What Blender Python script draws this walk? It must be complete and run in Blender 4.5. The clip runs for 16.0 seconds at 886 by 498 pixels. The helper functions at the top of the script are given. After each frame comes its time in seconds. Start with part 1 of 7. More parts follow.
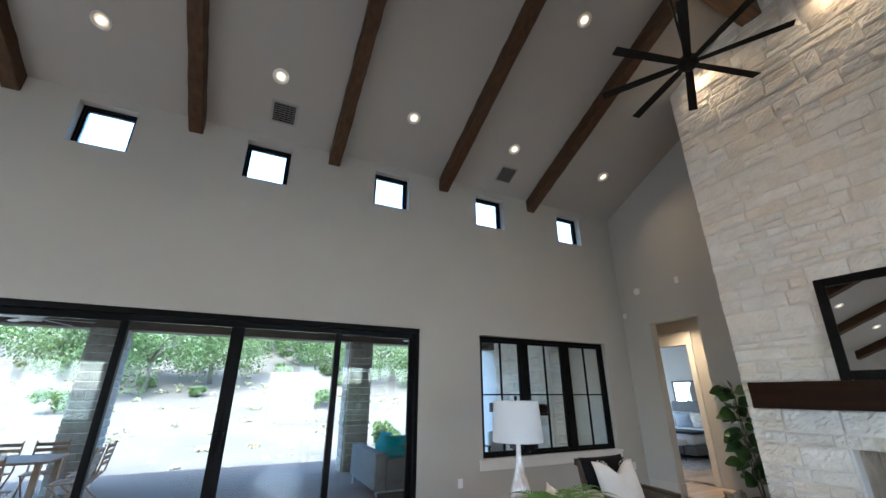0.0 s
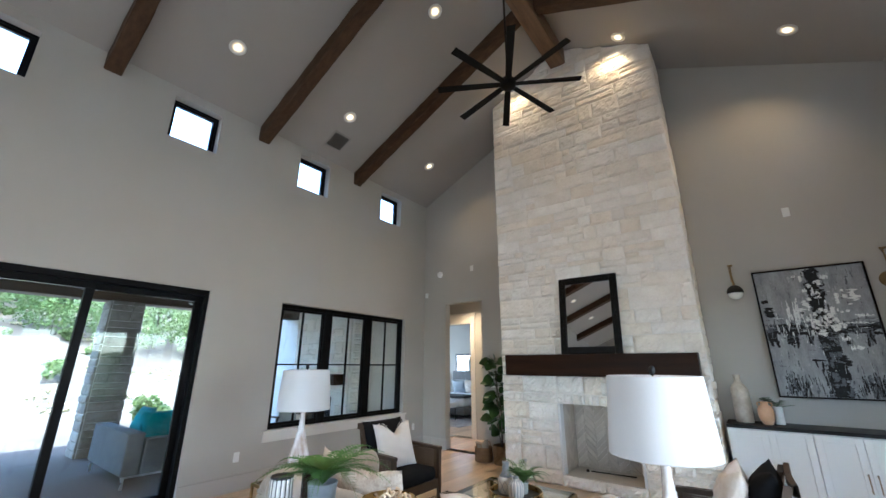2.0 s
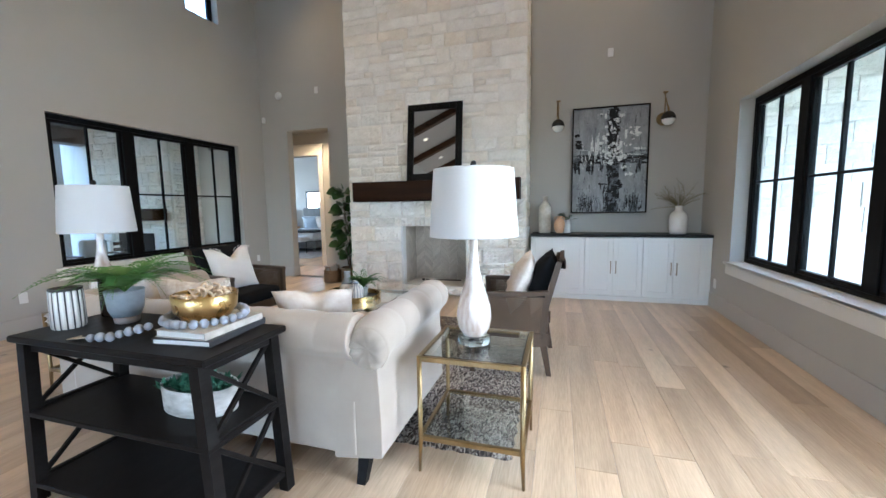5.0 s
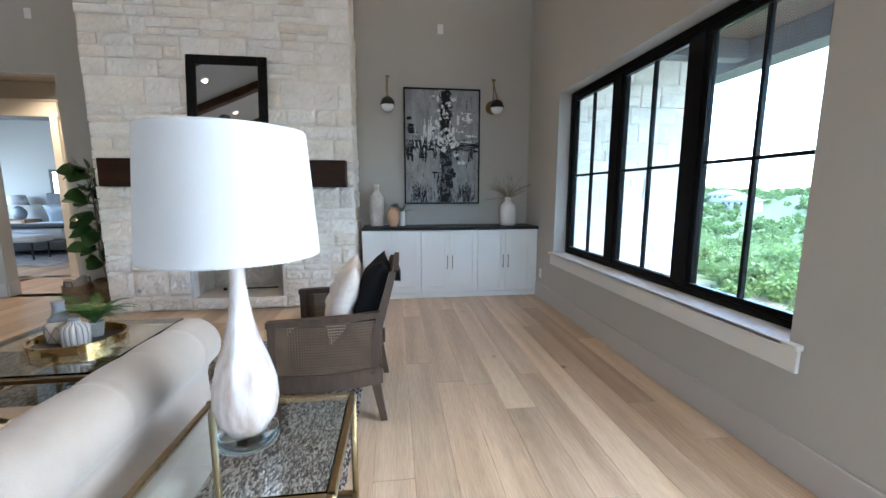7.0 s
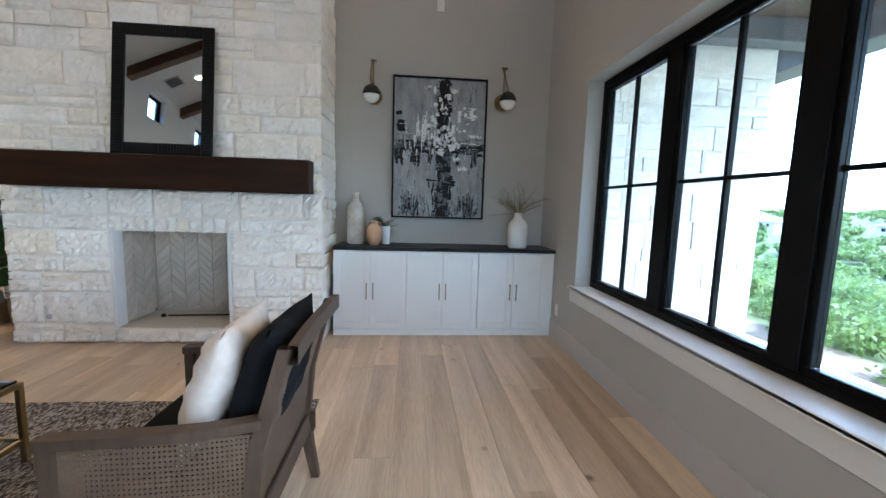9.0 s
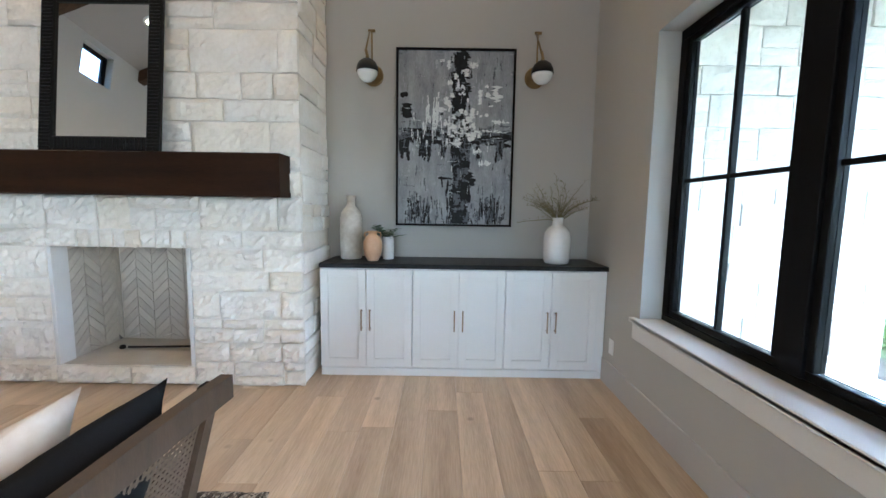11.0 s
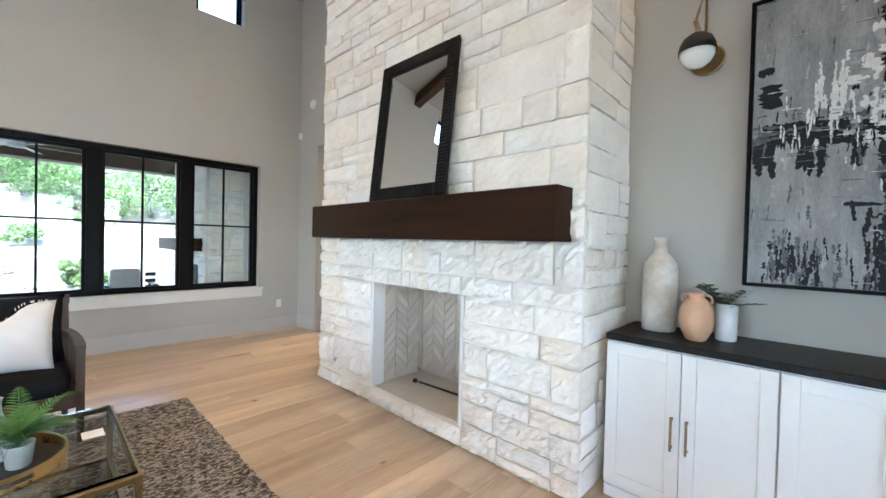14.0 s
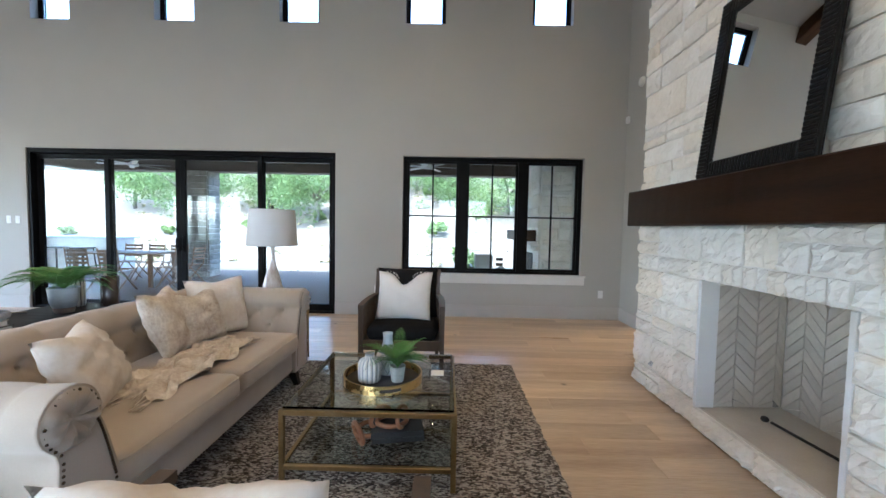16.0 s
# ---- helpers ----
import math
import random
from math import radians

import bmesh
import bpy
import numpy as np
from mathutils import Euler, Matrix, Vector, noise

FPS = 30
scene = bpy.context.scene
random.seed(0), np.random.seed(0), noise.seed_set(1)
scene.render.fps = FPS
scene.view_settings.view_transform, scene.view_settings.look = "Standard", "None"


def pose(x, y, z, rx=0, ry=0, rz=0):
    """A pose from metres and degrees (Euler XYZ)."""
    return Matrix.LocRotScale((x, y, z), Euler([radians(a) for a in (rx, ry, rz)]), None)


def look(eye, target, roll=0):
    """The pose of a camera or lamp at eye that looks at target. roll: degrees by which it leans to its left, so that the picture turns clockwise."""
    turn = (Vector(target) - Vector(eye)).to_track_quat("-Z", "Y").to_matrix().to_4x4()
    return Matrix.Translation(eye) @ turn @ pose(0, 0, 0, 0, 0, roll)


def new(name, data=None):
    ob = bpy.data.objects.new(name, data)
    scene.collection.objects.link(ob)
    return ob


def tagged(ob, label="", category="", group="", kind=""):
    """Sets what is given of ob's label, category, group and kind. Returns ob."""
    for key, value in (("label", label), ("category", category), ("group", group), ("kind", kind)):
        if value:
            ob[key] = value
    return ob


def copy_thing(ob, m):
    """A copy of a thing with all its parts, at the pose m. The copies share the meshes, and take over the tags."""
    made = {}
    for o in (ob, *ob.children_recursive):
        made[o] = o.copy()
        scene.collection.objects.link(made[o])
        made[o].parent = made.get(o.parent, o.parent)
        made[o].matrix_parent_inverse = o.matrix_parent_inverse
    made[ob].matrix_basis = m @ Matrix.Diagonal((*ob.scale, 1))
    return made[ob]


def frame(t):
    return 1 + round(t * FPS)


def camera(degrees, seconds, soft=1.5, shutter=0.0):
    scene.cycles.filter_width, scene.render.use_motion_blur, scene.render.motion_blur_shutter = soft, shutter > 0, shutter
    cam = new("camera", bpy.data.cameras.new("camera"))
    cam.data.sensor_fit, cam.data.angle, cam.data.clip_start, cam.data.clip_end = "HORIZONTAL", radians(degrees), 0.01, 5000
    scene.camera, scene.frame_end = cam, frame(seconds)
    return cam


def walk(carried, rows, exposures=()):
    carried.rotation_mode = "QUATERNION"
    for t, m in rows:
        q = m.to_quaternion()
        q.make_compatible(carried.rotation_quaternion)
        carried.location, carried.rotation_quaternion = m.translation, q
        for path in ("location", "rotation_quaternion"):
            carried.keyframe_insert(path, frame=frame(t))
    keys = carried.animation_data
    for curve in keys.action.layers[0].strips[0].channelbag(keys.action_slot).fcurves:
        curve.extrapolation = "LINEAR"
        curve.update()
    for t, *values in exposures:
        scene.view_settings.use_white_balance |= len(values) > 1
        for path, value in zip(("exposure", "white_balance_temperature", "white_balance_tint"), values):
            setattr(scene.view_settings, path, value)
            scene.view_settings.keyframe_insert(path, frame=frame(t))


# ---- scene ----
cam = camera(97.7, 16.0)
PATH = [
    (0, (0.269, 0.09, 1.571), (1.082, 1.779, 2.269), 0.1),
    (0.5, (0.293, 0.074, 1.551), (1.284, 1.664, 2.251), 0.5),
    (1, (0.302, 0.069, 1.54), (1.497, 1.518, 2.228), 0.4),
    (1.5, (0.332, 0.049, 1.546), (1.708, 1.349, 2.191), 0.3),
    (2, (0.346, 0.036, 1.549), (1.87, 1.197, 2.124), 0.2),
    (2.5, (0.348, 0.012, 1.535), (1.981, 1.067, 2.003), 0.1),
    (3, (0.374, 0.01, 1.502), (2.078, 1.004, 1.832), 0.0),
    (5.5, (0.664, -0.022, 1.302), (2.595, 0.37, 0.954), -0.3),
    (5.8, (0.795, -0.065, 1.311), (2.749, 0.167, 0.952), 0.1),
    (6, (0.88, -0.116, 1.293), (2.844, 0.037, 0.944), 0.1),
    (6.4, (1.053, -0.063, 1.298), (3.024, -0.123, 0.968), 0.2),
    (6.5, (1.109, -0.078, 1.303), (3.081, -0.169, 0.982), 0.1),
    (7, (1.344, -0.034, 1.338), (3.309, -0.278, 1.054), -0.0),
    (7.5, (1.587, -0.171, 1.311), (3.552, -0.444, 1.059), 0.5),
    (8, (1.82, -0.3, 1.341), (3.786, -0.563, 1.09), 1.4),
    (8.5, (2.057, -0.337, 1.321), (4.028, -0.575, 1.074), 1.8),
    (8.8, (2.232, -0.346, 1.343), (4.207, -0.561, 1.111), 2.0),
    (9, (2.319, -0.394, 1.351), (4.3, -0.56, 1.124), 1.7),
    (11.5, (3.392, -0.603, 1.342), (5.38, -0.498, 1.155), 0.9),
    (12, (3.563, -0.618, 1.352), (5.531, -0.301, 1.187), 1.4),
    (12.5, (3.716, -0.643, 1.377), (5.624, -0.061, 1.232), 2.0),
    (13, (3.833, -0.594, 1.368), (5.645, 0.247, 1.265), 2.3),
    (13.5, (3.946, -0.497, 1.39), (5.607, 0.615, 1.324), 1.9),
    (14, (3.999, -0.437, 1.39), (5.448, 0.941, 1.357), 1.4),
    (14.5, (4.026, -0.413, 1.388), (5.187, 1.216, 1.372), 1.2),
    (15, (4.095, -0.406, 1.392), (4.903, 1.423, 1.362), 1.1),
    (15.5, (4.164, -0.408, 1.362), (4.567, 1.55, 1.305), 1.2),
    (16, (4.237, -0.405, 1.358), (4.215, 1.592, 1.252), 1.1),
]
GAIN = ((0.0, 0.10, 0), (3.0, 0.46, 0), (5.5, 0.5, 0), (7.0, 0.3, -100), (8.0, 0.2, -250), (9.0, 0.35, -150), (11.5, 0.75, 60), (13.0, 1.10, 120), (14.5, 0.95, 20), (16.0, 0.44, 20))
EXPOSURE, KELVIN = 3.62, 5250.0
walk(cam, [(t, look(eye, target, roll)) for t, eye, target, roll in PATH], [(t, EXPOSURE + e, KELVIN + k, 4.0) for t, e, k in GAIN])

# ---- world and sun ----
SUN_EL, SUN_AZ = 62.0, 200.0
world = bpy.data.worlds.new("sky")
scene.world = world
world.use_nodes = True
wt = world.node_tree
sky = wt.nodes.new("ShaderNodeTexSky")
sky.sky_type = "NISHITA"
sky.sun_disc = False
sky.sun_elevation = radians(SUN_EL)
sky.sun_rotation = radians(SUN_AZ)
sky.air_density, sky.dust_density = 1.0, 2.0
wt.links.new(sky.outputs[0], wt.nodes["Background"].inputs[0])
wt.nodes["Background"].inputs[1].default_value = 0.15
sun = new("sun", bpy.data.lights.new("sun", "SUN"))
sun.data.energy, sun.data.angle, sun.data.color = 1.0, radians(0.6), (1.0, 0.95, 0.87)
_az, _el = radians(SUN_AZ), radians(SUN_EL)
SUN_FROM = Vector((math.sin(_az) * math.cos(_el), math.cos(_az) * math.cos(_el), math.sin(_el)))
sun.matrix_world = look(SUN_FROM * 30, (0, 0, 0))
DOWNLIGHT_WATTS = 5.0
DAYLIGHT = 2.3


# ---- mesh helpers ----
class Build:
    """Collects vertices and faces of one mesh."""

    def __init__(self):
        self.v, self.f, self.s, self.m = [], [], [], Matrix.Identity(4)

    def add(self, verts, faces, smooth=False):
        n = len(self.v)
        self.v += [tuple(self.m @ Vector(p)) for p in verts]
        self.f += [tuple(n + i for i in face) for face in faces]
        self.s += [smooth] * len(faces)
        return self

    def box(self, x0, x1, y0, y1, z0, z1):
        p = [(x, y, z) for x in (x0, x1) for y in (y0, y1) for z in (z0, z1)]
        return self.add(p, [(0, 1, 3, 2), (4, 6, 7, 5), (0, 4, 5, 1), (2, 3, 7, 6), (0, 2, 6, 4), (1, 5, 7, 3)])

    def cbox(self, x0, x1, y0, y1, z0, z1, c=0.004):
        """A box with chamfered edges."""
        mid, half = Vector(((x0 + x1) / 2, (y0 + y1) / 2, (z0 + z1) / 2)), Vector((abs(x1 - x0) / 2, abs(y1 - y0) / 2, abs(z1 - z0) / 2))
        c = min(c, 0.45 * min(half) * 2)
        verts, index = [], {}
        for sx in (-1, 1):
            for sy in (-1, 1):
                for sz in (-1, 1):
                    for a in range(3):
                        d = [half.x - c, half.y - c, half.z - c]
                        d[a] = half[a]
                        index[sx, sy, sz, a] = len(verts)
                        verts.append((mid.x + sx * d[0], mid.y + sy * d[1], mid.z + sz * d[2]))
        faces = []
        for a in range(3):
            b, e = (a + 1) % 3, (a + 2) % 3
            for sa in (-1, 1):
                ring = []
                for sb, se in ((-1, -1), (1, -1), (1, 1), (-1, 1)):
                    k = [0, 0, 0]
                    k[a], k[b], k[e] = sa, sb, se
                    ring.append(index[k[0], k[1], k[2], a])
                faces.append(tuple(ring if sa > 0 else ring[::-1]))
            for sb in (-1, 1):
                for se in (-1, 1):
                    lo, hi = [0, 0, 0], [0, 0, 0]
                    lo[a], hi[a] = -1, 1
                    lo[b] = hi[b] = sb
                    lo[e] = hi[e] = se
                    q = (index[(*lo, b)], index[(*hi, b)], index[(*hi, e)], index[(*lo, e)])
                    faces.append(q if sb * se < 0 else q[::-1])
        for sx in (-1, 1):
            for sy in (-1, 1):
                for sz in (-1, 1):
                    t = tuple(index[sx, sy, sz, a] for a in range(3))
                    faces.append(t if sx * sy * sz > 0 else t[::-1])
        return self.add(verts, faces)

    def rbox(self, x0, x1, y0, y1, z0, z1, r=0.05, puff=0.0):
        """A soft box with round edges; puff bulges its large faces."""
        mid = Vector(((x0 + x1) / 2, (y0 + y1) / 2, (z0 + z1) / 2))
        half = Vector(((x1 - x0) / 2, (y1 - y0) / 2, (z1 - z0) / 2))
        r = min(r, 0.98 * min(half))
        for a in range(3):
            b, e = (a + 1) % 3, (a + 2) % 3

            def line(h):
                k = [-h, -h + 0.3 * r, -h + 0.65 * r, -h + r]
                return k + [-0.5 * (h - r), 0, 0.5 * (h - r)] + [-x for x in k[::-1]]
            for sa in (-1, 1):
                verts, lb, le = [], line(half[b]), line(half[e])
                for i in lb:
                    for j in le:
                        p = [0, 0, 0]
                        p[a], p[b], p[e] = sa * half[a], i, j
                        inner = Vector([max(-half[n] + r, min(half[n] - r, p[n])) for n in range(3)])
                        d = (Vector(p) - inner).normalized()
                        q = inner + d * r
                        q[a] += sa * puff * max(0, 1 - (i / half[b]) ** 2) * max(0, 1 - (j / half[e]) ** 2)
                        verts.append(tuple(mid + q))
                n = len(le)
                quads = [(u * n + w, (u + 1) * n + w, (u + 1) * n + w + 1, u * n + w + 1) for u in range(len(lb) - 1) for w in range(n - 1)]
                self.add(verts, quads if sa > 0 else [q[::-1] for q in quads], True)
        return self

    def lathe(self, profile, x=0.0, y=0.0, z=0.0, seg=28, smooth=True, caps=True):
        """Turns a profile of (radius, height), from the bottom up, about the z axis."""
        n = len(profile)
        verts = [(x + r * math.cos(2 * math.pi * k / seg), y + r * math.sin(2 * math.pi * k / seg), z + h) for k in range(seg) for r, h in profile]
        faces = []
        for k in range(seg):
            l = (k + 1) % seg
            faces += [(k * n + i, l * n + i, l * n + i + 1, k * n + i + 1) for i in range(n - 1)]
        self.add(verts, faces, smooth)
        for i, flip in ((0, True), (n - 1, False)):
            if caps and profile[i][0] > 1e-4:
                ring = [(x + profile[i][0] * math.cos(2 * math.pi * k / seg), y + profile[i][0] * math.sin(2 * math.pi * k / seg), z + profile[i][1]) for k in range(seg)]
                self.add(ring, [tuple(range(seg))[::-1] if flip else tuple(range(seg))])
        return self

    def tube(self, points, radius, seg=8, smooth=True, closed=False):
        """A round bar along points; radius may be a list."""
        pts = [Vector(p) for p in points]
        n = len(pts)
        radii = radius if isinstance(radius, (list, tuple)) else [radius] * n
        verts, up = [], None
        for i, p in enumerate(pts):
            a = pts[i - 1] if (i or closed) else p
            b = pts[(i + 1) % n] if (i < n - 1 or closed) else p
            d = (b - a).normalized()
            if up is None:
                up = Vector((0, 0, 1)) if abs(d.z) < 0.9 else Vector((1, 0, 0))
            side = d.cross(up).normalized()
            up = side.cross(d).normalized()
            verts += [p + radii[i] * (math.cos(2 * math.pi * k / seg) * side + math.sin(2 * math.pi * k / seg) * up) for k in range(seg)]
        faces = []
        for i in range(n if closed else n - 1):
            j = (i + 1) % n
            faces += [(i * seg + k, j * seg + k, j * seg + (k + 1) % seg, i * seg + (k + 1) % seg) for k in range(seg)]
        if not closed:
            faces += [tuple(range(seg)), tuple(range((n - 1) * seg, n * seg))[::-1]]
        return self.add(verts, [f[::-1] for f in faces], smooth)

    def sheet(self, rows, smooth=True, close=False):
        """A grid of points, row by row."""
        n, m = len(rows), len(rows[0])
        verts = [p for row in rows for p in row]
        faces = [(i * m + j, (i + 1) * m + j, (i + 1) * m + j + 1, i * m + j + 1) for i in range(n - 1) for j in range(m - 1)]
        if close:
            faces += [((n - 1) * m + j, j, j + 1, (n - 1) * m + j + 1) for j in range(m - 1)]
        return self.add(verts, faces, smooth)

    def extrude(self, outline, axis, a, b):
        """A prism: an outline in the two other axes, from a to b along axis."""
        def at(p, w):
            q = list(p)
            q.insert(axis, w)
            return tuple(q)
        n = len(outline)
        verts = [at(p, a) for p in outline] + [at(p, b) for p in outline]
        faces = [tuple(range(n)), tuple(range(n, 2 * n))[::-1]] + [(i, n + i, n + (i + 1) % n, (i + 1) % n) for i in range(n)]
        self.add(verts, faces)
        return self

    def mesh(self, name, material):
        me = bpy.data.meshes.new(name)
        me.from_pydata(self.v, [], self.f)
        me.polygons.foreach_set("use_smooth", self.s)
        if material:
            me.materials.append(material)
        me.update()
        bm = bmesh.new()
        bm.from_mesh(me)
        if any(self.s) and len(self.v) < 20000:
            bmesh.ops.remove_doubles(bm, verts=bm.verts, dist=1e-5)
        bmesh.ops.recalc_face_normals(bm, faces=bm.faces)
        bm.to_mesh(me)
        bm.free()
        return me


def part(name, build, material, parent=None, label=""):
    """One mesh object, under a thing or a part."""
    ob = new(name, build.mesh(name, material))
    ob.parent = parent
    return tagged(ob, label)


def thing(name, label, category, group="", at=None):
    """An Empty that carries the parts of one thing."""
    return tagged(new(name), label, category, group) if at is None else place(tagged(new(name), label, category, group), at)


def place(ob, m):
    ob.matrix_basis = m
    return ob


def solid(name, build, material, label, category, group=""):
    """A thing that is one mesh."""
    return tagged(new(name, build.mesh(name, material)), label, category, group)


def structure(name, build, material, label=""):
    return tagged(new(name, build.mesh(name, material)), label, "", "", "structure")


# ---- materials ----
def surface(name, dark, light, scale=6.0, rough=0.6, bump=0.1, grain=60.0, metal=0.0, stretch=(1, 1, 1), spots=0.0, vary=0.0, coat=0.0, depth=0.01, space="Object", sheen=0.0, detail=6.0, spec=0.5, tint=None):
    """A node material: two colours mixed by broad noise, fine grain in colour and relief, some variation from piece to piece."""
    mat = bpy.data.materials.new(name)
    mat.use_nodes = True
    t = mat.node_tree
    n, l = t.nodes, t.links
    b = n["Principled BSDF"]
    co = n.new("ShaderNodeTexCoord")
    mp = n.new("ShaderNodeMapping")
    mp.inputs["Scale"].default_value = stretch
    l.new(co.outputs[space], mp.inputs[0])
    if vary:
        info = n.new("ShaderNodeObjectInfo")
        sh = n.new("ShaderNodeVectorMath")
        sh.operation = "SCALE"
        sh.inputs[0].default_value = (37.0, 53.0, 71.0)
        l.new(info.outputs["Random"], sh.inputs["Scale"])
        l.new(sh.outputs[0], mp.inputs["Location"])
    big = n.new("ShaderNodeTexNoise")
    big.inputs["Scale"].default_value, big.inputs["Detail"].default_value = scale, detail
    fine = n.new("ShaderNodeTexNoise")
    fine.inputs["Scale"].default_value, fine.inputs["Detail"].default_value = grain, 8.0
    for node in (big, fine):
        l.new(mp.outputs[0], node.inputs["Vector"])
    ramp = n.new("ShaderNodeMapRange")
    ramp.inputs["From Min"].default_value, ramp.inputs["From Max"].default_value = 0.3, 0.7
    mixf = n.new("ShaderNodeMath")
    mixf.operation = "MULTIPLY_ADD"
    mixf.inputs[1].default_value = 0.35
    l.new(fine.outputs["Fac"], mixf.inputs[0])
    add = n.new("ShaderNodeMath")
    add.operation = "MULTIPLY"
    add.inputs[1].default_value = 0.65
    l.new(big.outputs["Fac"], add.inputs[0])
    l.new(add.outputs[0], mixf.inputs[2])
    l.new(mixf.outputs[0], ramp.inputs["Value"])
    col = n.new("ShaderNodeMix")
    col.data_type = "RGBA"
    col.inputs["A"].default_value, col.inputs["B"].default_value = (*dark, 1), (*light, 1)
    l.new(ramp.outputs[0], col.inputs["Factor"])
    out = col.outputs["Result"]
    if vary:
        hsv = n.new("ShaderNodeHueSaturation")
        val = n.new("ShaderNodeMapRange")
        val.inputs["To Min"].default_value, val.inputs["To Max"].default_value = 1 - vary, 1 + vary
        l.new(info.outputs["Random"], val.inputs["Value"])
        l.new(val.outputs[0], hsv.inputs["Value"])
        l.new(out, hsv.inputs["Color"])
        out = hsv.outputs[0]
    if tint:
        wn = n.new("ShaderNodeTexWhiteNoise")
        wn.noise_dimensions = "1D"
        l.new(info.outputs["Random"], wn.inputs["W"])
        share = n.new("ShaderNodeMapRange")
        share.inputs["From Min"].default_value = 0.35
        l.new(wn.outputs["Value"], share.inputs["Value"])
        tone = n.new("ShaderNodeMix")
        tone.data_type, tone.blend_type = "RGBA", "MULTIPLY"
        tone.inputs["B"].default_value = (*tint, 1)
        l.new(share.outputs[0], tone.inputs["Factor"])
        l.new(out, tone.inputs["A"])
        out = tone.outputs["Result"]
    if spots:
        vor = n.new("ShaderNodeTexVoronoi")
        vor.inputs["Scale"].default_value = spots
        if vary:
            free = n.new("ShaderNodeVectorMath")
            l.new(co.outputs[space], free.inputs[0])
            l.new(sh.outputs[0], free.inputs[1])
            l.new(free.outputs[0], vor.inputs["Vector"])
        else:
            l.new(co.outputs[space], vor.inputs["Vector"])
        cut = n.new("ShaderNodeMapRange")
        cut.inputs["From Min"].default_value, cut.inputs["From Max"].default_value = 0.02, 0.075
        cut.inputs["To Min"].default_value = 0.3
        l.new(vor.outputs["Distance"], cut.inputs["Value"])
        mul = n.new("ShaderNodeMix")
        mul.data_type, mul.blend_type = "RGBA", "MULTIPLY"
        mul.inputs["Factor"].default_value = 1.0
        l.new(out, mul.inputs["A"])
        l.new(cut.outputs[0], mul.inputs["B"])
        out = mul.outputs["Result"]
    l.new(out, b.inputs["Base Color"])
    b.inputs["Metallic"].default_value = metal
    rr = n.new("ShaderNodeMapRange")
    rr.inputs["To Min"].default_value, rr.inputs["To Max"].default_value = max(0.02, rough - 0.08), min(1, rough + 0.08)
    l.new(big.outputs["Fac"], rr.inputs["Value"])
    l.new(rr.outputs[0], b.inputs["Roughness"])
    b.inputs["Coat Weight"].default_value = coat
    b.inputs["Sheen Weight"].default_value = sheen
    b.inputs["Specular IOR Level"].default_value = spec
    if bump:
        bp = n.new("ShaderNodeBump")
        bp.inputs["Strength"].default_value, bp.inputs["Distance"].default_value = bump, depth
        l.new(mixf.outputs[0], bp.inputs["Height"])
        l.new(bp.outputs[0], b.inputs["Normal"])
    return mat


def clear(name, tint, ior=1.45):
    """Clear solid glass."""
    mat = bpy.data.materials.new(name)
    mat.use_nodes = True
    n, l = mat.node_tree.nodes, mat.node_tree.links
    n.remove(n["Principled BSDF"])
    gl = n.new("ShaderNodeBsdfGlass")
    gl.inputs["Color"].default_value = (*tint, 1)
    gl.inputs["Roughness"].default_value = 0.0
    gl.inputs["IOR"].default_value = ior
    l.new(gl.outputs[0], n["Material Output"].inputs[0])
    return mat


def glow(name, colour, strength):
    mat = bpy.data.materials.new(name)
    mat.use_nodes = True
    b = mat.node_tree.nodes["Principled BSDF"]
    b.inputs["Base Color"].default_value = (0.8, 0.8, 0.78, 1)
    b.inputs["Emission Color"].default_value = (*colour, 1)
    b.inputs["Emission Strength"].default_value = strength
    return mat


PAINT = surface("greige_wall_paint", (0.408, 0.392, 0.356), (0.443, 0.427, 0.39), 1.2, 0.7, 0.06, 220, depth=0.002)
# the wall greige made darker, with the ceiling's shade put into the colour
CEILING = surface("shaded_greige_paint", (0.34, 0.322, 0.298), (0.37, 0.352, 0.328), 1.0, 0.8, 0.06, 220, depth=0.002)
TRIM = surface("warm_white_trim_paint", (0.66, 0.64, 0.60), (0.70, 0.68, 0.64), 2.0, 0.45, 0.03, 90, depth=0.002)
BASEPAINT = surface("greige_baseboard_paint", (0.43, 0.41, 0.38), (0.465, 0.445, 0.415), 2.0, 0.5, 0.03, 90, depth=0.002)
CABINET = surface("white_cabinet_paint", (0.76, 0.75, 0.72), (0.80, 0.79, 0.77), 2.0, 0.38, 0.03, 90, depth=0.001)
OAK = surface("pale_oak", (0.36, 0.258, 0.165), (0.71, 0.565, 0.41), 1.3, 0.31, 0.12, 22, stretch=(0.45, 6, 6), spots=2.2, vary=0.13, depth=0.004, tint=(0.85, 0.81, 0.78))
BEAM = surface("stained_beam_timber", (0.035, 0.018, 0.009), (0.095, 0.052, 0.027), 2.5, 0.65, 0.35, 30, stretch=(8, 0.7, 8), spots=1.5, depth=0.01, spec=0.25)
MANTEL = surface("dark_walnut_mantel", (0.010, 0.0038, 0.0016), (0.034, 0.013, 0.005), 2.0, 0.42, 0.15, 30, stretch=(6, 0.5, 6), depth=0.004, spec=0.10)
LIMESTONE = surface("cream_limestone", (0.76, 0.715, 0.645), (0.92, 0.885, 0.83), 4.0, 0.85, 1.0, 40, vary=0.05, depth=0.010, tint=(0.97, 0.925, 0.86))
MORTAR = surface("pale_mortar", (0.78, 0.74, 0.68), (0.86, 0.82, 0.76), 8.0, 0.9, 0.3, 90)
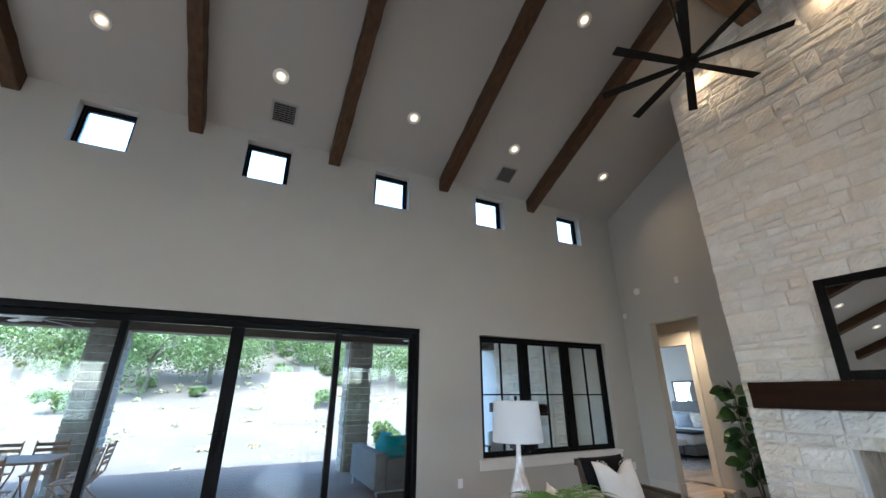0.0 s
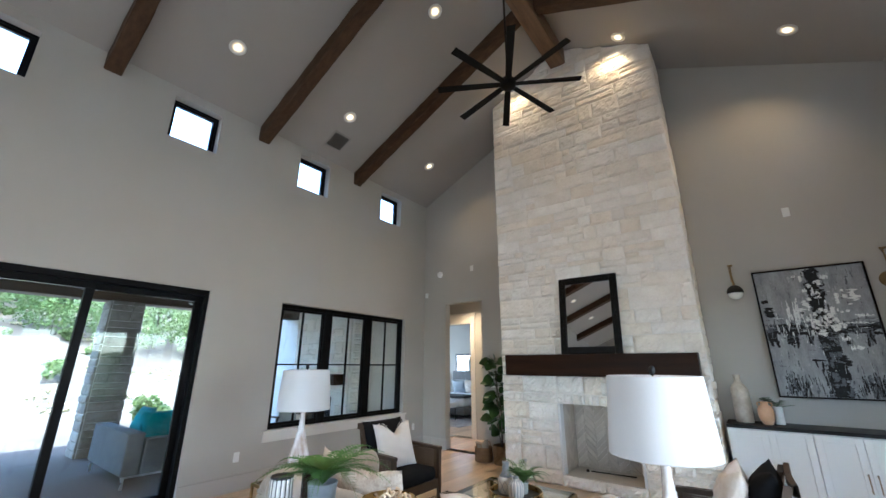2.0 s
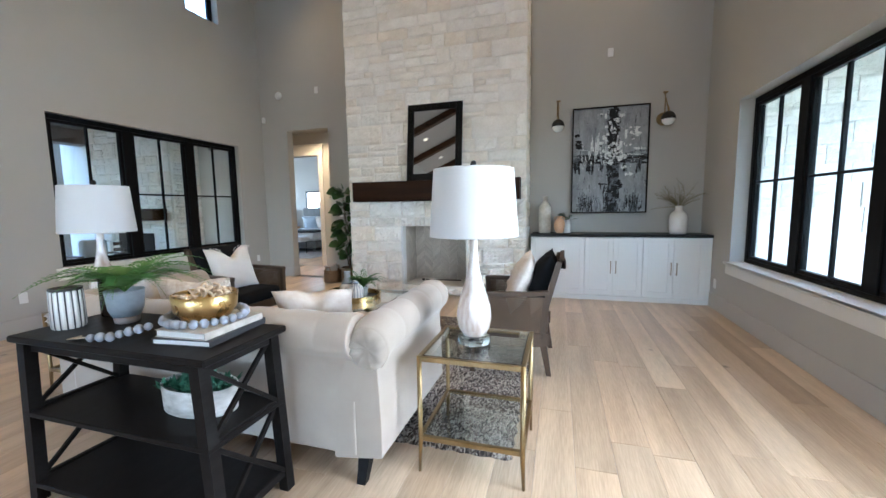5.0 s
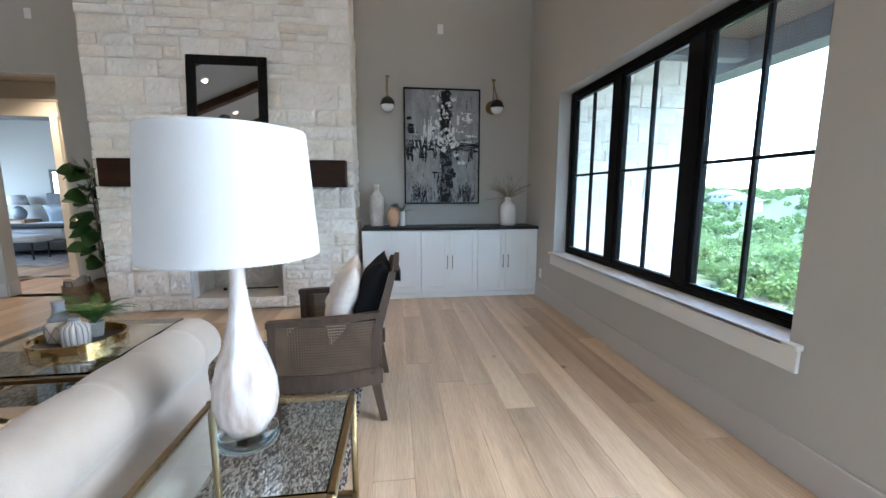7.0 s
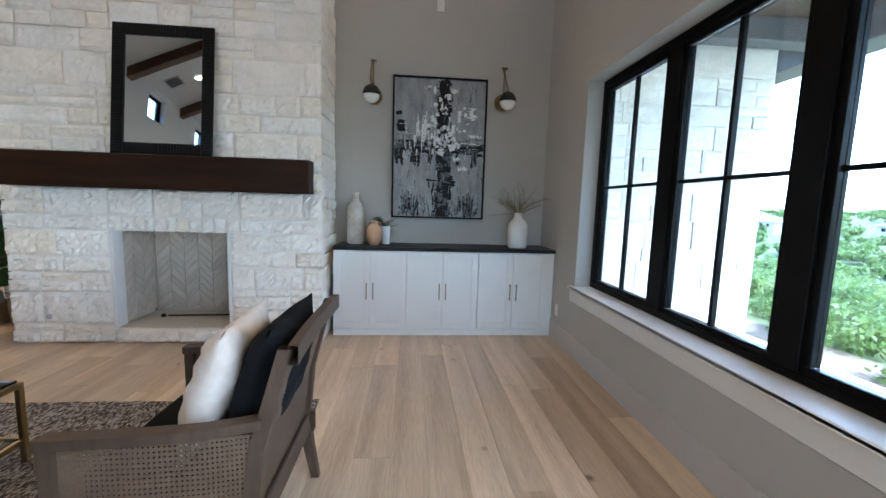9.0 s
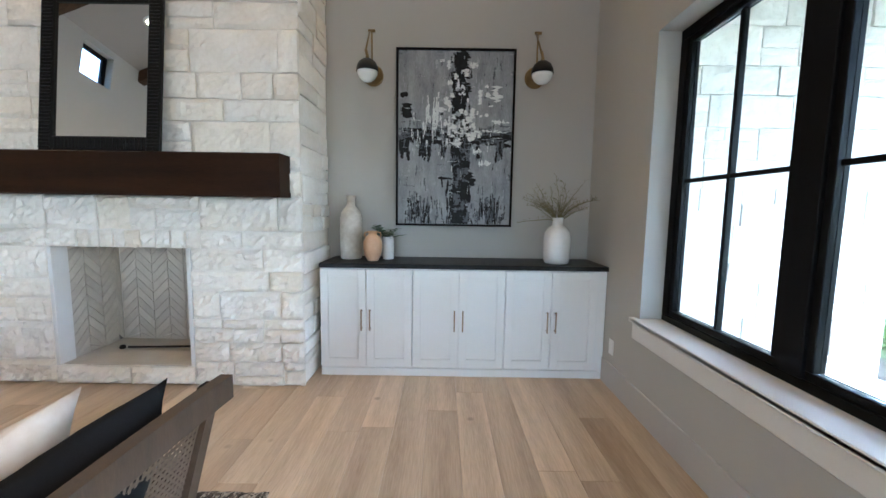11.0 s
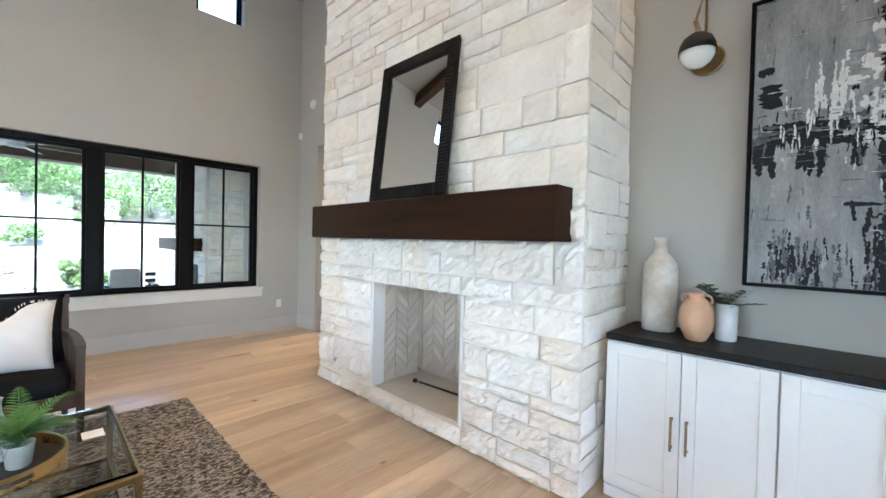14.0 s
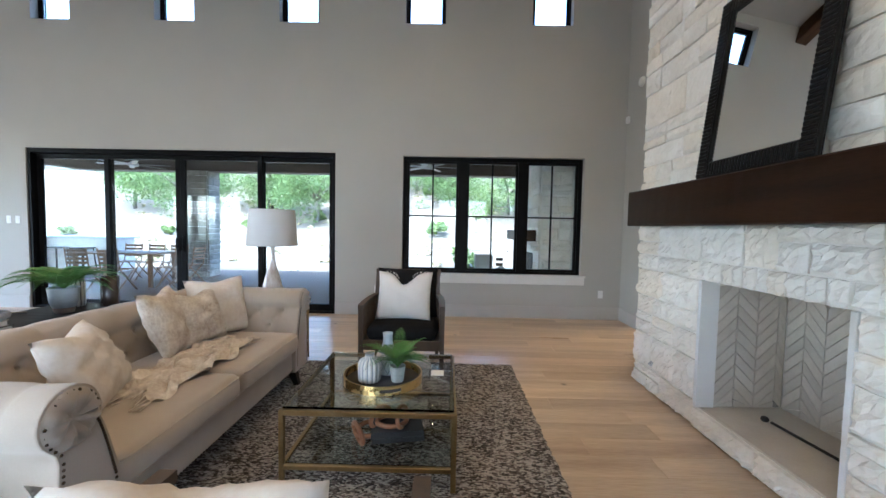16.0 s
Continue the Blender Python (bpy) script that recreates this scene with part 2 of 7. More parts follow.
BLACK = surface("black_window_frame", (0.004, 0.004, 0.0045), (0.007, 0.007, 0.0075), 4.0, 0.45, 0.02, 120, spec=0.08)
GLASS = clear("window_glass", (0.97, 0.99, 0.985))
STUCCO = surface("pale_stucco", (0.55, 0.53, 0.48), (0.62, 0.60, 0.55), 3.0, 0.9, 0.4, 120)
CONCRETE = surface("patio_concrete", (0.50, 0.52, 0.56), (0.60, 0.62, 0.66), 1.5, 0.7, 0.15, 80)
SOFFIT = surface("brown_soffit_boards", (0.06, 0.04, 0.03), (0.10, 0.07, 0.05), 2.0, 0.6, 0.2, 40, stretch=(1, 6, 6))
FASCIA = surface("grey_fascia_paint", (0.10, 0.10, 0.105), (0.14, 0.14, 0.145), 2.0, 0.6, 0.1, 60)
DRYGROUND = surface("dry_hill_ground", (0.068, 0.056, 0.040), (0.145, 0.124, 0.094), 0.35, 0.95, 0.6, 9, depth=0.08, detail=10)
WHITEPLASTIC = surface("white_plastic", (0.72, 0.72, 0.70), (0.76, 0.76, 0.74), 5.0, 0.4, 0.0)
LAMPGLOW = glow("warm_downlight_lens", (1.0, 0.80, 0.50), 0.16)
BAFFLEGLOW = glow("lit_downlight_baffle", (1.0, 0.62, 0.27), 0.055)

# ---- room ----
X0, XR, XL, YF, YB = -6.6, 6.67, 6.90, -1.89, 5.53
RIDGE_Y, RIDGE_Z, SLOPE = 1.82, 6.92, 0.483
TF, TB = 0.26, 0.26


def roof_z(y):
    return RIDGE_Z - SLOPE * abs(y - RIDGE_Y)


def wall_with_openings(name, axis, a, b, lo, hi, z0, z1, holes, material):
    """An upright wall between a and b on axis, from lo to hi along it, with holes (lo, hi, z0, z1)."""
    w = Build()
    cuts = sorted({lo, hi, *[h[0] for h in holes], *[h[1] for h in holes]})
    for c, d in zip(cuts, cuts[1:]):
        spans, z = [], z0
        for h in sorted([h for h in holes if h[0] <= c + 1e-6 and h[1] >= d - 1e-6], key=lambda h: h[2]):
            if h[2] > z:
                spans.append((z, h[2]))
            z = h[3]
        spans.append((z, z1))
        for e, f in spans:
            if axis == 1:
                w.box(c, d, a, b, e, f)
            else:
                w.box(a, b, c, d, e, f)
    return structure(name, w, material)


CLERE_X = [-2.12 + 1.89 * i for i in range(5)]
CLERE = [(x, x + 0.60, 4.40, 5.0) for x in CLERE_X]
SLIDER = (-2.27, 2.51, 0.0, 2.48)
BACKWIN = (3.54, 6.29, 0.65, 2.45)
FRONTWIN = (2.89, 5.68, 0.63, 2.445)
FARWIN = (-5.60, -3.03, 0.64, 2.43)
# added window out of view, placed to light the alcove and chimney
FILLWIN = (0.90, 2.35, 0.64, 2.43)
wall_with_openings("wall_back", 1, YB, YB + TB, X0, 7.06, -0.1, 5.4, CLERE + [SLIDER, BACKWIN], PAINT)
wall_with_openings("wall_front", 1, YF - TF, YF, X0, 6.95, -0.1, 5.4, CLERE + [FRONTWIN, FARWIN, FILLWIN], PAINT)
wall_with_openings("wall_alcove", 0, XR, XR + 0.2, YF, 0.5, -0.1, 7.2, [], PAINT)
DOORWAY = (4.08, 4.96, 0.0, 2.79)
wall_with_openings("wall_doorway", 0, XL, XL + 0.16, 0.5, YB, -0.1, 7.2, [DOORWAY], PAINT)
# made-up opening in the unseen end wall, holds a lamp that brightens the room
SIDEFILL = (-0.6, 4.2, 0.6, 2.9)
wall_with_openings("wall_far", 0, X0 - 0.2, X0, YF - TF, YB + TB, -0.1, 7.2, [SIDEFILL], PAINT)

# area lamps as fill daylight: the far window and two added, unseen openings
for hole, share, eye, way in ((FARWIN, 0.3, ((FARWIN[0] + FARWIN[1]) / 2, YF - 0.2, 1.53), (0, 1, 0)), (FILLWIN, 1.25, ((FILLWIN[0] + FILLWIN[1]) / 2, YF - 0.2, 1.53), (0, 1, 0)), (SIDEFILL, 0.2, (X0 - 0.1, (SIDEFILL[0] + SIDEFILL[1]) / 2, 1.75), (1, 0, 0))):
    sk = new("window_daylight", bpy.data.lights.new("window_daylight", "AREA"))
    sk.data.shape, sk.data.size, sk.data.size_y = "RECTANGLE", hole[1] - hole[0] - 0.04, hole[3] - hole[2] - 0.04
    sk.data.energy = DAYLIGHT * share * sk.data.size * sk.data.size_y
    sk.data.color, sk.data.spread = (0.97, 0.96, 0.95), radians(155)
    sk.data.size_y *= 0.8
    sk.matrix_world = look(eye, Vector(eye) + Vector(way) + Vector((0, 0, -0.6)))


roof = Build()
for y0 in (YF - TF, YB + TB):
    a, b = (y0, roof_z(y0)), (RIDGE_Y, RIDGE_Z)
    roof.extrude([a, b, (b[0], b[1] + 0.2), (a[0], a[1] + 0.2)], 0, X0 - 0.2, 7.3)
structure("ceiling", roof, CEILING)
# added slab that keeps direct sun out of the high front windows
structure("sun_blocker_front", Build().box(X0 - 0.2, 7.3, YF - TF - 0.36, YF - TF, 5.04, 5.2), CEILING)

# ---- windows and sliding doors ----
def window_unit(name, label, x0, x1, z0, z1, y, units, grid=(2, 2), frame=0.06, mullion=0.13, out=1):
    """A row of framed units in the plane y; out is the way to the outside."""
    win = tagged(new(name), label, "window", "", "structure")
    f = Build()
    d0, d1 = y - 0.04, y + 0.04
    f.cbox(x0, x1, d0, d1, z0, z0 + frame)
    f.cbox(x0, x1, d0, d1, z1 - frame, z1)
    f.cbox(x0, x0 + frame, d0, d1, z0 + frame, z1 - frame)
    f.cbox(x1 - frame, x1, d0, d1, z0 + frame, z1 - frame)
    w = (x1 - x0) / units
    for k in range(1, units):
        f.cbox(x0 + k * w - mullion / 2, x0 + k * w + mullion / 2, d0 - 0.006, d1 + 0.006, z0 + frame, z1 - frame)
    fr = part("window_frame", f, BLACK, win)
    for k in range(units):
        a = x0 + k * w + (frame if k == 0 else mullion / 2)
        b = x0 + (k + 1) * w - (frame if k == units - 1 else mullion / 2)
        c, e = z0 + frame, z1 - frame
        sash = Build()
        s = 0.035
        for box in ((a, b, c, c + s), (a, b, e - s, e), (a, a + s, c + s, e - s), (b - s, b, c + s, e - s)):
            sash.cbox(box[0], box[1], y - 0.025, y + 0.03, box[2], box[3], 0.003)
        sh = part("sash", sash, BLACK, win)
        p = Build().box(a + s, b - s, y - 0.003, y + 0.003, c + s, e - s)
        pane = part("pane", p, GLASS, win)
        pane.visible_shadow = False
        if grid[0] > 1:
            m = (a + b) / 2
            part("muntin", Build().cbox(m - 0.011, m + 0.011, y - 0.018, y + 0.018, c + s, e - s, 0.002), BLACK, win)
        if grid[1] > 1:
            m = (c + e) / 2
            part("muntin", Build().cbox(a + s, b - s, y - 0.016, y + 0.016, m - 0.011, m + 0.011, 0.002), BLACK, win)
    return win


window_unit("window_1", "black-framed triple window with divided panes looking onto the patio", *BACKWIN, YB + 0.12, 3)
window_unit("window_2", "black-framed triple window with divided panes looking onto the valley", *FRONTWIN, YF - 0.18, 3)
window_unit("window_3", "black-framed triple window with divided panes", *FARWIN, YF - 0.18, 3)
window_unit("window_4", "added unseen black-framed double window that lets fill light in", *FILLWIN, YF - 0.18, 2)
n = 5
for row, y in ((CLERE, YB + 0.16), (CLERE, YF - 0.16)):
    for c in row:
        window_unit("window_%d" % n, "small square black-framed window high in the wall", *c, y, 1, (1, 1), 0.028)
        n += 1


def sill(name, hole, wall_y, inward, deep):
    x0, x1, z0, _ = hole
    s = tagged(new(name), "painted window stool and apron", "", "", "structure")
    a, b = sorted((wall_y + inward * 0.045, wall_y - inward * deep))
    part("stool", Build().cbox(x0, x1, a, b, z0 - 0.004, z0 + 0.02, 0.004), TRIM, s)
    a, b = sorted((wall_y + inward * 0.045, wall_y + inward * 0.002))
    part("stool_nose", Build().cbox(x0 - 0.07, x1 + 0.06, a, b, z0 - 0.012, z0 + 0.016, 0.004), TRIM, s)
    a, b = sorted((wall_y + inward * 0.022, wall_y + inward * 0.002))
    part("apron", Build().cbox(x0 - 0.06, x1 + 0.05, a, b, z0 - 0.125, z0 - 0.014, 0.003), TRIM, s)


sill("trim_sill_back", BACKWIN, YB, -1, 0.085)
sill("trim_sill_front", FRONTWIN, YF, 1, 0.145)

# sliding glass doors
slider = tagged(new("door_1"), "black-framed four-panel sliding glass doors to the patio", "sliding door", "", "structure")
x0, x1, z0, z1 = SLIDER
ys = YB + 0.10
part("head", Build().cbox(x0, x1, ys - 0.08, ys + 0.10, z1 - 0.07, z1), BLACK, slider)
part("threshold", Build().cbox(x0, x1, ys - 0.08, ys + 0.10, -0.01, 0.025), BLACK, slider)
for a in (x0, x1 - 0.05):
    part("jamb", Build().cbox(a, a + 0.05, ys - 0.08, ys + 0.10, 0.025, z1 - 0.07), BLACK, slider)
edges = [x0 + 0.05, -1.06, 0.09, 1.33, x1 - 0.05]
for k in range(4):
    a, b = edges[k] - (0.035 if k in (1, 3) else 0), edges[k + 1] + (0.035 if k in (0, 2) else 0)
    y = ys - 0.03 if k in (1, 2) else ys + 0.035
    leaf = Build()
    s = 0.075
    c, e = 0.027, z1 - 0.072
    for box in ((a, b, c, c + 0.10), (a, b, e - s, e), (a, a + s, c + 0.10, e - s), (b - s, b, c + 0.10, e - s)):
        leaf.cbox(box[0], box[1], y - 0.025, y + 0.025, box[2], box[3], 0.003)
    panel = part("panel", leaf, BLACK, slider)
    pane = part("pane", Build().box(a + s, b - s, y - 0.003, y + 0.003, c + 0.10, e - s), GLASS, panel)
    pane.visible_shadow = False
    if k in (1, 2):
        hx = b - 0.04 if k == 1 else a + 0.04
        h = Build().cbox(hx - 0.018, hx + 0.018, y - 0.04, y - 0.025, 0.92, 1.18, 0.004)
        h.tube([(hx, y - 0.03, 0.96), (hx, y - 0.075, 0.97), (hx, y - 0.08, 1.05), (hx, y - 0.075, 1.13), (hx, y - 0.03, 1.14)], 0.009)
        part("pull_handle", h, BLACK, panel)

# baseboards
base = Build()
for a, b in ((X0, SLIDER[0]), (SLIDER[1], XL)):
    base.cbox(a, b, YB - 0.016, YB, 0, 0.19, 0.004)
base.cbox(X0, 6.2, YF, YF + 0.016, 0, 0.19, 0.004)
base.cbox(XL - 0.016, XL, 3.2, DOORWAY[0], 0, 0.19, 0.004)
base.cbox(XL - 0.016, XL, DOORWAY[1], YB - 0.016, 0, 0.19, 0.004)
base.cbox(XL, XL + 0.16, DOORWAY[1] - 0.014, DOORWAY[1], 0, 0.19, 0.004)
base.cbox(XL, XL + 0.16, DOORWAY[0], DOORWAY[0] + 0.014, 0, 0.19, 0.004)
structure("baseboard", base, BASEPAINT, "tall painted baseboard")

# ---- roof timbers ----
BEAM_X = [-4.6, -2.74, -0.87, 1.0, 2.90, 4.79]
for bx in BEAM_X:
    for s in (-1, 1):
        y_wall = YB if s > 0 else YF
        y0, y1 = RIDGE_Y + s * 0.13, y_wall
        r = random.Random(int(bx * 10) + s)
        b = Build()
        steps = 26
        rows = []
        for i in range(steps + 1):
            y = y0 + (y1 - y0) * i / steps
            top = roof_z(y) + 0.01
            j = [r.uniform(-0.006, 0.006) for _ in range(8)]
            w, d, c = 0.088, 0.24, 0.014
            rows.append([(bx - w + j[0], y, top), (bx - w + j[1], y, top - d + c), (bx - w + c + j[2], y, top - d + j[3]), (bx + w - c + j[4], y, top - d + j[5]), (bx + w + j[6], y, top - d + c), (bx + w + j[7], y, top)])
        b.sheet(rows, False)
        b.add(rows[-1], [tuple(range(6))])
        b.add(rows[0], [tuple(range(6))[::-1]])
        solid("roof_beam", b, BEAM, "rough-sawn brown stained timber rafter under the sloped ceiling", "beam", "exposed ceiling beams")
b = Build().cbox(X0, 6.0, RIDGE_Y - 0.13, RIDGE_Y + 0.13, RIDGE_Z - 0.36, RIDGE_Z - 0.02, 0.015)
RIDGEMAT = surface("ridge_beam_timber", (0.085, 0.045, 0.022), (0.20, 0.115, 0.06), 2.5, 0.6, 0.35, 30, stretch=(0.7, 8, 8), depth=0.01)
solid("ridge_beam", b, RIDGEMAT, "heavy brown stained timber ridge beam", "beam", "exposed ceiling beams")

# ---- recessed lights and vents ----
def slope_pose(x, y):
    s = 1 if y > RIDGE_Y else -1
    return pose(x, y, roof_z(y), math.degrees(-s * math.atan(SLOPE)), 0, 0)


DOWN = [(x, y) for x in (-3.75, -1.84, 0.07, 1.98, 3.85, 5.95) for y in (4.68, -1.04)] + [(x, y) for x in (-1.9, 1.0, 3.75, 5.80) for y in (2.79, 0.80)]
for k, (x, y) in enumerate(DOWN):
    light = thing("recessed_light", "round recessed ceiling downlight glowing warm white", "ceiling light", "recessed ceiling lights", slope_pose(x, y))
    part("trim_ring", Build().lathe([(0.105, 0.0), (0.105, -0.006), (0.095, -0.010), (0.074, -0.008), (0.070, 0.0)], seg=24), WHITEPLASTIC, light)
    part("baffle", Build().lathe([(0.071, -0.001), (0.046, -0.0030)], seg=24, caps=False), BAFFLEGLOW, light)
    part("lens", Build().lathe([(0.046, -0.0032), (0.030, -0.0040), (0.0, -0.0042)], seg=24), LAMPGLOW, light)
    lamp = new("downlight_lamp", bpy.data.lights.new("downlight_lamp", "SPOT"))
    lamp.data.energy, lamp.data.color = DOWNLIGHT_WATTS, (1.0, 0.64, 0.32)
    lamp.data.spot_size, lamp.data.spot_blend, lamp.data.shadow_soft_size = radians(125), 0.9, 0.06
    lamp.parent = light
    lamp.matrix_basis = pose(0, 0, -0.012)

VENT = surface("ceiling_vent_metal", (0.10, 0.095, 0.09), (0.14, 0.135, 0.13), 8, 0.5, 0.0)
for x, y in ((0.18, 5.14), (3.98, 5.14)):
    vent = thing("ceiling_vent", "square slatted metal air vent in the sloped ceiling", "vent", "", slope_pose(x, y))
    f = Build()
    for a in (-1, 1):
        f.cbox(a * 0.16 - 0.016, a * 0.16 + 0.016, -0.176, 0.176, -0.012, 0.0, 0.003)
        f.cbox(-0.144, 0.144, a * 0.16 - 0.016, a * 0.16 + 0.016, -0.012, 0.0, 0.003)
    part("frame", f, surface("vent_frame_paint", (0.28, 0.265, 0.25), (0.32, 0.30, 0.28), 6, 0.5, 0.0), vent)
    part("backing", Build().box(-0.144, 0.144, -0.144, 0.144, -0.003, -0.001), BLACK, vent)
    for i in range(9):
        part("slat", Build().cbox(-0.144, 0.144, -0.138 + i * 0.0335, -0.124 + i * 0.0335, -0.009, -0.004, 0.001), VENT, vent)
    for i in range(5):
        part("bar", Build().cbox(-0.12 + i * 0.06 - 0.003, -0.12 + i * 0.06 + 0.003, -0.144, 0.144, -0.011, -0.0095, 0.001), VENT, vent)

# ---- stone chimney breast ----
CX, CY0, CY1 = 6.0, 0.43, 3.16
BOX = (1.255, 2.30, 0.16, 1.035)


def stone_block(w, h, d, seed, rugged=1.0):
    """One split-face stone: w along x, h along z, its face towards -y."""
    r = random.Random(seed)
    nx, nz = max(4, min(16, round(w / 0.03))), max(3, min(9, round(h / 0.026)))
    g = 0.0045
    grid = []
    off = (r.uniform(0, 90), r.uniform(0, 90), r.uniform(0, 90))
    lean, tip = r.uniform(-0.012, 0.012), r.uniform(-0.012, 0.012)
    for j in range(nz + 1):
        row = []
        for i in range(nx + 1):
            edge = i in (0, nx) or j in (0, nz)
            x, z = -w / 2 + g + (w - 2 * g) * i / nx, -h / 2 + g + (h - 2 * g) * j / nz
            rock = 0.012 + 0.016 * noise.noise((x * 7 + off[0], off[1], z * 9 + off[2])) + 0.012 * abs(noise.noise((x * 19 + off[1], off[2], z * 15 + off[0])))
            rock += lean * x / w + tip * z / h + r.uniform(-0.007, 0.007)
            out = 0.0 if edge else rugged * rock + 0.002
            jit = 0.0025 if edge else rugged * 0.005
            bow = 0.004 * math.sin(4 * x / w + off[0]) * (1 if j == nz else -1 if j == 0 else 0)
            row.append((x + r.uniform(-jit, jit), -d - out, z + bow * 0.6 + r.uniform(-jit, jit)))
        grid.append(row)
    b = Build()
    b.sheet(grid, False)
    m = nx + 1
    rim = [(0, i) for i in range(m)] + [(j, nx) for j in range(1, nz + 1)] + [(nz, i) for i in range(nx - 1, -1, -1)] + [(j, 0) for j in range(nz - 1, 0, -1)]
    front = [grid[j][i] for j, i in rim]
    back = [(p[0] * 1.0, 0.0, p[2]) for p in front]
    k = len(rim)
    b.add(front + back, [(i, (i + 1) % k, k + (i + 1) % k, k + i) for i in range(k)])
    return b


def ashlar(width, height, seed, low=0.16, tall=0.29, wide=0.60):
    """Random-coursed stones: list of (u, v, w, h) with courses now and then split in two."""
    r = random.Random(seed)
    out, v = [], 0.0
    while v < height - 0.02:
        h = r.choice([0.15, 0.18, 0.21, 0.24, tall])
        if height - v - h < 0.10:
            h = height - v
        u = 0.0
        while u < width - 0.01:
            w = r.uniform(low, wide)
            if width - u - w < 0.14:
                w = width - u
            if h > 0.17 and r.random() < 0.42:
                # two thinner stones, the upper or lower one sometimes cut in two
                c = h * r.uniform(0.38, 0.62)
                for z, q in ((v, c), (v + c, h - c)):
                    if w > 0.38 and r.random() < 0.5:
                        e = w * r.uniform(0.3, 0.7)
                        out += [(u, z, e, q), (u + e, z, w - e, q)]
                    else:
                        out.append((u, z, w, q))
            else:
                out.append((u, v, w, h))
            u += w
        v += h
    return out


def clad(parent, stones, origin, angle, depth, seed, keep=None, rugged=1.0, material=None):
    """Lays stones on a face: origin, turned by angle about z so that local x runs along the face and local -y points out."""
    for k, (u, v, w, h) in enumerate(stones):
        if keep and not keep(u, v, w, h):
            continue
        d = depth + random.Random(seed + k).uniform(-0.006, 0.012)
        st = part("stone", stone_block(w, h, d, seed * 1000 + k, rugged), material or LIMESTONE, parent)
        st.matrix_basis = Matrix.Translation(origin) @ pose(0, 0, 0, 0, 0, angle) @ Matrix.Translation((u + w / 2, 0, v + h / 2))


chimney = tagged(new("wall_chimney"), "tall cream limestone chimney breast with an open firebox", "", "", "structure")
core = Build()
top = 7.0
g = 0.026
fx = CX + g
core.box(fx - 0.012, 6.95, CY0 + g, BOX[0], 0, top)
core.box(fx - 0.012, 6.95, BOX[1], CY1 - g, 0, top)
core.box(fx - 0.012, 6.95, BOX[0], BOX[1], BOX[3], top)
core.box(fx - 0.012, 6.95, BOX[0], BOX[1], 0, 0.10)
core.box(6.62, 6.95, BOX[0], BOX[1], 0.10, BOX[3])
part("core", core, MORTAR, chimney)
fw = CY1 - CY0


def ceiling_clip(y0, y1):
    return min(roof_z(y0), roof_z(y1))


def courses(v0, v1, u0, u1, seed):
    return [(u + u0, v + v0, w, h) for u, v, w, h in ashlar(u1 - u0, v1 - v0, seed)]


# u runs from the left end (y = CY1) towards the alcove
ub0, ub1 = CY1 - BOX[1], CY1 - BOX[0]
face = courses(0, 1.035, 0, ub0, 3) + courses(0, 1.035, ub1, fw, 4) + [(ub0, 0, 0.56, 0.135), (ub0 + 0.56, 0, ub1 - ub0 - 0.56, 0.135)]
face += courses(1.165, 1.42, 0, fw, 21) + courses(1.42, 1.70, 0, fw, 22)
r = random.Random(12)
u = ub0 - 0.10
while u < ub1 + 0.05:
    w = r.uniform(0.08, 0.125)
    face.append((u, 1.035, w, 0.13))
    u += w
face += [(0, 1.035, 0.33, 0.13), (0.33, 1.035, ub0 - 0.10 - 0.33, 0.13), (u, 1.035, 0.30, 0.13), (u + 0.30, 1.035, fw - u - 0.30, 0.13)]
upper = [(a, b + 1.70, c, d) for a, b, c, d in ashlar(fw, 5.3, 9, wide=0.62)]
upper = [s for s in upper if s[1] + s[3] < ceiling_clip(CY1 - s[0], CY1 - s[0] - s[2]) + 0.22]
clad(chimney, face, (fx, CY1, 0), -90, g, 77, rugged=1.5)
clad(chimney, upper, (fx, CY1, 0), -90, g, 78, rugged=0.8)
# side towards the alcove and side towards the doorway
side = [s for s in ashlar(XR - fx, 6.3, 31, wide=0.7)]
clad(chimney, side, (fx - 0.0, CY0 + g, 0), 0, g - 0.01, 131, rugged=0.35)
side = [s for s in ashlar(XL - fx, 6.3, 32, wide=0.7)]
clad(chimney, side, (XL, CY1 - g, 0), 180, g - 0.01, 171, rugged=0.7)

# firebox: cream herringbone firebrick, stone hearth
FIREBRICK = surface("cream_firebrick", (0.50, 0.45, 0.38), (0.62, 0.57, 0.49), 6.0, 0.85, 0.25, 60, vary=0.08)
JOINT = surface("grey_firebox_joint", (0.22, 0.20, 0.18), (0.30, 0.28, 0.25), 8.0, 0.9, 0.3, 90)
WHITERETURN = surface("white_plaster_return", (0.72, 0.71, 0.69), (0.76, 0.75, 0.73), 6.0, 0.8, 0.1, 60)
for y, o in ((BOX[1], -1), (BOX[0], 1)):
    part("firebox_return", Build().cbox(fx - 0.03, fx + 0.10, min(y, y + o * 0.03), max(y, y + o * 0.03), 0.137, BOX[3] - 0.002, 0.003), WHITERETURN, chimney)
part("hearth_slab", Build().cbox(fx + 0.002, 6.62, BOX[0], BOX[1], 0.10, 0.14, 0.004), surface("hearth_stone", (0.5, 0.45, 0.39), (0.6, 0.55, 0.48), 5, 0.8, 0.2, 70), chimney)


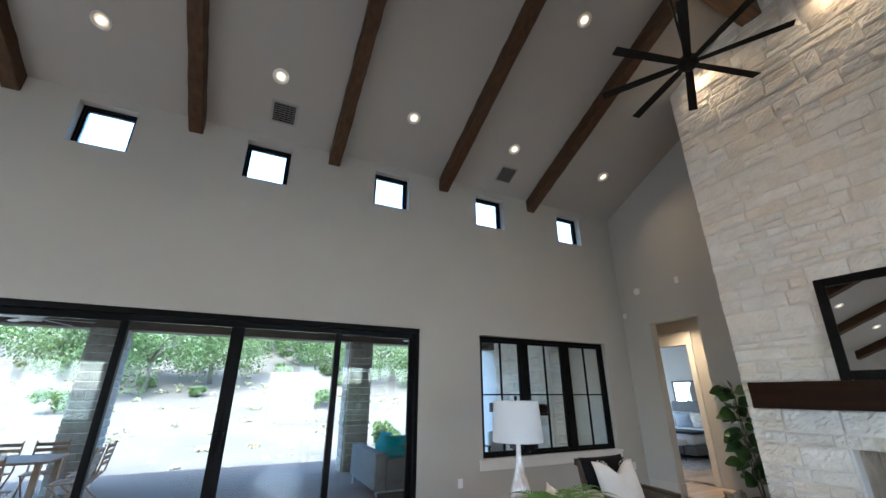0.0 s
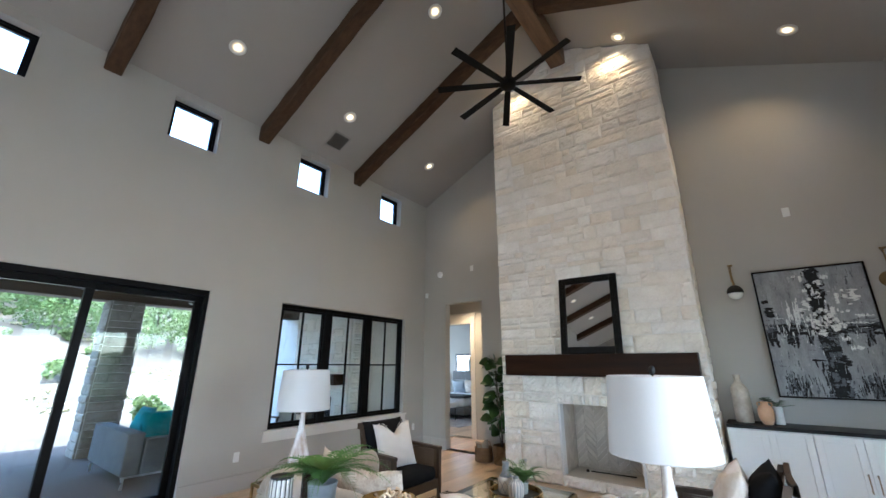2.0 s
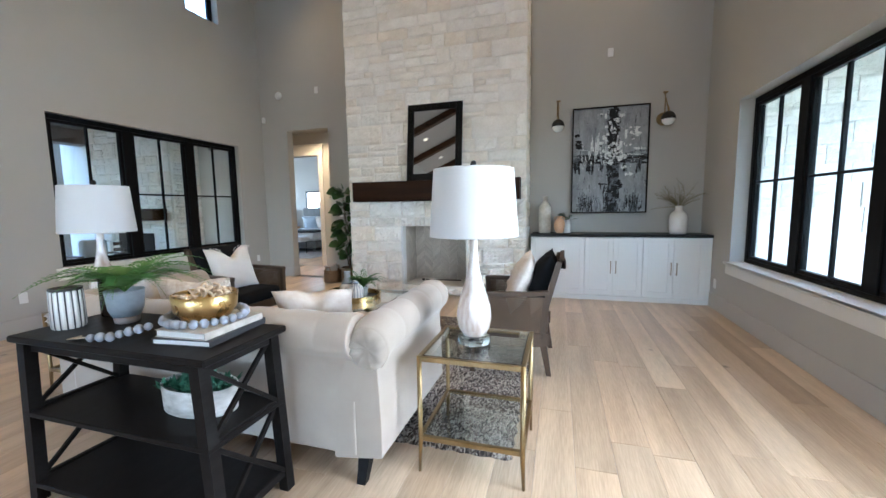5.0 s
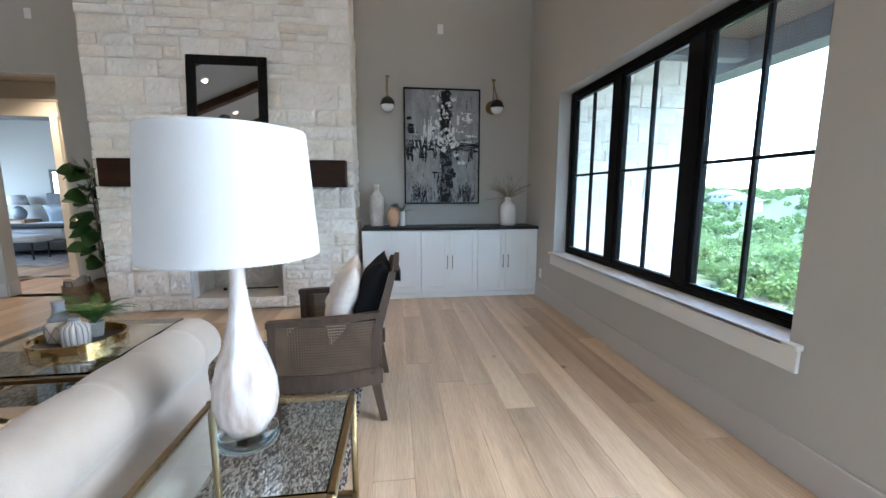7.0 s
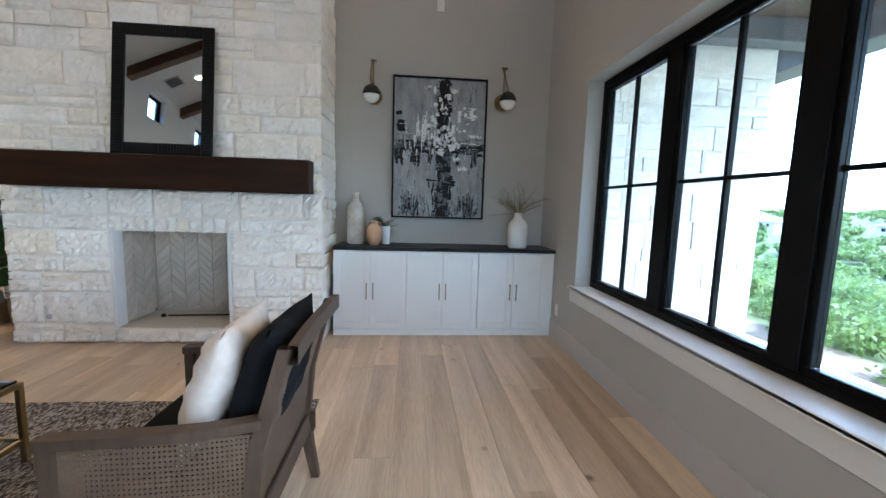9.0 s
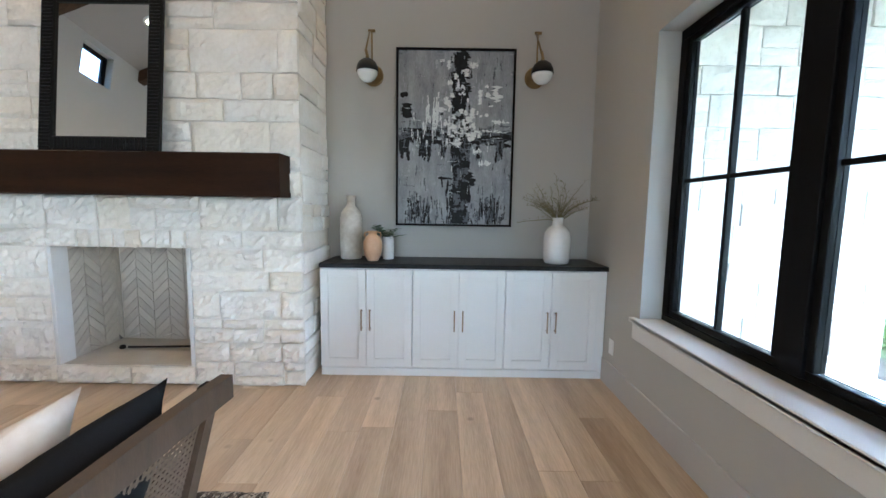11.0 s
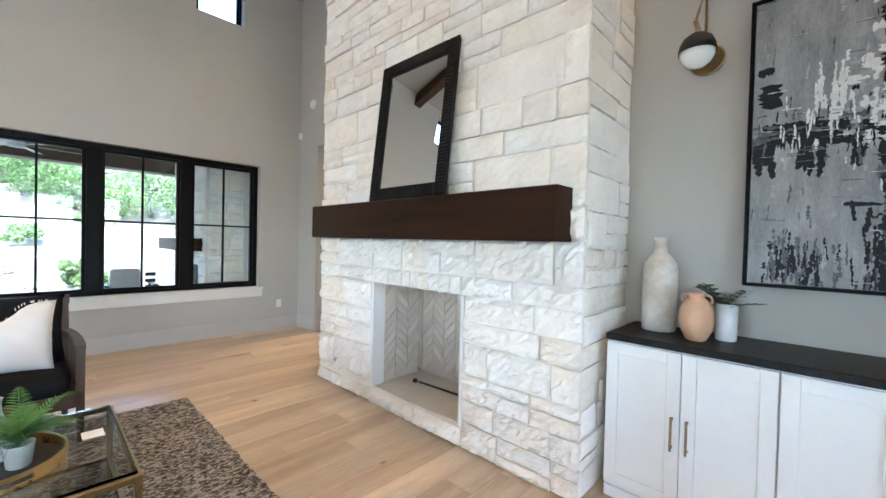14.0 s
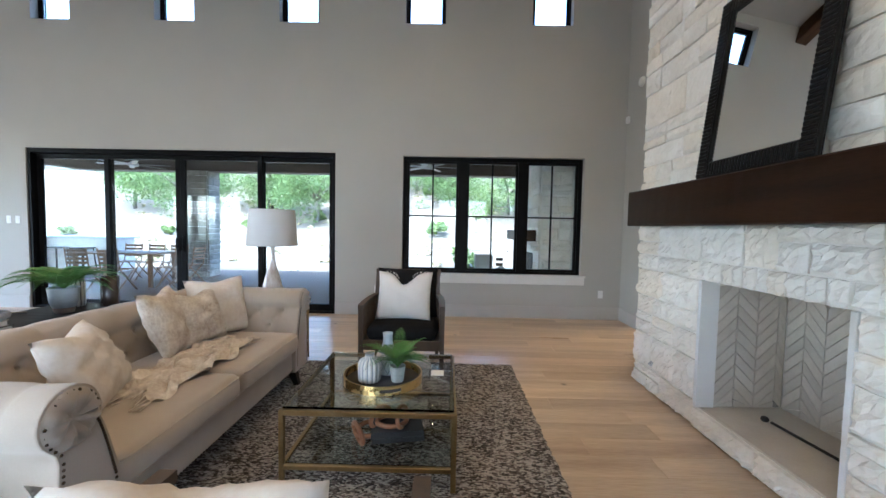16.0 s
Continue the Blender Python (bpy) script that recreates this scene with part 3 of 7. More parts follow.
def herringbone(parent, origin, ux, width, z0, z1):
    """Bricks at 45 degrees on an upright plane, pointing inwards along the plane's normal; half-bricks at the rim are cut."""
    bw, bl, gap = 0.060, 0.20, 0.006
    nrm = ux.cross(Vector((0, 0, 1)))
    c = math.sqrt(0.5)
    b = Build()
    pieces = []
    for i in range(-14, 30):
        for j in range(-30, 30):
            # rows of V's: columns of width bl*c, step bw/c up
            colx = i * bl * c
            zz = j * bw / c
            sgn = 1 if i % 2 == 0 else -1
            off = 0 if sgn > 0 else bl * c
            quad = [(colx, zz + off), (colx + bl * c - gap, zz + off + sgn * (bl * c - gap)), (colx + bl * c - gap, zz + off + sgn * (bl * c - gap) + bw / c - gap), (colx, zz + off + bw / c - gap)]
            q = [(min(max(x, 0.003), width - 0.003), min(max(z + z0, z0), z1)) for x, z in quad]
            area = abs(sum(q[k][0] * q[(k + 1) % 4][1] - q[(k + 1) % 4][0] * q[k][1] for k in range(4))) / 2
            if area < 0.0015:
                continue
            pieces.append(q)
    for q in pieces:
        p = Build()
        lo = [origin + ux * x + Vector((0, 0, z)) for x, z in q]
        hi = [a + nrm * 0.012 for a in lo]
        p.add([tuple(a) for a in lo + hi], [(0, 1, 2, 3), (4, 7, 6, 5), (0, 4, 5, 1), (1, 5, 6, 2), (2, 6, 7, 3), (3, 7, 4, 0)])
        part("brick", p, FIREBRICK, parent)


fb = part("firebox_lining", Build().box(fx + 0.10, 6.615, BOX[1] - 0.002, BOX[1] + 0.002, 0.14, BOX[3]).box(fx + 0.10, 6.615, BOX[0] - 0.002, BOX[0] + 0.002, 0.14, BOX[3]), JOINT, chimney)
herringbone(fb, Vector((fx + 0.10, BOX[1] - 0.006, 0)), Vector((1, 0, 0)), 6.605 - fx - 0.10, 0.142, BOX[3] - 0.002)
herringbone(fb, Vector((6.605, BOX[0] + 0.006, 0)), Vector((-1, 0, 0)), 6.605 - fx - 0.10, 0.142, BOX[3] - 0.002)
herringbone(fb, Vector((6.615, BOX[1] - 0.02, 0)), Vector((0, -1, 0)), BOX[1] - BOX[0] - 0.04, 0.142, BOX[3] - 0.002)

# ---- hall and bedroom through the doorway ----
HALLX = 8.2
wall_with_openings("wall_hall_far", 0, HALLX, HALLX + 0.14, 3.7, 7.2, -0.1, 3.0, [(5.18, 6.10, 0.0, 2.50)], PAINT)
wall_with_openings("wall_hall_side", 1, 3.9, 4.04, XL + 0.16, HALLX, -0.1, 3.0, [], PAINT)
wall_with_openings("wall_hall_end", 1, 7.0, 7.14, XL, HALLX, -0.1, 3.0, [], PAINT)
wall_with_openings("wall_hall_back", 0, XL, XL + 0.16, YB + TB, 7.0, -0.1, 3.0, [], PAINT)
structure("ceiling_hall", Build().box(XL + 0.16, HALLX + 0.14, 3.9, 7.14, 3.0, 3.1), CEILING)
cas = Build()
for y in (5.18, 6.10):
    cas.cbox(HALLX - 0.03, HALLX - 0.002, y - 0.11 if y < 5.5 else y, y if y < 5.5 else y + 0.11, 0, 2.50, 0.004)
cas.cbox(HALLX - 0.034, HALLX - 0.002, 5.05, 6.23, 2.50, 2.72, 0.004)
cas.cbox(HALLX - 0.05, HALLX - 0.002, 5.03, 6.25, 2.72, 2.75, 0.004)
structure("trim_bedroom_casing", cas, TRIM, "painted door casing")
BX1 = 12.9
wall_with_openings("wall_bedroom_far", 0, BX1, BX1 + 0.15, 4.6, 11.2, -0.1, 3.3, [], PAINT)
wall_with_openings("wall_bedroom_side", 1, 4.45, 4.6, HALLX + 0.14, BX1, -0.1, 3.3, [], PAINT)
wall_with_openings("wall_bedroom_end", 1, 11.2, 11.35, 6.6, BX1, -0.1, 3.3, [(8.6, 12.0, 0.6, 2.5)], PAINT)
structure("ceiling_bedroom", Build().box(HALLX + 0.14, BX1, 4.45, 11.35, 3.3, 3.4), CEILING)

hl = thing("recessed_light", "round recessed hall downlight glowing warm white", "ceiling light", "recessed ceiling lights", pose(7.6, 5.0, 3.0))
part("trim_ring", Build().lathe([(0.105, 0.0), (0.105, -0.006), (0.095, -0.010), (0.074, -0.008), (0.070, 0.0)], seg=24), WHITEPLASTIC, hl)
part("baffle", Build().lathe([(0.071, -0.001), (0.046, -0.0030)], seg=24, caps=False), BAFFLEGLOW, hl)
part("lens", Build().lathe([(0.046, -0.0032), (0.030, -0.0040), (0.0, -0.0042)], seg=24), LAMPGLOW, hl)
lamp = new("downlight_lamp", bpy.data.lights.new("downlight_lamp", "SPOT"))
lamp.data.energy, lamp.data.color = 16.0, (1.0, 0.66, 0.36)
lamp.data.spot_size, lamp.data.spot_blend, lamp.data.shadow_soft_size = radians(150), 0.9, 0.06
lamp.parent = hl
lamp.matrix_basis = pose(0, 0, -0.012)
sk = new("window_daylight", bpy.data.lights.new("window_daylight", "AREA"))
sk.data.shape, sk.data.size, sk.data.size_y = "RECTANGLE", 3.3, 1.8
sk.data.energy, sk.data.color = 14.0, (0.86, 0.94, 1.0)
sk.matrix_world = look((10.3, 11.27, 1.55), (10.3, 10.27, 1.15))

# ---- outdoors: patio side ----
patio = structure("patio", Build().box(-9.5, 6.5, YB + TB + 0.0, 10.05, -0.25, -0.03), CONCRETE, "grey-blue concrete patio slab")
wall_with_openings("wall_wing", 0, 6.5, 6.7, YB + TB, 10.6, -0.3, 3.4, [], STUCCO)
structure("soffit_patio", Build().box(-9.5, 6.5, YB + TB, 10.4, 3.02, 3.12), SOFFIT, "dark brown boarded porch ceiling")
structure("patio_header_beam", Build().cbox(-9.5, 6.5, 9.62, 10.0, 2.72, 3.02, 0.01), SOFFIT, "dark brown porch beam")
PATIOSTONE = surface("grey_buff_limestone", (0.22, 0.20, 0.17), (0.40, 0.37, 0.32), 7.0, 0.85, 0.8, 30, vary=0.14, depth=0.02)
for k, cx in enumerate((-7.2, -2.22, 2.66)):
    col = tagged(new("stone_column"), "square coursed limestone porch column standing on the patio edge", "column", "porch columns")
    s = 0.25
    part("core", Build().box(cx - s, cx + s, 9.8 - s, 9.8 + s, -0.03, 2.72), MORTAR, col)
    rr = random.Random(40 + k)
    for f, (ox, oy, ang) in enumerate(((cx - s, 9.8 - s, 0), (cx + s, 9.8 - s, 90), (cx - s, 9.8 + s, -90))):
        v, st = 0.0, []
        while v < 2.74:
            h = min(rr.uniform(0.10, 0.20), 2.75 - v)
            if 2.75 - v - h < 0.05:
                h = 2.75 - v
            cut = rr.choice([0.5, 0.32, 0.2])
            st += [(0, v, cut, h), (cut, v, 0.5 - cut, h)] if cut < 0.5 else [(0, v, 0.5, h)]
            v += h
        clad(col, st, (ox, oy, -0.03), ang, 0.03, 400 + 10 * k + f, rugged=0.6, material=PATIOSTONE)

WINGROOF = surface("grey_metal_roofing", (0.20, 0.21, 0.22), (0.28, 0.29, 0.30), 2, 0.5, 0.1, 30)
wr = Build().extrude([(6.2, 3.35), (10.0, 5.35), (13.6, 3.35), (13.6, 3.2), (6.2, 3.2)], 1, 6.2, 11.9)
for k in range(14):
    y = 6.4 + 0.41 * k
    wr.extrude([(6.2, 3.36), (10.0, 5.36), (10.0, 5.40), (6.2, 3.40)], 1, y, y + 0.03)
structure("roof_wing", wr, WINGROOF, "grey standing-seam metal roof of the bedroom wing")

# outdoor fireplace on the wing wall
ofp = tagged(new("outdoor_fireplace"), "cream limestone outdoor fireplace with a dark wood mantel", "fireplace")
part("core", Build().box(5.95, 6.5, 6.75, 8.75, -0.03, 3.02), MORTAR, ofp)
clad(ofp, [s for s in ashlar(2.0, 3.0, 61) if not (0.5 < s[0] + s[2] / 2 < 1.5 and s[1] < 0.9)], (5.95, 8.75, 0), -90, 0.04, 611)
clad(ofp, ashlar(0.55, 3.0, 62), (5.95, 6.75, 0), 0, 0.04, 621)
part("mantel", Build().cbox(5.62, 5.90, 6.85, 8.65, 1.15, 1.36, 0.012), MANTEL, ofp)
# flat black plate for the dark of the opening; the core has no hollow
part("firebox", Build().box(5.93, 5.945, 7.3, 8.2, 0.25, 0.9), BLACK, ofp)
wv = thing("wall_vent", "dark louvred vent high on the stucco wall", "vent")
part("frame", Build().cbox(6.47, 6.497, 6.0, 6.42, 2.45, 2.66, 0.004), VENT, wv)
for i in range(4):
    part("slat", Build().cbox(6.455, 6.469, 6.02, 6.40, 2.475 + i * 0.045, 2.495 + i * 0.045, 0.002), VENT, wv)


def hill_z(x, y):
    """Ground behind the house: level by the patio, then a hillside."""
    d = max(0.0, y - 12.0)
    z = -0.2 - 0.05 * min(1, max(0, y - 10) / 3) + 0.0 * d
    z += 0.035 * d + 11.0 * (1 - math.cos(min(1, d / 52.0) * math.pi)) / 2 + 0.05 * max(0, d - 52)
    return z + 0.25 * min(1, d / 6) * (noise.noise((x * 0.12, y * 0.12, 0)) + 0.4 * noise.noise((x * 0.4, y * 0.4, 3)))


def valley_z(x, y):
    """Ground before the house: a terrace, then a wooded valley with a far ridge."""
    d = max(0.0, -y - 5.0)
    z = -0.25 - 16.0 * (1 - math.cos(min(1, d / 45.0) * math.pi)) / 2
    if d > 90:
        z += 19.5 * (1 - math.cos(min(1, (d - 90) / 260.0) * math.pi)) / 2
    return z + min(1, d / 20) * (1.2 * noise.noise((x * 0.02, y * 0.02, 7)) + min(4, d / 80) * noise.noise((x * 0.008, y * 0.008, 9)))


def ground_z(x, y):
    return hill_z(x, y) if y > 3 else valley_z(x, y)


ys = [-2500, -1200, -700, -450, -380, -330, -290, -250, -215, -185, -160, -140, -120, -105, -92, -80, -70, -62, -54, -47, -40, -34, -29, -25, -21, -18, -15, -12.5, -10.5, -9, -7.8, -6.6, -5.6, -5, -4, 0, 6, 9, 10.2, 11, 12, 13, 14, 15, 16.2, 17.5, 19, 20.5, 22, 24, 26, 28, 30.5, 33, 36, 39, 43, 47, 52, 58, 66, 80, 110, 200, 600, 2000]
xs = sorted({s * v for v in (0, 2, 4, 6, 8, 10, 12.5, 15, 18, 21, 25, 30, 35, 41, 48, 56, 66, 80, 100, 130, 170, 230, 320, 500, 1000, 2500) for s in (-1, 1)})
ground = Build().sheet([[(x, y, ground_z(x, y) if abs(y) < 700 else ground_z(x, math.copysign(450, y)) - 6) for x in xs] for y in ys])
land = structure("ground", ground, DRYGROUND, "dry pale stony hillside and a brushy green valley")
land.data.materials.append(surface("valley_undergrowth", (0.03, 0.05, 0.018), (0.08, 0.11, 0.04), 0.5, 0.95, 0.6, 9, depth=0.08, detail=10))
for face_ in land.data.polygons:
    if face_.center.y < -5.5:
        face_.material_index = 1

LEAVES = surface("oak_leaves", (0.06, 0.105, 0.028), (0.17, 0.25, 0.08), 0.6, 0.6, 0.0, 4, space="Object")
SHRUB = surface("shrub_leaves", (0.075, 0.12, 0.035), (0.20, 0.27, 0.09), 1.2, 0.6, 0.0, 5, space="Object")
for leafy in (LEAVES, SHRUB):
    ln, ll = leafy.node_tree.nodes, leafy.node_tree.links
    thin = ln.new("ShaderNodeBsdfTranslucent")
    ll.new(ln["Principled BSDF"].inputs["Base Color"].links[0].from_socket, thin.inputs["Color"])
    both = ln.new("ShaderNodeMixShader")
    both.inputs[0].default_value = 0.45
    ll.new(ln["Principled BSDF"].outputs[0], both.inputs[1])
    ll.new(thin.outputs[0], both.inputs[2])
    ll.new(both.outputs[0], ln["Material Output"].inputs[0])
BARK = surface("grey_bark", (0.10, 0.085, 0.07), (0.20, 0.175, 0.15), 6, 0.9, 0.6, 30, stretch=(4, 4, 1))


def foliage(clumps, leaf, count, rng):
    """Loose leaf quads scattered in clumps (x, y, z, rx, rz): arrays of vertices and faces."""
    vs, fs = [], []
    for cx, cy, cz, rx, rz in clumps:
        k = count
        d = rng.normal(size=(k, 3))
        d /= np.linalg.norm(d, axis=1)[:, None]
        rad = rng.uniform(0.45, 1.05, (k, 1))
        c = d * rad * np.array([rx, rx, rz]) + np.array([cx, cy, cz])
        a = rng.normal(size=(k, 3))
        a /= np.linalg.norm(a, axis=1)[:, None]
        b = np.cross(a, rng.normal(size=(k, 3)))
        b /= np.linalg.norm(b, axis=1)[:, None]
        s = leaf * rng.uniform(0.6, 1.4, (k, 1))
        quad = np.stack([c - a * s, c + b * s * 0.55, c + a * s, c - b * s * 0.55], 1)
        n0 = sum(len(v) for v in vs)
        vs.append(quad.reshape(-1, 3))
        fs.append(np.arange(4 * k).reshape(-1, 4) + n0)
    return np.concatenate(vs), np.concatenate(fs)


def leaf_mesh(name, clumps, leaf, count, seed, material):
    v, f = foliage(clumps, leaf, count, np.random.default_rng(seed))
    me = bpy.data.meshes.new(name)
    me.from_pydata(v.tolist(), [], f.tolist())
    me.materials.append(material)
    return me


def crown_clumps(x, y, z, r, h, n, rng):
    out = []
    for _ in range(n):
        a, q = rng.uniform(0, 2 * math.pi), r * math.sqrt(rng.uniform(0, 0.8))
        zz = z + h * rng.uniform(-0.35, 0.5) * (1 - (q / r) ** 2 * 0.6)
        out.append((x + q * math.cos(a), y + q * math.sin(a), zz, r * rng.uniform(0.28, 0.45), h * rng.uniform(0.2, 0.32)))
    return out


def tree(x, y, height, spread, seed, label, material=LEAVES, leaf=0.10, count=230, clumps=22):
    r = random.Random(seed)
    z = ground_z(x, y)
    t = tagged(new("tree"), label, "tree")
    trunk = Build()
    fork = z + height * 0.35
    trunk.tube([(x, y, z - 0.3), (x + r.uniform(-0.1, 0.1), y, z + height * 0.2), (x + r.uniform(-0.2, 0.2), y + 0.1, fork)], [0.03 * height, 0.024 * height, 0.018 * height], 7)
    for k in range(6):
        a = k * 1.05 + r.uniform(-0.3, 0.3)
        trunk.tube([(x, y, fork - 0.1), (x + 0.35 * spread * math.cos(a), y + 0.35 * spread * math.sin(a), fork + 0.2 * height), (x + 0.75 * spread * math.cos(a), y + 0.75 * spread * math.sin(a), fork + r.uniform(0.25, 0.5) * height)], [0.018 * height, 0.012 * height, 0.004 * height], 5)
    part("trunk", trunk, BARK, t)
    crown = new("crown", leaf_mesh("crown", crown_clumps(x, y, z + height * 0.46, spread, height * 0.95, clumps, r), leaf, count, seed, material))
    crown.parent = t
    return t


rt = random.Random(5)
for k, (x, y, h, s) in enumerate([(-13, 25, 4.2, 3.0), (-8.5, 27, 4.0, 2.8), (-4.2, 24.5, 4.4, 2.8), (-1.5, 26, 4.6, 2.6), (4.5, 29, 4.5, 3.0), (8.5, 27, 4.2, 3.0), (12.5, 25, 4.5, 3.2), (16.5, 27, 4.6, 3.4), (-18, 27, 4.5, 3.2), (1.5, 34, 4.8, 3.0), (21, 30, 5, 3.6)]):
    tree(x, y, h, s, 300 + k, "grey-green live oak growing on the dry hillside", SHRUB if k % 2 else LEAVES, 0.075, 300, 30)
rt = random.Random(8)
for k in range(40):
    x, y = rt.uniform(-22, 26), rt.uniform(19, 42)
    r0 = rt.uniform(0.35, 0.85)
    sh = new("shrub", leaf_mesh("shrub", crown_clumps(x, y, ground_z(x, y) + r0 * 0.5, r0, r0 * 1.1, 9, rt), 0.08, 70, 700 + k, SHRUB))
    tagged(sh, "low green shrub on the dry slope", "shrub", "hillside shrubs")
sh = new("shrub", leaf_mesh("shrub", crown_clumps(4.9, 14.2, ground_z(4.9, 14.2) + 0.35, 0.55, 0.8, 14, rt), 0.06, 130, 777, SHRUB))
tagged(sh, "bright green bush beyond the patio", "shrub", "hillside shrubs")
far = []
for k in range(130):
    x, y = rt.uniform(-70, 80), rt.uniform(38, 75)
    far += crown_clumps(x, y, ground_z(x, y) + 1.8, rt.uniform(1.8, 3.2), 3.2, 7, rt)
tagged(new("hilltop_woods", leaf_mesh("hilltop_woods", far, 0.2, 110, 91, LEAVES)), "scrubby green woods along the hilltop", "trees", "", "stuff")
ROCK = surface("pale_loose_rock", (0.20, 0.18, 0.155), (0.34, 0.31, 0.275), 5, 0.9, 0.4, 20)
rocks = Build()
for k in range(420):
    x, y = rt.uniform(-16, 18), rt.uniform(11.5, 34)
    s, z = rt.uniform(0.03, 0.14), ground_z(x, y)
    rocks.m = Matrix.Translation((x, y, z)) @ pose(0, 0, 0, rt.uniform(0, 30), rt.uniform(0, 30), rt.uniform(0, 180))
    rocks.cbox(-s, s * rt.uniform(0.5, 1), -s, s * rt.uniform(0.4, 0.9), -s * 0.5, s * 0.45, s * 0.3)
rocks.m = Matrix.Identity(4)
tagged(new("hillside_rocks", rocks.mesh("hillside_rocks", ROCK)), "pale loose stones strewn over the hillside", "rocks", "", "stuff")
tufts = [(x, y, ground_z(x, y) + 0.05, rt.uniform(0.15, 0.4), 0.10) for x, y in [(rt.uniform(-18, 20), rt.uniform(14, 36)) for _ in range(260)]]
GRASS = surface("dry_grass", (0.30, 0.27, 0.14), (0.42, 0.38, 0.22), 1.0, 0.8, 0.0, 5)
tagged(new("dry_grass", leaf_mesh("dry_grass", tufts, 0.07, 40, 92, GRASS)), "sparse dry grass tufts", "grass", "", "stuff")

# ---- outdoors: valley side ----
structure("terrace", Build().box(-8.0, 7.0, -4.75, YF - TF, -0.45, -0.2), surface("pale_terrace_stone", (0.56, 0.54, 0.50), (0.66, 0.64, 0.60), 1.5, 0.8, 0.15, 60), "pale stone front terrace")
pier = tagged(new("wall_front_wing"), "white limestone wing wall beside the front window", "", "", "structure")
part("core", Build().box(6.222, 6.95, -4.128, YF - TF, -0.45, 3.3), MORTAR, pier)
WHITESTONE = surface("white_limestone", (0.62, 0.57, 0.50), (0.80, 0.76, 0.70), 7.0, 0.85, 0.8, 30, vary=0.07, depth=0.02)
clad(pier, ashlar(4.1 + YF - TF, 3.6, 71, wide=0.7), (6.25, YF - TF, -0.4), -90, 0.04, 711, rugged=0.3, material=WHITESTONE)
clad(pier, ashlar(0.7, 3.6, 72, wide=0.7), (6.25, -4.1, -0.4), 0, 0.04, 721, rugged=0.3, material=WHITESTONE)
structure("soffit_front", Build().box(-8.0, 7.0, -5.0, YF - TF, 3.25, 3.35), SOFFIT, "brown boarded front porch ceiling")
structure("front_header_beam", Build().cbox(-8.0, 7.0, -4.75, -4.5, 2.95, 3.25, 0.01).cbox(-8.0, 7.4, -5.15, -4.95, 3.05, 3.40, 0.01), FASCIA, "dark grey painted porch beam and fascia")
cb = Build()
for x in (6.1, 3.2, 0.3, -2.6):
    cb.cbox(x - 0.10, x + 0.10, -4.95, YF - TF, 3.02, 3.25, 0.01)
structure("porch_rafters", cb, FASCIA, "dark grey painted porch rafters")
for k in range(34):
    x, y = 3.0 + 0.62 * k + rt.uniform(-0.3, 0.3), -5.5 - 0.6 * (k % 3) - rt.uniform(0, 0.4)
    r0 = rt.uniform(0.55, 0.85)
    sh = new("shrub", leaf_mesh("shrub", crown_clumps(x, y, valley_z(x, y) + r0 * 0.30, r0, r0 * 0.9, 12, rt), 0.045, 170, 800 + k, SHRUB if k % 2 else LEAVES))
    tagged(sh, "leafy green shrub below the front terrace", "shrub", "terrace shrubs")
near = []
for k in range(300):
    x, y = rt.uniform(-6, 60), -6.3 - 28 * rt.random() ** 1.2
    near += crown_clumps(x, y, min(valley_z(x, y) + 2.4, -1.75 + 0.02 * y), rt.uniform(1.0, 1.5) + min(1.2, (-y - 6.9) * 0.1), 2.4, 8, rt)
tagged(new("valley_oaks", leaf_mesh("valley_oaks", near, 0.08, 110, 94, SHRUB)), "dense green live oaks below the terrace", "trees", "", "stuff")
mid = []
for k in range(520):
    x, y = rt.uniform(-30, 190), rt.uniform(-120, -24)
    mid += crown_clumps(x, y, valley_z(x, y) + 2.6, rt.uniform(2.2, 3.6), 3.6, 6, rt)
tagged(new("valley_woods", leaf_mesh("valley_woods", mid, 0.24, 85, 95, LEAVES)), "dense green woods filling the valley", "trees", "", "stuff")
dist = []
for k in range(700):
    x, y = rt.uniform(-60, 420), rt.uniform(-360, -110)
    dist += crown_clumps(x, y, valley_z(x, y) + 3, rt.uniform(4, 7), 5, 4, rt)
tagged(new("far_woods", leaf_mesh("far_woods", dist, 0.6, 70, 96, LEAVES)), "green wooded ridge on the far side of the valley", "trees", "", "stuff")
HOUSEWALL = surface("tan_house_wall", (0.45, 0.40, 0.34), (0.55, 0.50, 0.43), 1, 0.9, 0.1, 6)
HOUSEROOF = surface("slate_house_roof", (0.10, 0.10, 0.115), (0.16, 0.16, 0.175), 1, 0.8, 0.2, 6)
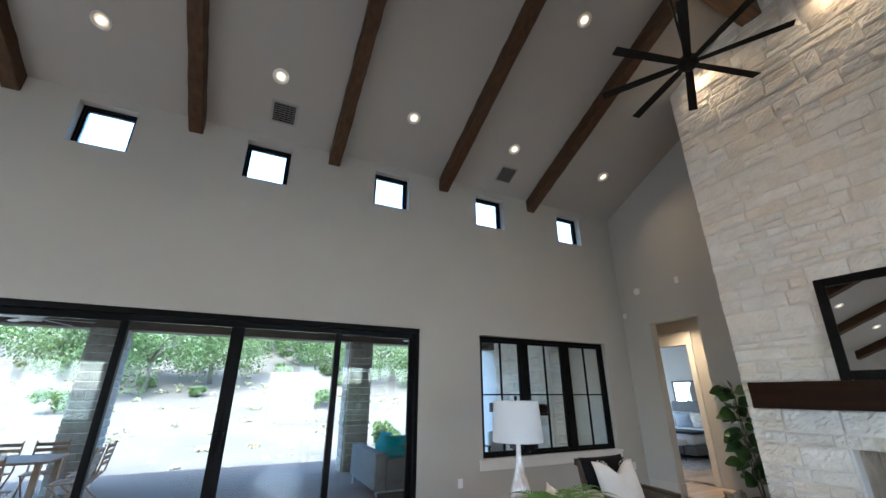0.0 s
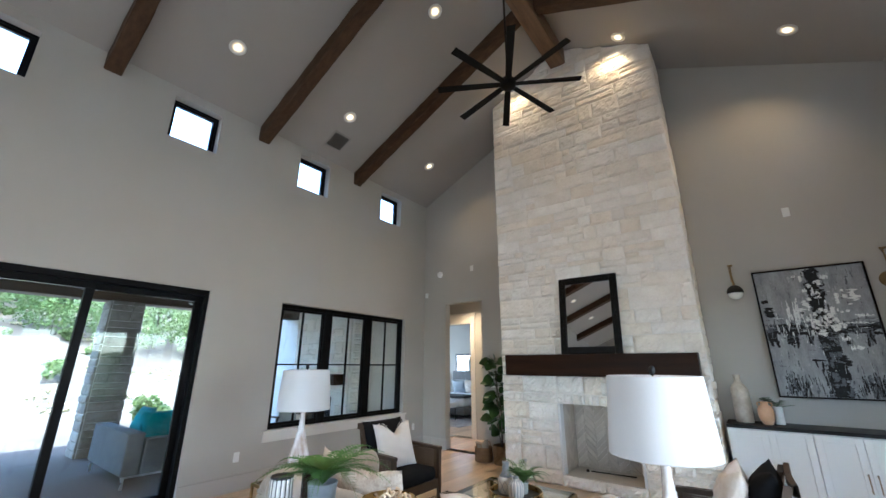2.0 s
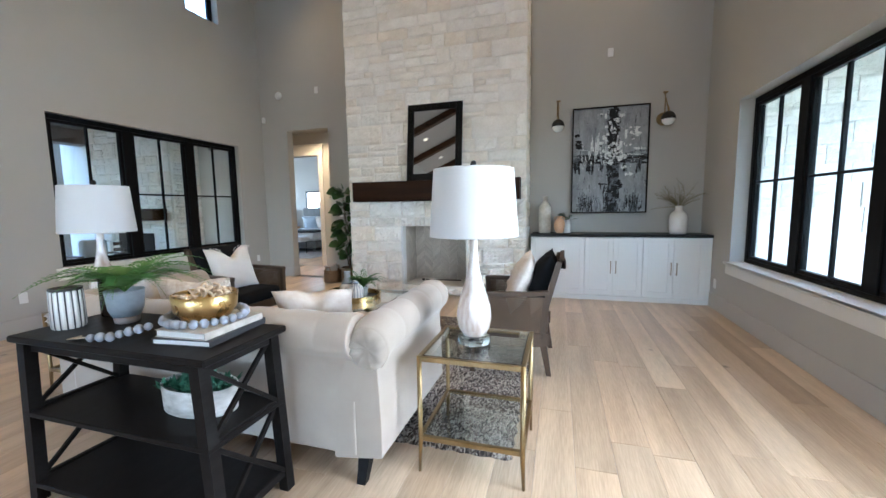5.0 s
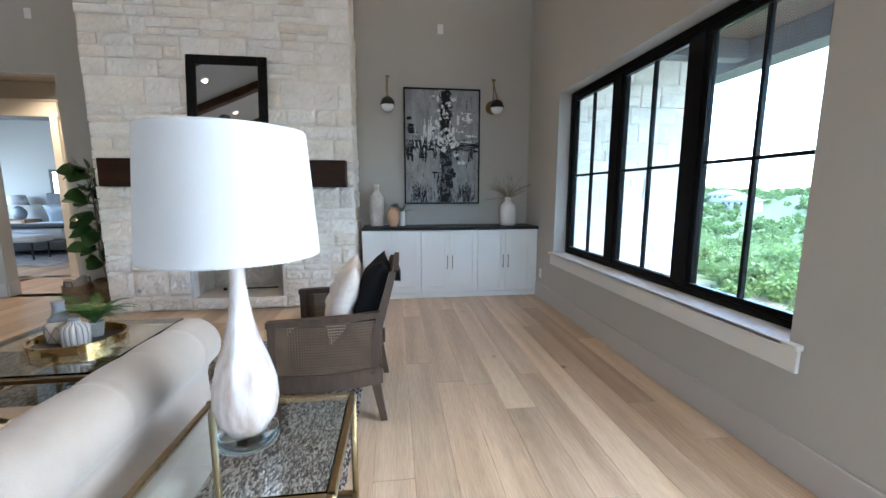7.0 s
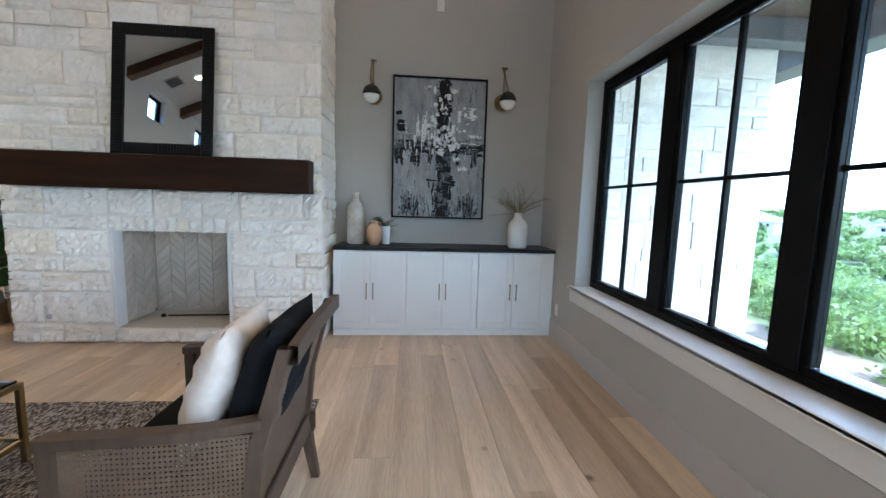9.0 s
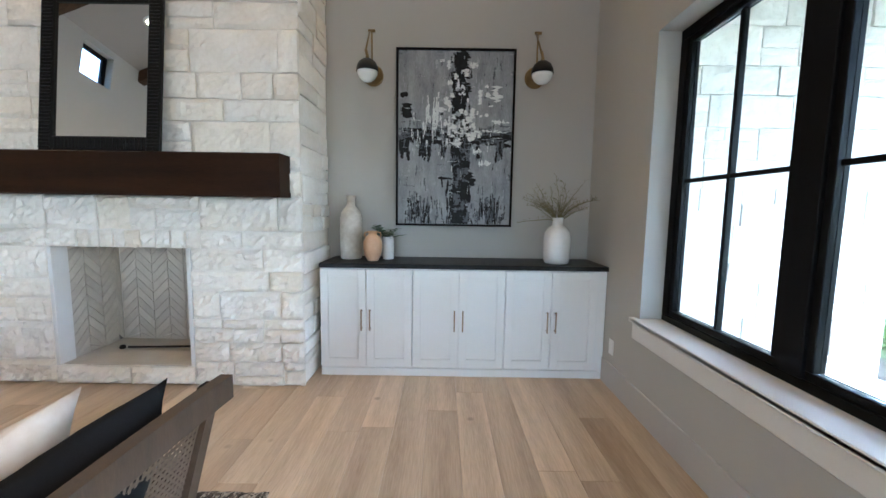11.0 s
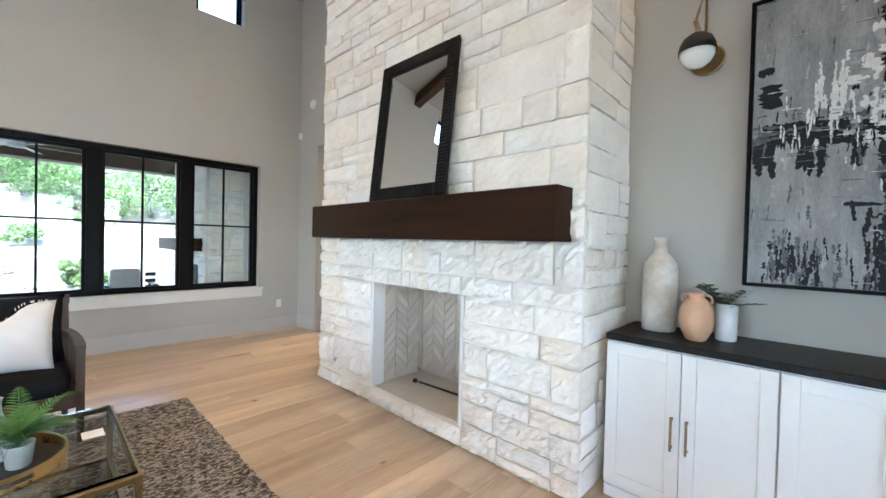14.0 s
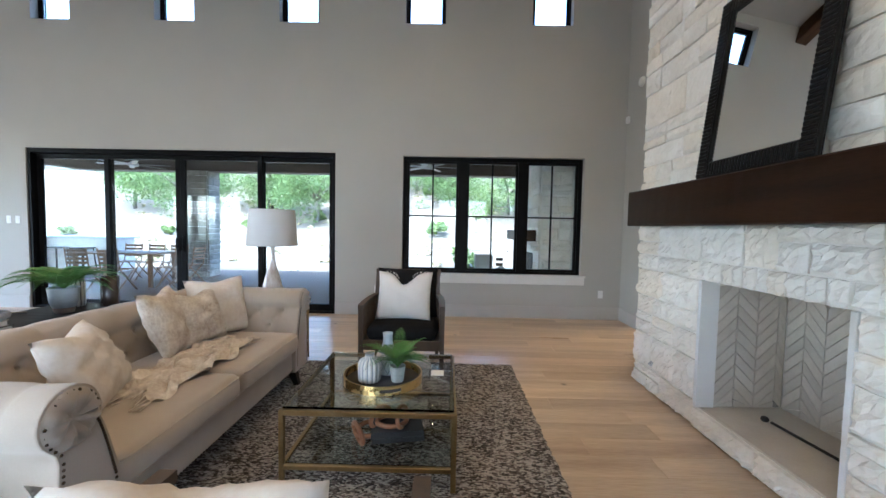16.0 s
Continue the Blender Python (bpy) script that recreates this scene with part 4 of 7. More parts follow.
for x, y, w in ((150, -215, 22), (205, -200, 18), (95, -290, 24), (260, -240, 20)):
    h = tagged(new("house"), "low tan house with a grey hipped roof on the far ridge", "house", "ridge houses")
    z = valley_z(x, y) + 2.5
    part("wall", Build().box(x - w / 2, x + w / 2, y - 5, y + 5, z - 4, z + 3.6), HOUSEWALL, h)
    part("roof", Build().add([(x - w / 2 - 1, y - 6, z + 3.6), (x + w / 2 + 1, y - 6, z + 3.6), (x + w / 2 + 1, y + 6, z + 3.6), (x - w / 2 - 1, y + 6, z + 3.6), (x - w / 4, y, z + 7), (x + w / 4, y, z + 7)], [(0, 1, 5, 4), (1, 2, 5), (2, 3, 4, 5), (3, 0, 4), (3, 2, 1, 0)]), HOUSEROOF, h)
    for i in range(4):
        wx = x - w / 2 + w * (i + 0.7) / 4.4
        part("window", Build().box(wx, wx + 1.6, y + 5.0, y + 5.06, z + 1, z + 2.6), BLACK, h)

# ---- materials of the furnishings ----
LINEN = surface("oatmeal_linen", (0.34, 0.288, 0.236), (0.42, 0.362, 0.306), 5, 0.9, 0.25, 320, sheen=0.3, depth=0.002)
BLACKWOOD = surface("black_painted_wood", (0.008, 0.007, 0.007), (0.016, 0.0145, 0.014), 5, 0.40, 0.12, 40, stretch=(1, 5, 5), depth=0.003, spec=0.06)
BRASS = surface("aged_brass", (0.22, 0.15, 0.068), (0.35, 0.255, 0.13), 9, 0.36, 0.08, 80, metal=1.0, depth=0.002)
GOLD = surface("hammered_gold", (0.50, 0.33, 0.12), (0.66, 0.46, 0.20), 14, 0.28, 0.5, 24, metal=1.0, depth=0.01)
CHAIRWOOD = surface("grey_brown_chair_wood", (0.036, 0.022, 0.013), (0.082, 0.052, 0.032), 6, 0.5, 0.15, 60, stretch=(5, 5, 1), depth=0.003)
CANE = surface("woven_cane", (0.075, 0.049, 0.030), (0.145, 0.098, 0.062), 10, 0.6, 0.2, 90, depth=0.002)
BLACKFABRIC = surface("black_cotton", (0.008, 0.009, 0.011), (0.014, 0.0145, 0.017), 5, 0.95, 0.3, 300, depth=0.002, spec=0.08)
IVORYFABRIC = surface("ivory_cotton", (0.66, 0.62, 0.58), (0.75, 0.72, 0.68), 7, 0.9, 0.4, 160, depth=0.006, sheen=0.2)
BLUSHFABRIC = surface("cream_and_blush_satin", (0.56, 0.475, 0.41), (0.72, 0.68, 0.635), 9, 0.6, 0.35, 40, depth=0.01)
FURFABRIC = surface("cream_and_brown_weave", (0.40, 0.32, 0.25), (0.78, 0.73, 0.66), 11, 0.95, 0.9, 60, depth=0.02)
SHADE = surface("white_linen_lampshade", (0.58, 0.58, 0.59), (0.63, 0.63, 0.64), 8, 0.85, 0.12, 300, stretch=(1, 1, 0.3), depth=0.001)
SHADE.node_tree.nodes["Principled BSDF"].inputs["Subsurface Weight"].default_value = 0.0
ARTGLASS = surface("white_swirl_glass", (0.36, 0.25, 0.18), (0.88, 0.87, 0.87), 9, 0.08, 0.0, 22, stretch=(1.8, 1.8, 0.5), coat=0.6, detail=3)
ACRYLIC = clear("clear_acrylic", (0.94, 0.97, 0.98), 1.49)
TABLEGLASS = clear("table_glass", (0.95, 0.975, 0.965), 1.5)
IRON = surface("black_iron", (0.010, 0.010, 0.010), (0.02, 0.02, 0.02), 8, 0.55, 0.2, 60, metal=0.4)
FANBLACK = surface("matte_black_metal", (0.008, 0.008, 0.008), (0.013, 0.013, 0.013), 5, 0.55, 0.0, spec=0.08)
CERAMIC_W = surface("white_glazed_ceramic", (0.66, 0.64, 0.61), (0.74, 0.72, 0.69), 6, 0.22, 0.05, 30, coat=0.4)
CERAMIC_C = surface("crackled_cream_ceramic", (0.42, 0.37, 0.30), (0.68, 0.64, 0.57), 8, 0.45, 0.5, 26, depth=0.01)
CERAMIC_T = surface("terracotta_glaze", (0.55, 0.32, 0.18), (0.66, 0.43, 0.27), 6, 0.4, 0.15, 40)
CERAMIC_G = surface("grey_blue_ceramic", (0.22, 0.25, 0.28), (0.34, 0.37, 0.40), 6, 0.45, 0.1, 40)
POT_G = surface("grey_green_cement", (0.30, 0.32, 0.30), (0.42, 0.44, 0.41), 6, 0.8, 0.3, 50)
DARKBAND = surface("charcoal_glaze", (0.03, 0.03, 0.034), (0.06, 0.06, 0.066), 6, 0.4, 0.1, 40)
FERN = surface("fern_green", (0.045, 0.12, 0.02), (0.11, 0.24, 0.05), 8, 0.55, 0.0, 30)
DEEPLEAF = surface("dark_glossy_leaf", (0.018, 0.055, 0.012), (0.05, 0.115, 0.025), 6, 0.38, 0.1, 20, vary=0.2)
SUCCULENT = surface("blue_green_succulent", (0.02, 0.085, 0.05), (0.06, 0.17, 0.09), 9, 0.5, 0.0, 20)
TWIG = surface("olive_twig", (0.13, 0.12, 0.06), (0.24, 0.22, 0.12), 9, 0.8, 0.0, 20)
BIRCH = surface("birch_bark", (0.32, 0.28, 0.24), (0.78, 0.76, 0.72), 5, 0.8, 0.3, 18, stretch=(1, 1, 3))
PAPER = surface("white_page_paper", (0.70, 0.69, 0.67), (0.78, 0.77, 0.75), 4, 0.8, 0.3, 300, stretch=(0.2, 0.2, 6), depth=0.001)
BOOKBLACK = surface("black_book_cloth", (0.012, 0.012, 0.014), (0.03, 0.03, 0.033), 6, 0.6, 0.1, 200)
BOOKTAN = surface("printed_book_cover", (0.30, 0.27, 0.24), (0.62, 0.58, 0.53), 9, 0.5, 0.0, 20)
BEADGREY = surface("grey_wooden_beads", (0.20, 0.215, 0.25), (0.34, 0.355, 0.40), 18, 0.75, 0.3, 40)
CHAINWOOD = surface("reddish_chain_wood", (0.16, 0.062, 0.028), (0.32, 0.14, 0.065), 12, 0.45, 0.2, 30)
JUTE = surface("jute_cord", (0.38, 0.30, 0.20), (0.52, 0.43, 0.31), 12, 0.9, 0.4, 120)
RATTAN = surface("basket_rattan", (0.14, 0.085, 0.045), (0.27, 0.18, 0.10), 12, 0.8, 0.6, 50)
COUNTER = surface("leathered_black_granite", (0.006, 0.006, 0.007), (0.020, 0.020, 0.021), 24, 0.42, 0.35, 90, depth=0.004, spec=0.15)
PULL = surface("bronze_pull", (0.27, 0.20, 0.13), (0.40, 0.31, 0.21), 9, 0.4, 0.05, 60, metal=1.0)
MILK = surface("opal_glass", (0.80, 0.79, 0.76), (0.84, 0.83, 0.80), 4, 0.15, 0.0)
MIRROR = surface("mirror_silver", (0.86, 0.87, 0.87), (0.88, 0.89, 0.89), 1, 0.02, 0.0, metal=1.0)
MIRROR.node_tree.nodes["Principled BSDF"].inputs["Roughness"].default_value = 0.0
for link in list(MIRROR.node_tree.links):
    if link.to_socket.name == "Roughness":
        MIRROR.node_tree.links.remove(link)
MIRRORFRAME = surface("black_reeded_frame", (0.006, 0.006, 0.006), (0.012, 0.0115, 0.011), 8, 0.38, 0.1, 40, spec=0.12)
TEAK = surface("teak_wood", (0.20, 0.105, 0.05), (0.34, 0.20, 0.10), 5, 0.6, 0.15, 40, stretch=(1, 5, 5))
OUTGREY = surface("grey_outdoor_weave", (0.10, 0.10, 0.10), (0.16, 0.16, 0.155), 8, 0.85, 0.4, 120)
TEAL = surface("teal_cushion", (0.0, 0.17, 0.20), (0.02, 0.27, 0.30), 6, 0.9, 0.2, 200)
STEEL = surface("brushed_steel", (0.45, 0.46, 0.47), (0.58, 0.59, 0.60), 8, 0.3, 0.05, 80, metal=1.0)


def pillow(w, h, t, seed=0, chop=0.0, wrinkle=0.004):
    """A stuffed cushion in the x-z plane, standing on z = 0; chop dents its top edge."""
    r = random.Random(seed)
    n = 16
    ph = [r.uniform(0, 6.28) for _ in range(6)]
    b = Build()
    for side in (-1, 1):
        rows = []
        for j in range(n + 1):
            v = -1 + 2 * j / n
            row = []
            for i in range(n + 1):
                u = -1 + 2 * i / n
                body = max(0.0, 1 - abs(u) ** 2.6) ** 0.6 * max(0.0, 1 - abs(v) ** 2.6) ** 0.6
                x = u * w / 2 * (1 - 0.07 * (1 - v * v))
                z = h / 2 + v * h / 2 * (1 - 0.07 * (1 - u * u))
                if v > 0:
                    z -= chop * v * v * math.exp(-(u / 0.33) ** 2)
                wr = wrinkle * body * (math.sin(9 * u + 5 * v + ph[0]) + math.sin(13 * v - 6 * u + ph[1]) + 0.6 * math.sin(21 * u + ph[2]))
                row.append((x, side * body * t / 2 + wr, z))
            rows.append(row)
        b.sheet(rows, True)
    return b


def leaf_blade(b, base, way, length, width, droop=0.3, n=4, fold=0.15, roll=0.0):
    """One leaf as a bent strip."""
    way = Vector(way).normalized()
    side = way.cross(Vector((0, 0, 1)))
    side = side.normalized() if side.length > 1e-3 else Vector((1, 0, 0))
    side = Matrix.Rotation(roll, 3, way) @ side
    rows, p, d = [], Vector(base), way.copy()
    for i in range(n + 1):
        f = i / n
        w = width * math.sin(math.pi * min(0.98, 0.06 + 0.92 * f)) ** 0.7 / 2
        lift = Vector((0, 0, fold * w))
        rows.append([tuple(p - side * w + lift), tuple(p), tuple(p + side * w + lift)])
        p = p + d * (length / n)
        d = (d + Vector((0, 0, -droop / n))).normalized()
    b.sheet(rows, True)


def fern(b, x, y, z, n, length, seed, spread=1.0, up=0.9):
    """Fern fronds: an arching rib with paired leaflets."""
    r = random.Random(seed)
    for k in range(n):
        a = 2 * math.pi * k / n + r.uniform(-0.3, 0.3)
        l = length * r.uniform(0.65, 1.1)
        d = Vector((math.cos(a) * spread, math.sin(a) * spread, up * r.uniform(0.6, 1.3))).normalized()
        p, pts = Vector((x, y, z)), []
        for i in range(12):
            pts.append(p.copy())
            p = p + d * (l / 11)
            d = (d + Vector((0, 0, -0.16 * r.uniform(0.7, 1.3)))).normalized()
        b.tube(pts, [0.0022 * (1 - 0.7 * i / 11) for i in range(12)], 4)
        for i in range(2, 12):
            t = (pts[i] - pts[i - 1]).normalized()
            side = t.cross(Vector((0, 0, 1))).normalized()
            w = length * 0.15 * math.sin(math.pi * min(0.97, (i / 11) ** 0.8)) + 0.006
            for s in (-1, 1):
                for o in (0.0, 0.5):
                    q = pts[i] - t * (l / 11) * o
                    leaf_blade(b, q, side * s + t * 0.45 + Vector((0, 0, 0.1)), w, w * 0.17, 0.4, 2, 0.15, s * 0.5)


# ---- rug ----
def rug_material():
    mat = bpy.data.materials.new("woven_black_and_ivory_wool")
    mat.use_nodes = True
    n, l = mat.node_tree.nodes, mat.node_tree.links
    b = n["Principled BSDF"]
    co = n.new("ShaderNodeTexCoord")
    warp = n.new("ShaderNodeTexNoise")
    warp.inputs["Scale"].default_value = 9.0
    shift = n.new("ShaderNodeMix")
    shift.data_type = "VECTOR"
    shift.inputs["Factor"].default_value = 0.012
    l.new(co.outputs["Object"], warp.inputs["Vector"])
    l.new(co.outputs["Object"], shift.inputs["A"])
    l.new(warp.outputs["Color"], shift.inputs["B"])
    mp = n.new("ShaderNodeMapping")
    mp.inputs["Scale"].default_value = (56, 118, 1)
    l.new(shift.outputs["Result"], mp.inputs[0])
    vor = n.new("ShaderNodeTexVoronoi")
    vor.inputs["Scale"].default_value = 1.0
    l.new(mp.outputs[0], vor.inputs["Vector"])
    sep = n.new("ShaderNodeSeparateColor")
    l.new(vor.outputs["Color"], sep.inputs[0])
    patch = n.new("ShaderNodeTexNoise")
    patch.inputs["Scale"].default_value = 5.0
    l.new(co.outputs["Object"], patch.inputs["Vector"])
    add = n.new("ShaderNodeMath")
    add.operation = "MULTIPLY_ADD"
    add.inputs[1].default_value = 0.5
    l.new(patch.outputs["Fac"], add.inputs[0])
    l.new(sep.outputs[0], add.inputs[2])
    ramp = n.new("ShaderNodeValToRGB")
    e = ramp.color_ramp.elements
    e[0].position, e[0].color = 0.40, (0.028, 0.023, 0.021, 1)
    e[1].position, e[1].color = 1.05, (0.38, 0.34, 0.30, 1)
    m = e.new(0.72)
    m.color = (0.13, 0.10, 0.085, 1)
    l.new(add.outputs[0], ramp.inputs[0])
    l.new(ramp.outputs[0], b.inputs["Base Color"])
    b.inputs["Roughness"].default_value = 0.95
    bp = n.new("ShaderNodeBump")
    bp.inputs["Strength"].default_value, bp.inputs["Distance"].default_value, bp.invert = 0.9, 0.012, True
    l.new(vor.outputs["Distance"], bp.inputs["Height"])
    l.new(bp.outputs[0], b.inputs["Normal"])
    return mat


rug = Build()
RX0, RX1, RY0, RY1 = 2.42, 4.90, 0.21, 3.43
nx, ny = 90, 116
rr = random.Random(2)
rows = []
for j in range(ny + 1):
    row = []
    for i in range(nx + 1):
        x, y = RX0 + (RX1 - RX0) * i / nx, RY0 + (RY1 - RY0) * j / ny
        rim = i in (0, nx) or j in (0, ny)
        if rim:
            x += rr.uniform(-0.008, 0.008)
            y += rr.uniform(-0.008, 0.008)
        row.append((x, y, 0.001 if rim else 0.011 + rr.uniform(-0.002, 0.003)))
    rows.append(row)
rug.sheet(rows, True)
solid("rug", rug, rug_material(), "flat woven black, brown and ivory wool area rug", "rug")

# ---- sofa ----
SX0, SX1, SY0, SY1 = 2.05, 3.02, 0.83, 2.86
sofa = thing("sofa", "oatmeal linen chesterfield sofa with rolled arms and button tufting", "sofa")
part("base", Build().rbox(SX0 + 0.02, SX1 - 0.03, SY0, SY1, 0.155, 0.335, 0.03), LINEN, sofa)


def roll_profile(n=18):
    """Outline of a rolled back or arm, from the foot of its outside, over the roll, to the seat: (out, up)."""
    pts = [(0.0, 0.16), (0.0, 0.30), (0.005, 0.45), (0.012, 0.58), (0.004, 0.615)]
    cx, cz, r = 0.055, 0.715, 0.105
    for k in range(n + 1):
        a = math.radians(228 - 250 * k / n)
        pts.append((cx + r * math.cos(a), cz + r * math.sin(a)))
    z0, z1 = pts[-1][1], 0.42
    for k in range(1, 23):
        z = z0 + (z1 - z0) * k / 22
        pts.append((pts[n + 5][0] + (0.23 - pts[n + 5][0]) * (k / 22) ** 0.8, z))
    return pts + [(0.24, 0.33), (0.24, 0.16)]


PROF = roll_profile()


def inner_face(z):
    """How far the inner face of the roll stands out at height z."""
    return min(PROF[24:], key=lambda q: abs(q[1] - z))[0]


def dent(u, v, buttons, depth=0.042, size=0.034):
    d = sum(depth * math.exp(-((u - a) ** 2 + (v - b) ** 2) / size ** 2) for a, b in buttons)
    for i, (a, b) in enumerate(buttons):
        for a2, b2 in buttons[i + 1:]:
            if 0.05 < b2 - b < 0.2 and abs(a2 - a) < 0.13:
                l2 = (a2 - a) ** 2 + (b2 - b) ** 2
                f = min(1, max(0, ((u - a) * (a2 - a) + (v - b) * (b2 - b)) / l2))
                d = max(d, 0.010 * math.exp(-((u - a - f * (a2 - a)) ** 2 + (v - b - f * (b2 - b)) ** 2) / 0.014 ** 2))
    return d


buttons_back = [(y, z) for row, z in enumerate((0.535, 0.65)) for y in [SY0 + 0.22 + 0.23 * k + (0.115 if row else 0) for k in range(8)] if y < SY1 - 0.15]
back = Build()
ny = 190
rows = []
for j in range(ny + 1):
    y = SY0 + 0.06 + (SY1 - SY0 - 0.12) * j / ny
    row = []
    for k, (o, z) in enumerate(PROF):
        x = SX0 + o - 0.004
        if k > 20:
            x += 0.012 - dent(y, z, buttons_back)
        elif 5 <= k <= 20:
            pleat = 0.010 * abs(math.sin(math.pi * (y - SY0) / 0.23)) ** 0.35 - 0.006
            x += pleat * (1 if o > 0.055 else -1) * 0.6
            z += pleat
        row.append((x, y, z))
    rows.append(row)
back.sheet(rows, True)
back.add(rows[0], [tuple(range(len(PROF)))])
back.add(rows[-1], [tuple(range(len(PROF)))])
backrest = part("backrest", back, LINEN, sofa)
for y, z in buttons_back:
    part("button", Build().lathe([(0.011, -0.004), (0.010, 0.003), (0.0, 0.006)], seg=10), LINEN, backrest).matrix_basis = pose(SX0 + inner_face(z) + 0.008 - 0.034, y, z, 0, 80, 0)
NAIL = surface("dark_bronze_nailhead", (0.05, 0.035, 0.025), (0.10, 0.075, 0.05), 9, 0.35, 0.0, metal=1.0)
for s, y0 in ((1, SY0 - 0.07), (-1, SY1 + 0.07)):
    arm = Build()
    buttons = [(x, z) for row, z in enumerate((0.535, 0.65)) for x in [SX0 + 0.32 + 0.2 * k + (0.1 if row else 0) for k in range(4)] if x < SX1 - 0.1]
    rows = []
    nx = 90
    for j in range(nx + 1):
        x = SX0 + 0.0 + (SX1 - SX0) * j / nx
        row = []
        for k, (o, z) in enumerate(PROF):
            q = o
            if k > 20:
                q -= dent(x, z, buttons) - 0.006
            elif 5 <= k <= 20:
                pleat = 0.007 * abs(math.sin(math.pi * (x - SX0) / 0.21)) ** 0.3 - 0.004
                q += pleat * (1 if o > 0.055 else -1)
                z += pleat
            sink = 0.035 * max(0, 1 - (j / nx) / 0.12) ** 2 if k > 4 else 0
            row.append((x, y0 + s * q, z - sink))
        rows.append(row)
    arm.sheet(rows, True)
    # scroll ends
    for x, o, ring in ((SX1, 1, rows[-1]), (SX0, -1, rows[0])):
        arm.add(ring, [tuple(range(len(ring)))])
        m = (y0 + s * 0.055, 0.715 - (0.035 if o < 0 else 0))
        fan_rows = []
        for f, push in ((1.0, 0.0), (0.8, 0.014), (0.45, 0.010), (0.12, 0.004), (0.0, 0.012)):
            fan_rows.append([(x + o * (push + (0.013 * (i % 2) + 0.008 * math.sin(i * 1.7) if 0.3 < f < 0.9 else 0)), m[0] + 0.10 * f * math.cos(2 * math.pi * i / 28), m[1] + 0.10 * f * math.sin(2 * math.pi * i / 28)) for i in range(29)])
        arm.sheet(fan_rows, True)
    armo = part("arm", arm, LINEN, sofa)
    for x, z in buttons:
        part("button", Build().lathe([(0.011, -0.004), (0.010, 0.003), (0.0, 0.006)], seg=10), LINEN, armo).matrix_basis = pose(x, y0 + s * (inner_face(z) + 0.006 - 0.034), z, -80 * s, 0, 0)
    trim = Build()
    pts = [Vector((SX1 + 0.004, y0 + s * (0.08 + (o - 0.08) * 0.88), 0.60 + (z - 0.60) * 0.93)) for o, z in PROF]
    for a, c in zip(pts, pts[1:]):
        steps = max(1, int((c - a).length / 0.018))
        for i in range(steps):
            p = a.lerp(c, i / steps)
            trim.m = Matrix.Translation(p) @ pose(0, 0, 0, 0, 90, 0)
            trim.lathe([(0.0065, 0.0), (0.0045, 0.004), (0.0, 0.005)], seg=6)
    trim.m = Matrix.Identity(4)
    part("nailhead_trim", trim, NAIL, armo, "row of dark bronze nailheads")
rail = Build()
for k in range(90):
    rail.m = Matrix.Translation((SX1 - 0.026, SY0 + 0.05 + (SY1 - SY0 - 0.1) * k / 89, 0.175)) @ pose(0, 0, 0, 0, 90, 0)
    rail.lathe([(0.0065, 0.0), (0.0045, 0.004), (0.0, 0.005)], seg=6)
rail.m = Matrix.Identity(4)
part("nailhead_rail", rail, NAIL, sofa, "row of dark bronze nailheads")
midy = (SY0 + SY1) / 2
for a, c in ((SY0 + 0.13, midy - 0.003), (midy + 0.003, SY1 - 0.13)):
    cush = part("seat_cushion", Build().rbox(SX0 + 0.20, SX1 + 0.015, a, c, 0.335, 0.485, 0.05, 0.018), LINEN, sofa)
    e = Build()
    for z in (0.462, 0.358):
        e.tube([(SX1 + 0.006, a + 0.03, z), (SX1 + 0.014, a + 0.06, z), (SX1 + 0.014, c - 0.06, z), (SX1 + 0.006, c - 0.03, z)], 0.005, 6)
    part("piping", e, LINEN, cush)
for x, y, dx in ((SX0 + 0.09, SY0 + 0.05, -0.05), (SX1 - 0.08, SY0 + 0.05, 0.04), (SX0 + 0.09, SY1 - 0.05, -0.05), (SX1 - 0.08, SY1 - 0.05, 0.04)):
    part("leg", Build().sheet([[(x - w + dx * f, y - w, z), (x + w + dx * f, y - w, z), (x + w + dx * f, y + w, z), (x - w + dx * f, y + w, z), (x - w + dx * f, y - w, z)] for w, z, f in ((0.022, 0.0, 1.2), (0.025, 0.05, 0.75), (0.030, 0.11, 0.25), (0.036, 0.165, 0.0))], False), BLACKWOOD, sofa, "black tapered wooden leg")


def cushion(name_label, material, w, h, t, m, seed, chop=0.0, wrinkle=0.004):
    ob = solid("throw_pillow", pillow(w, h, t, seed, chop, wrinkle), material, name_label, "pillow")
    ob.matrix_basis = m
    return ob


# pillows and throw on the sofa
cushion("round-cornered cream and blush velvet pillow leaning on the sofa arm", BLUSHFABRIC, 0.46, 0.42, 0.20, pose(2.62, 1.44, 0.485, -30, 0, 112), 3, 0.04, 0.010)
cushion("cream pillow with a metallic crackle print on the sofa", FURFABRIC, 0.48, 0.46, 0.17, pose(2.46, 2.16, 0.49, -22, 0, 105), 4, 0.03, 0.006)
cushion("cream and tan zigzag pillow against the far sofa arm", BLUSHFABRIC, 0.46, 0.46, 0.16, pose(2.50, 2.58, 0.49, -18, 0, 60), 5, 0.02)
cushion("shaggy cream and brown fur pillow on the sofa", FURFABRIC, 0.42, 0.40, 0.18, pose(2.50, 2.36, 0.49, -20, 0, 80), 6, 0.03, 0.010)
cushion("peach satin pillow tucked into the sofa corner", BLUSHFABRIC, 0.42, 0.36, 0.16, pose(2.50, 1.06, 0.48, -34, 0, 140), 7, 0.04)
throw, fringe = Build(), Build()
rt2 = random.Random(23)
rows = []
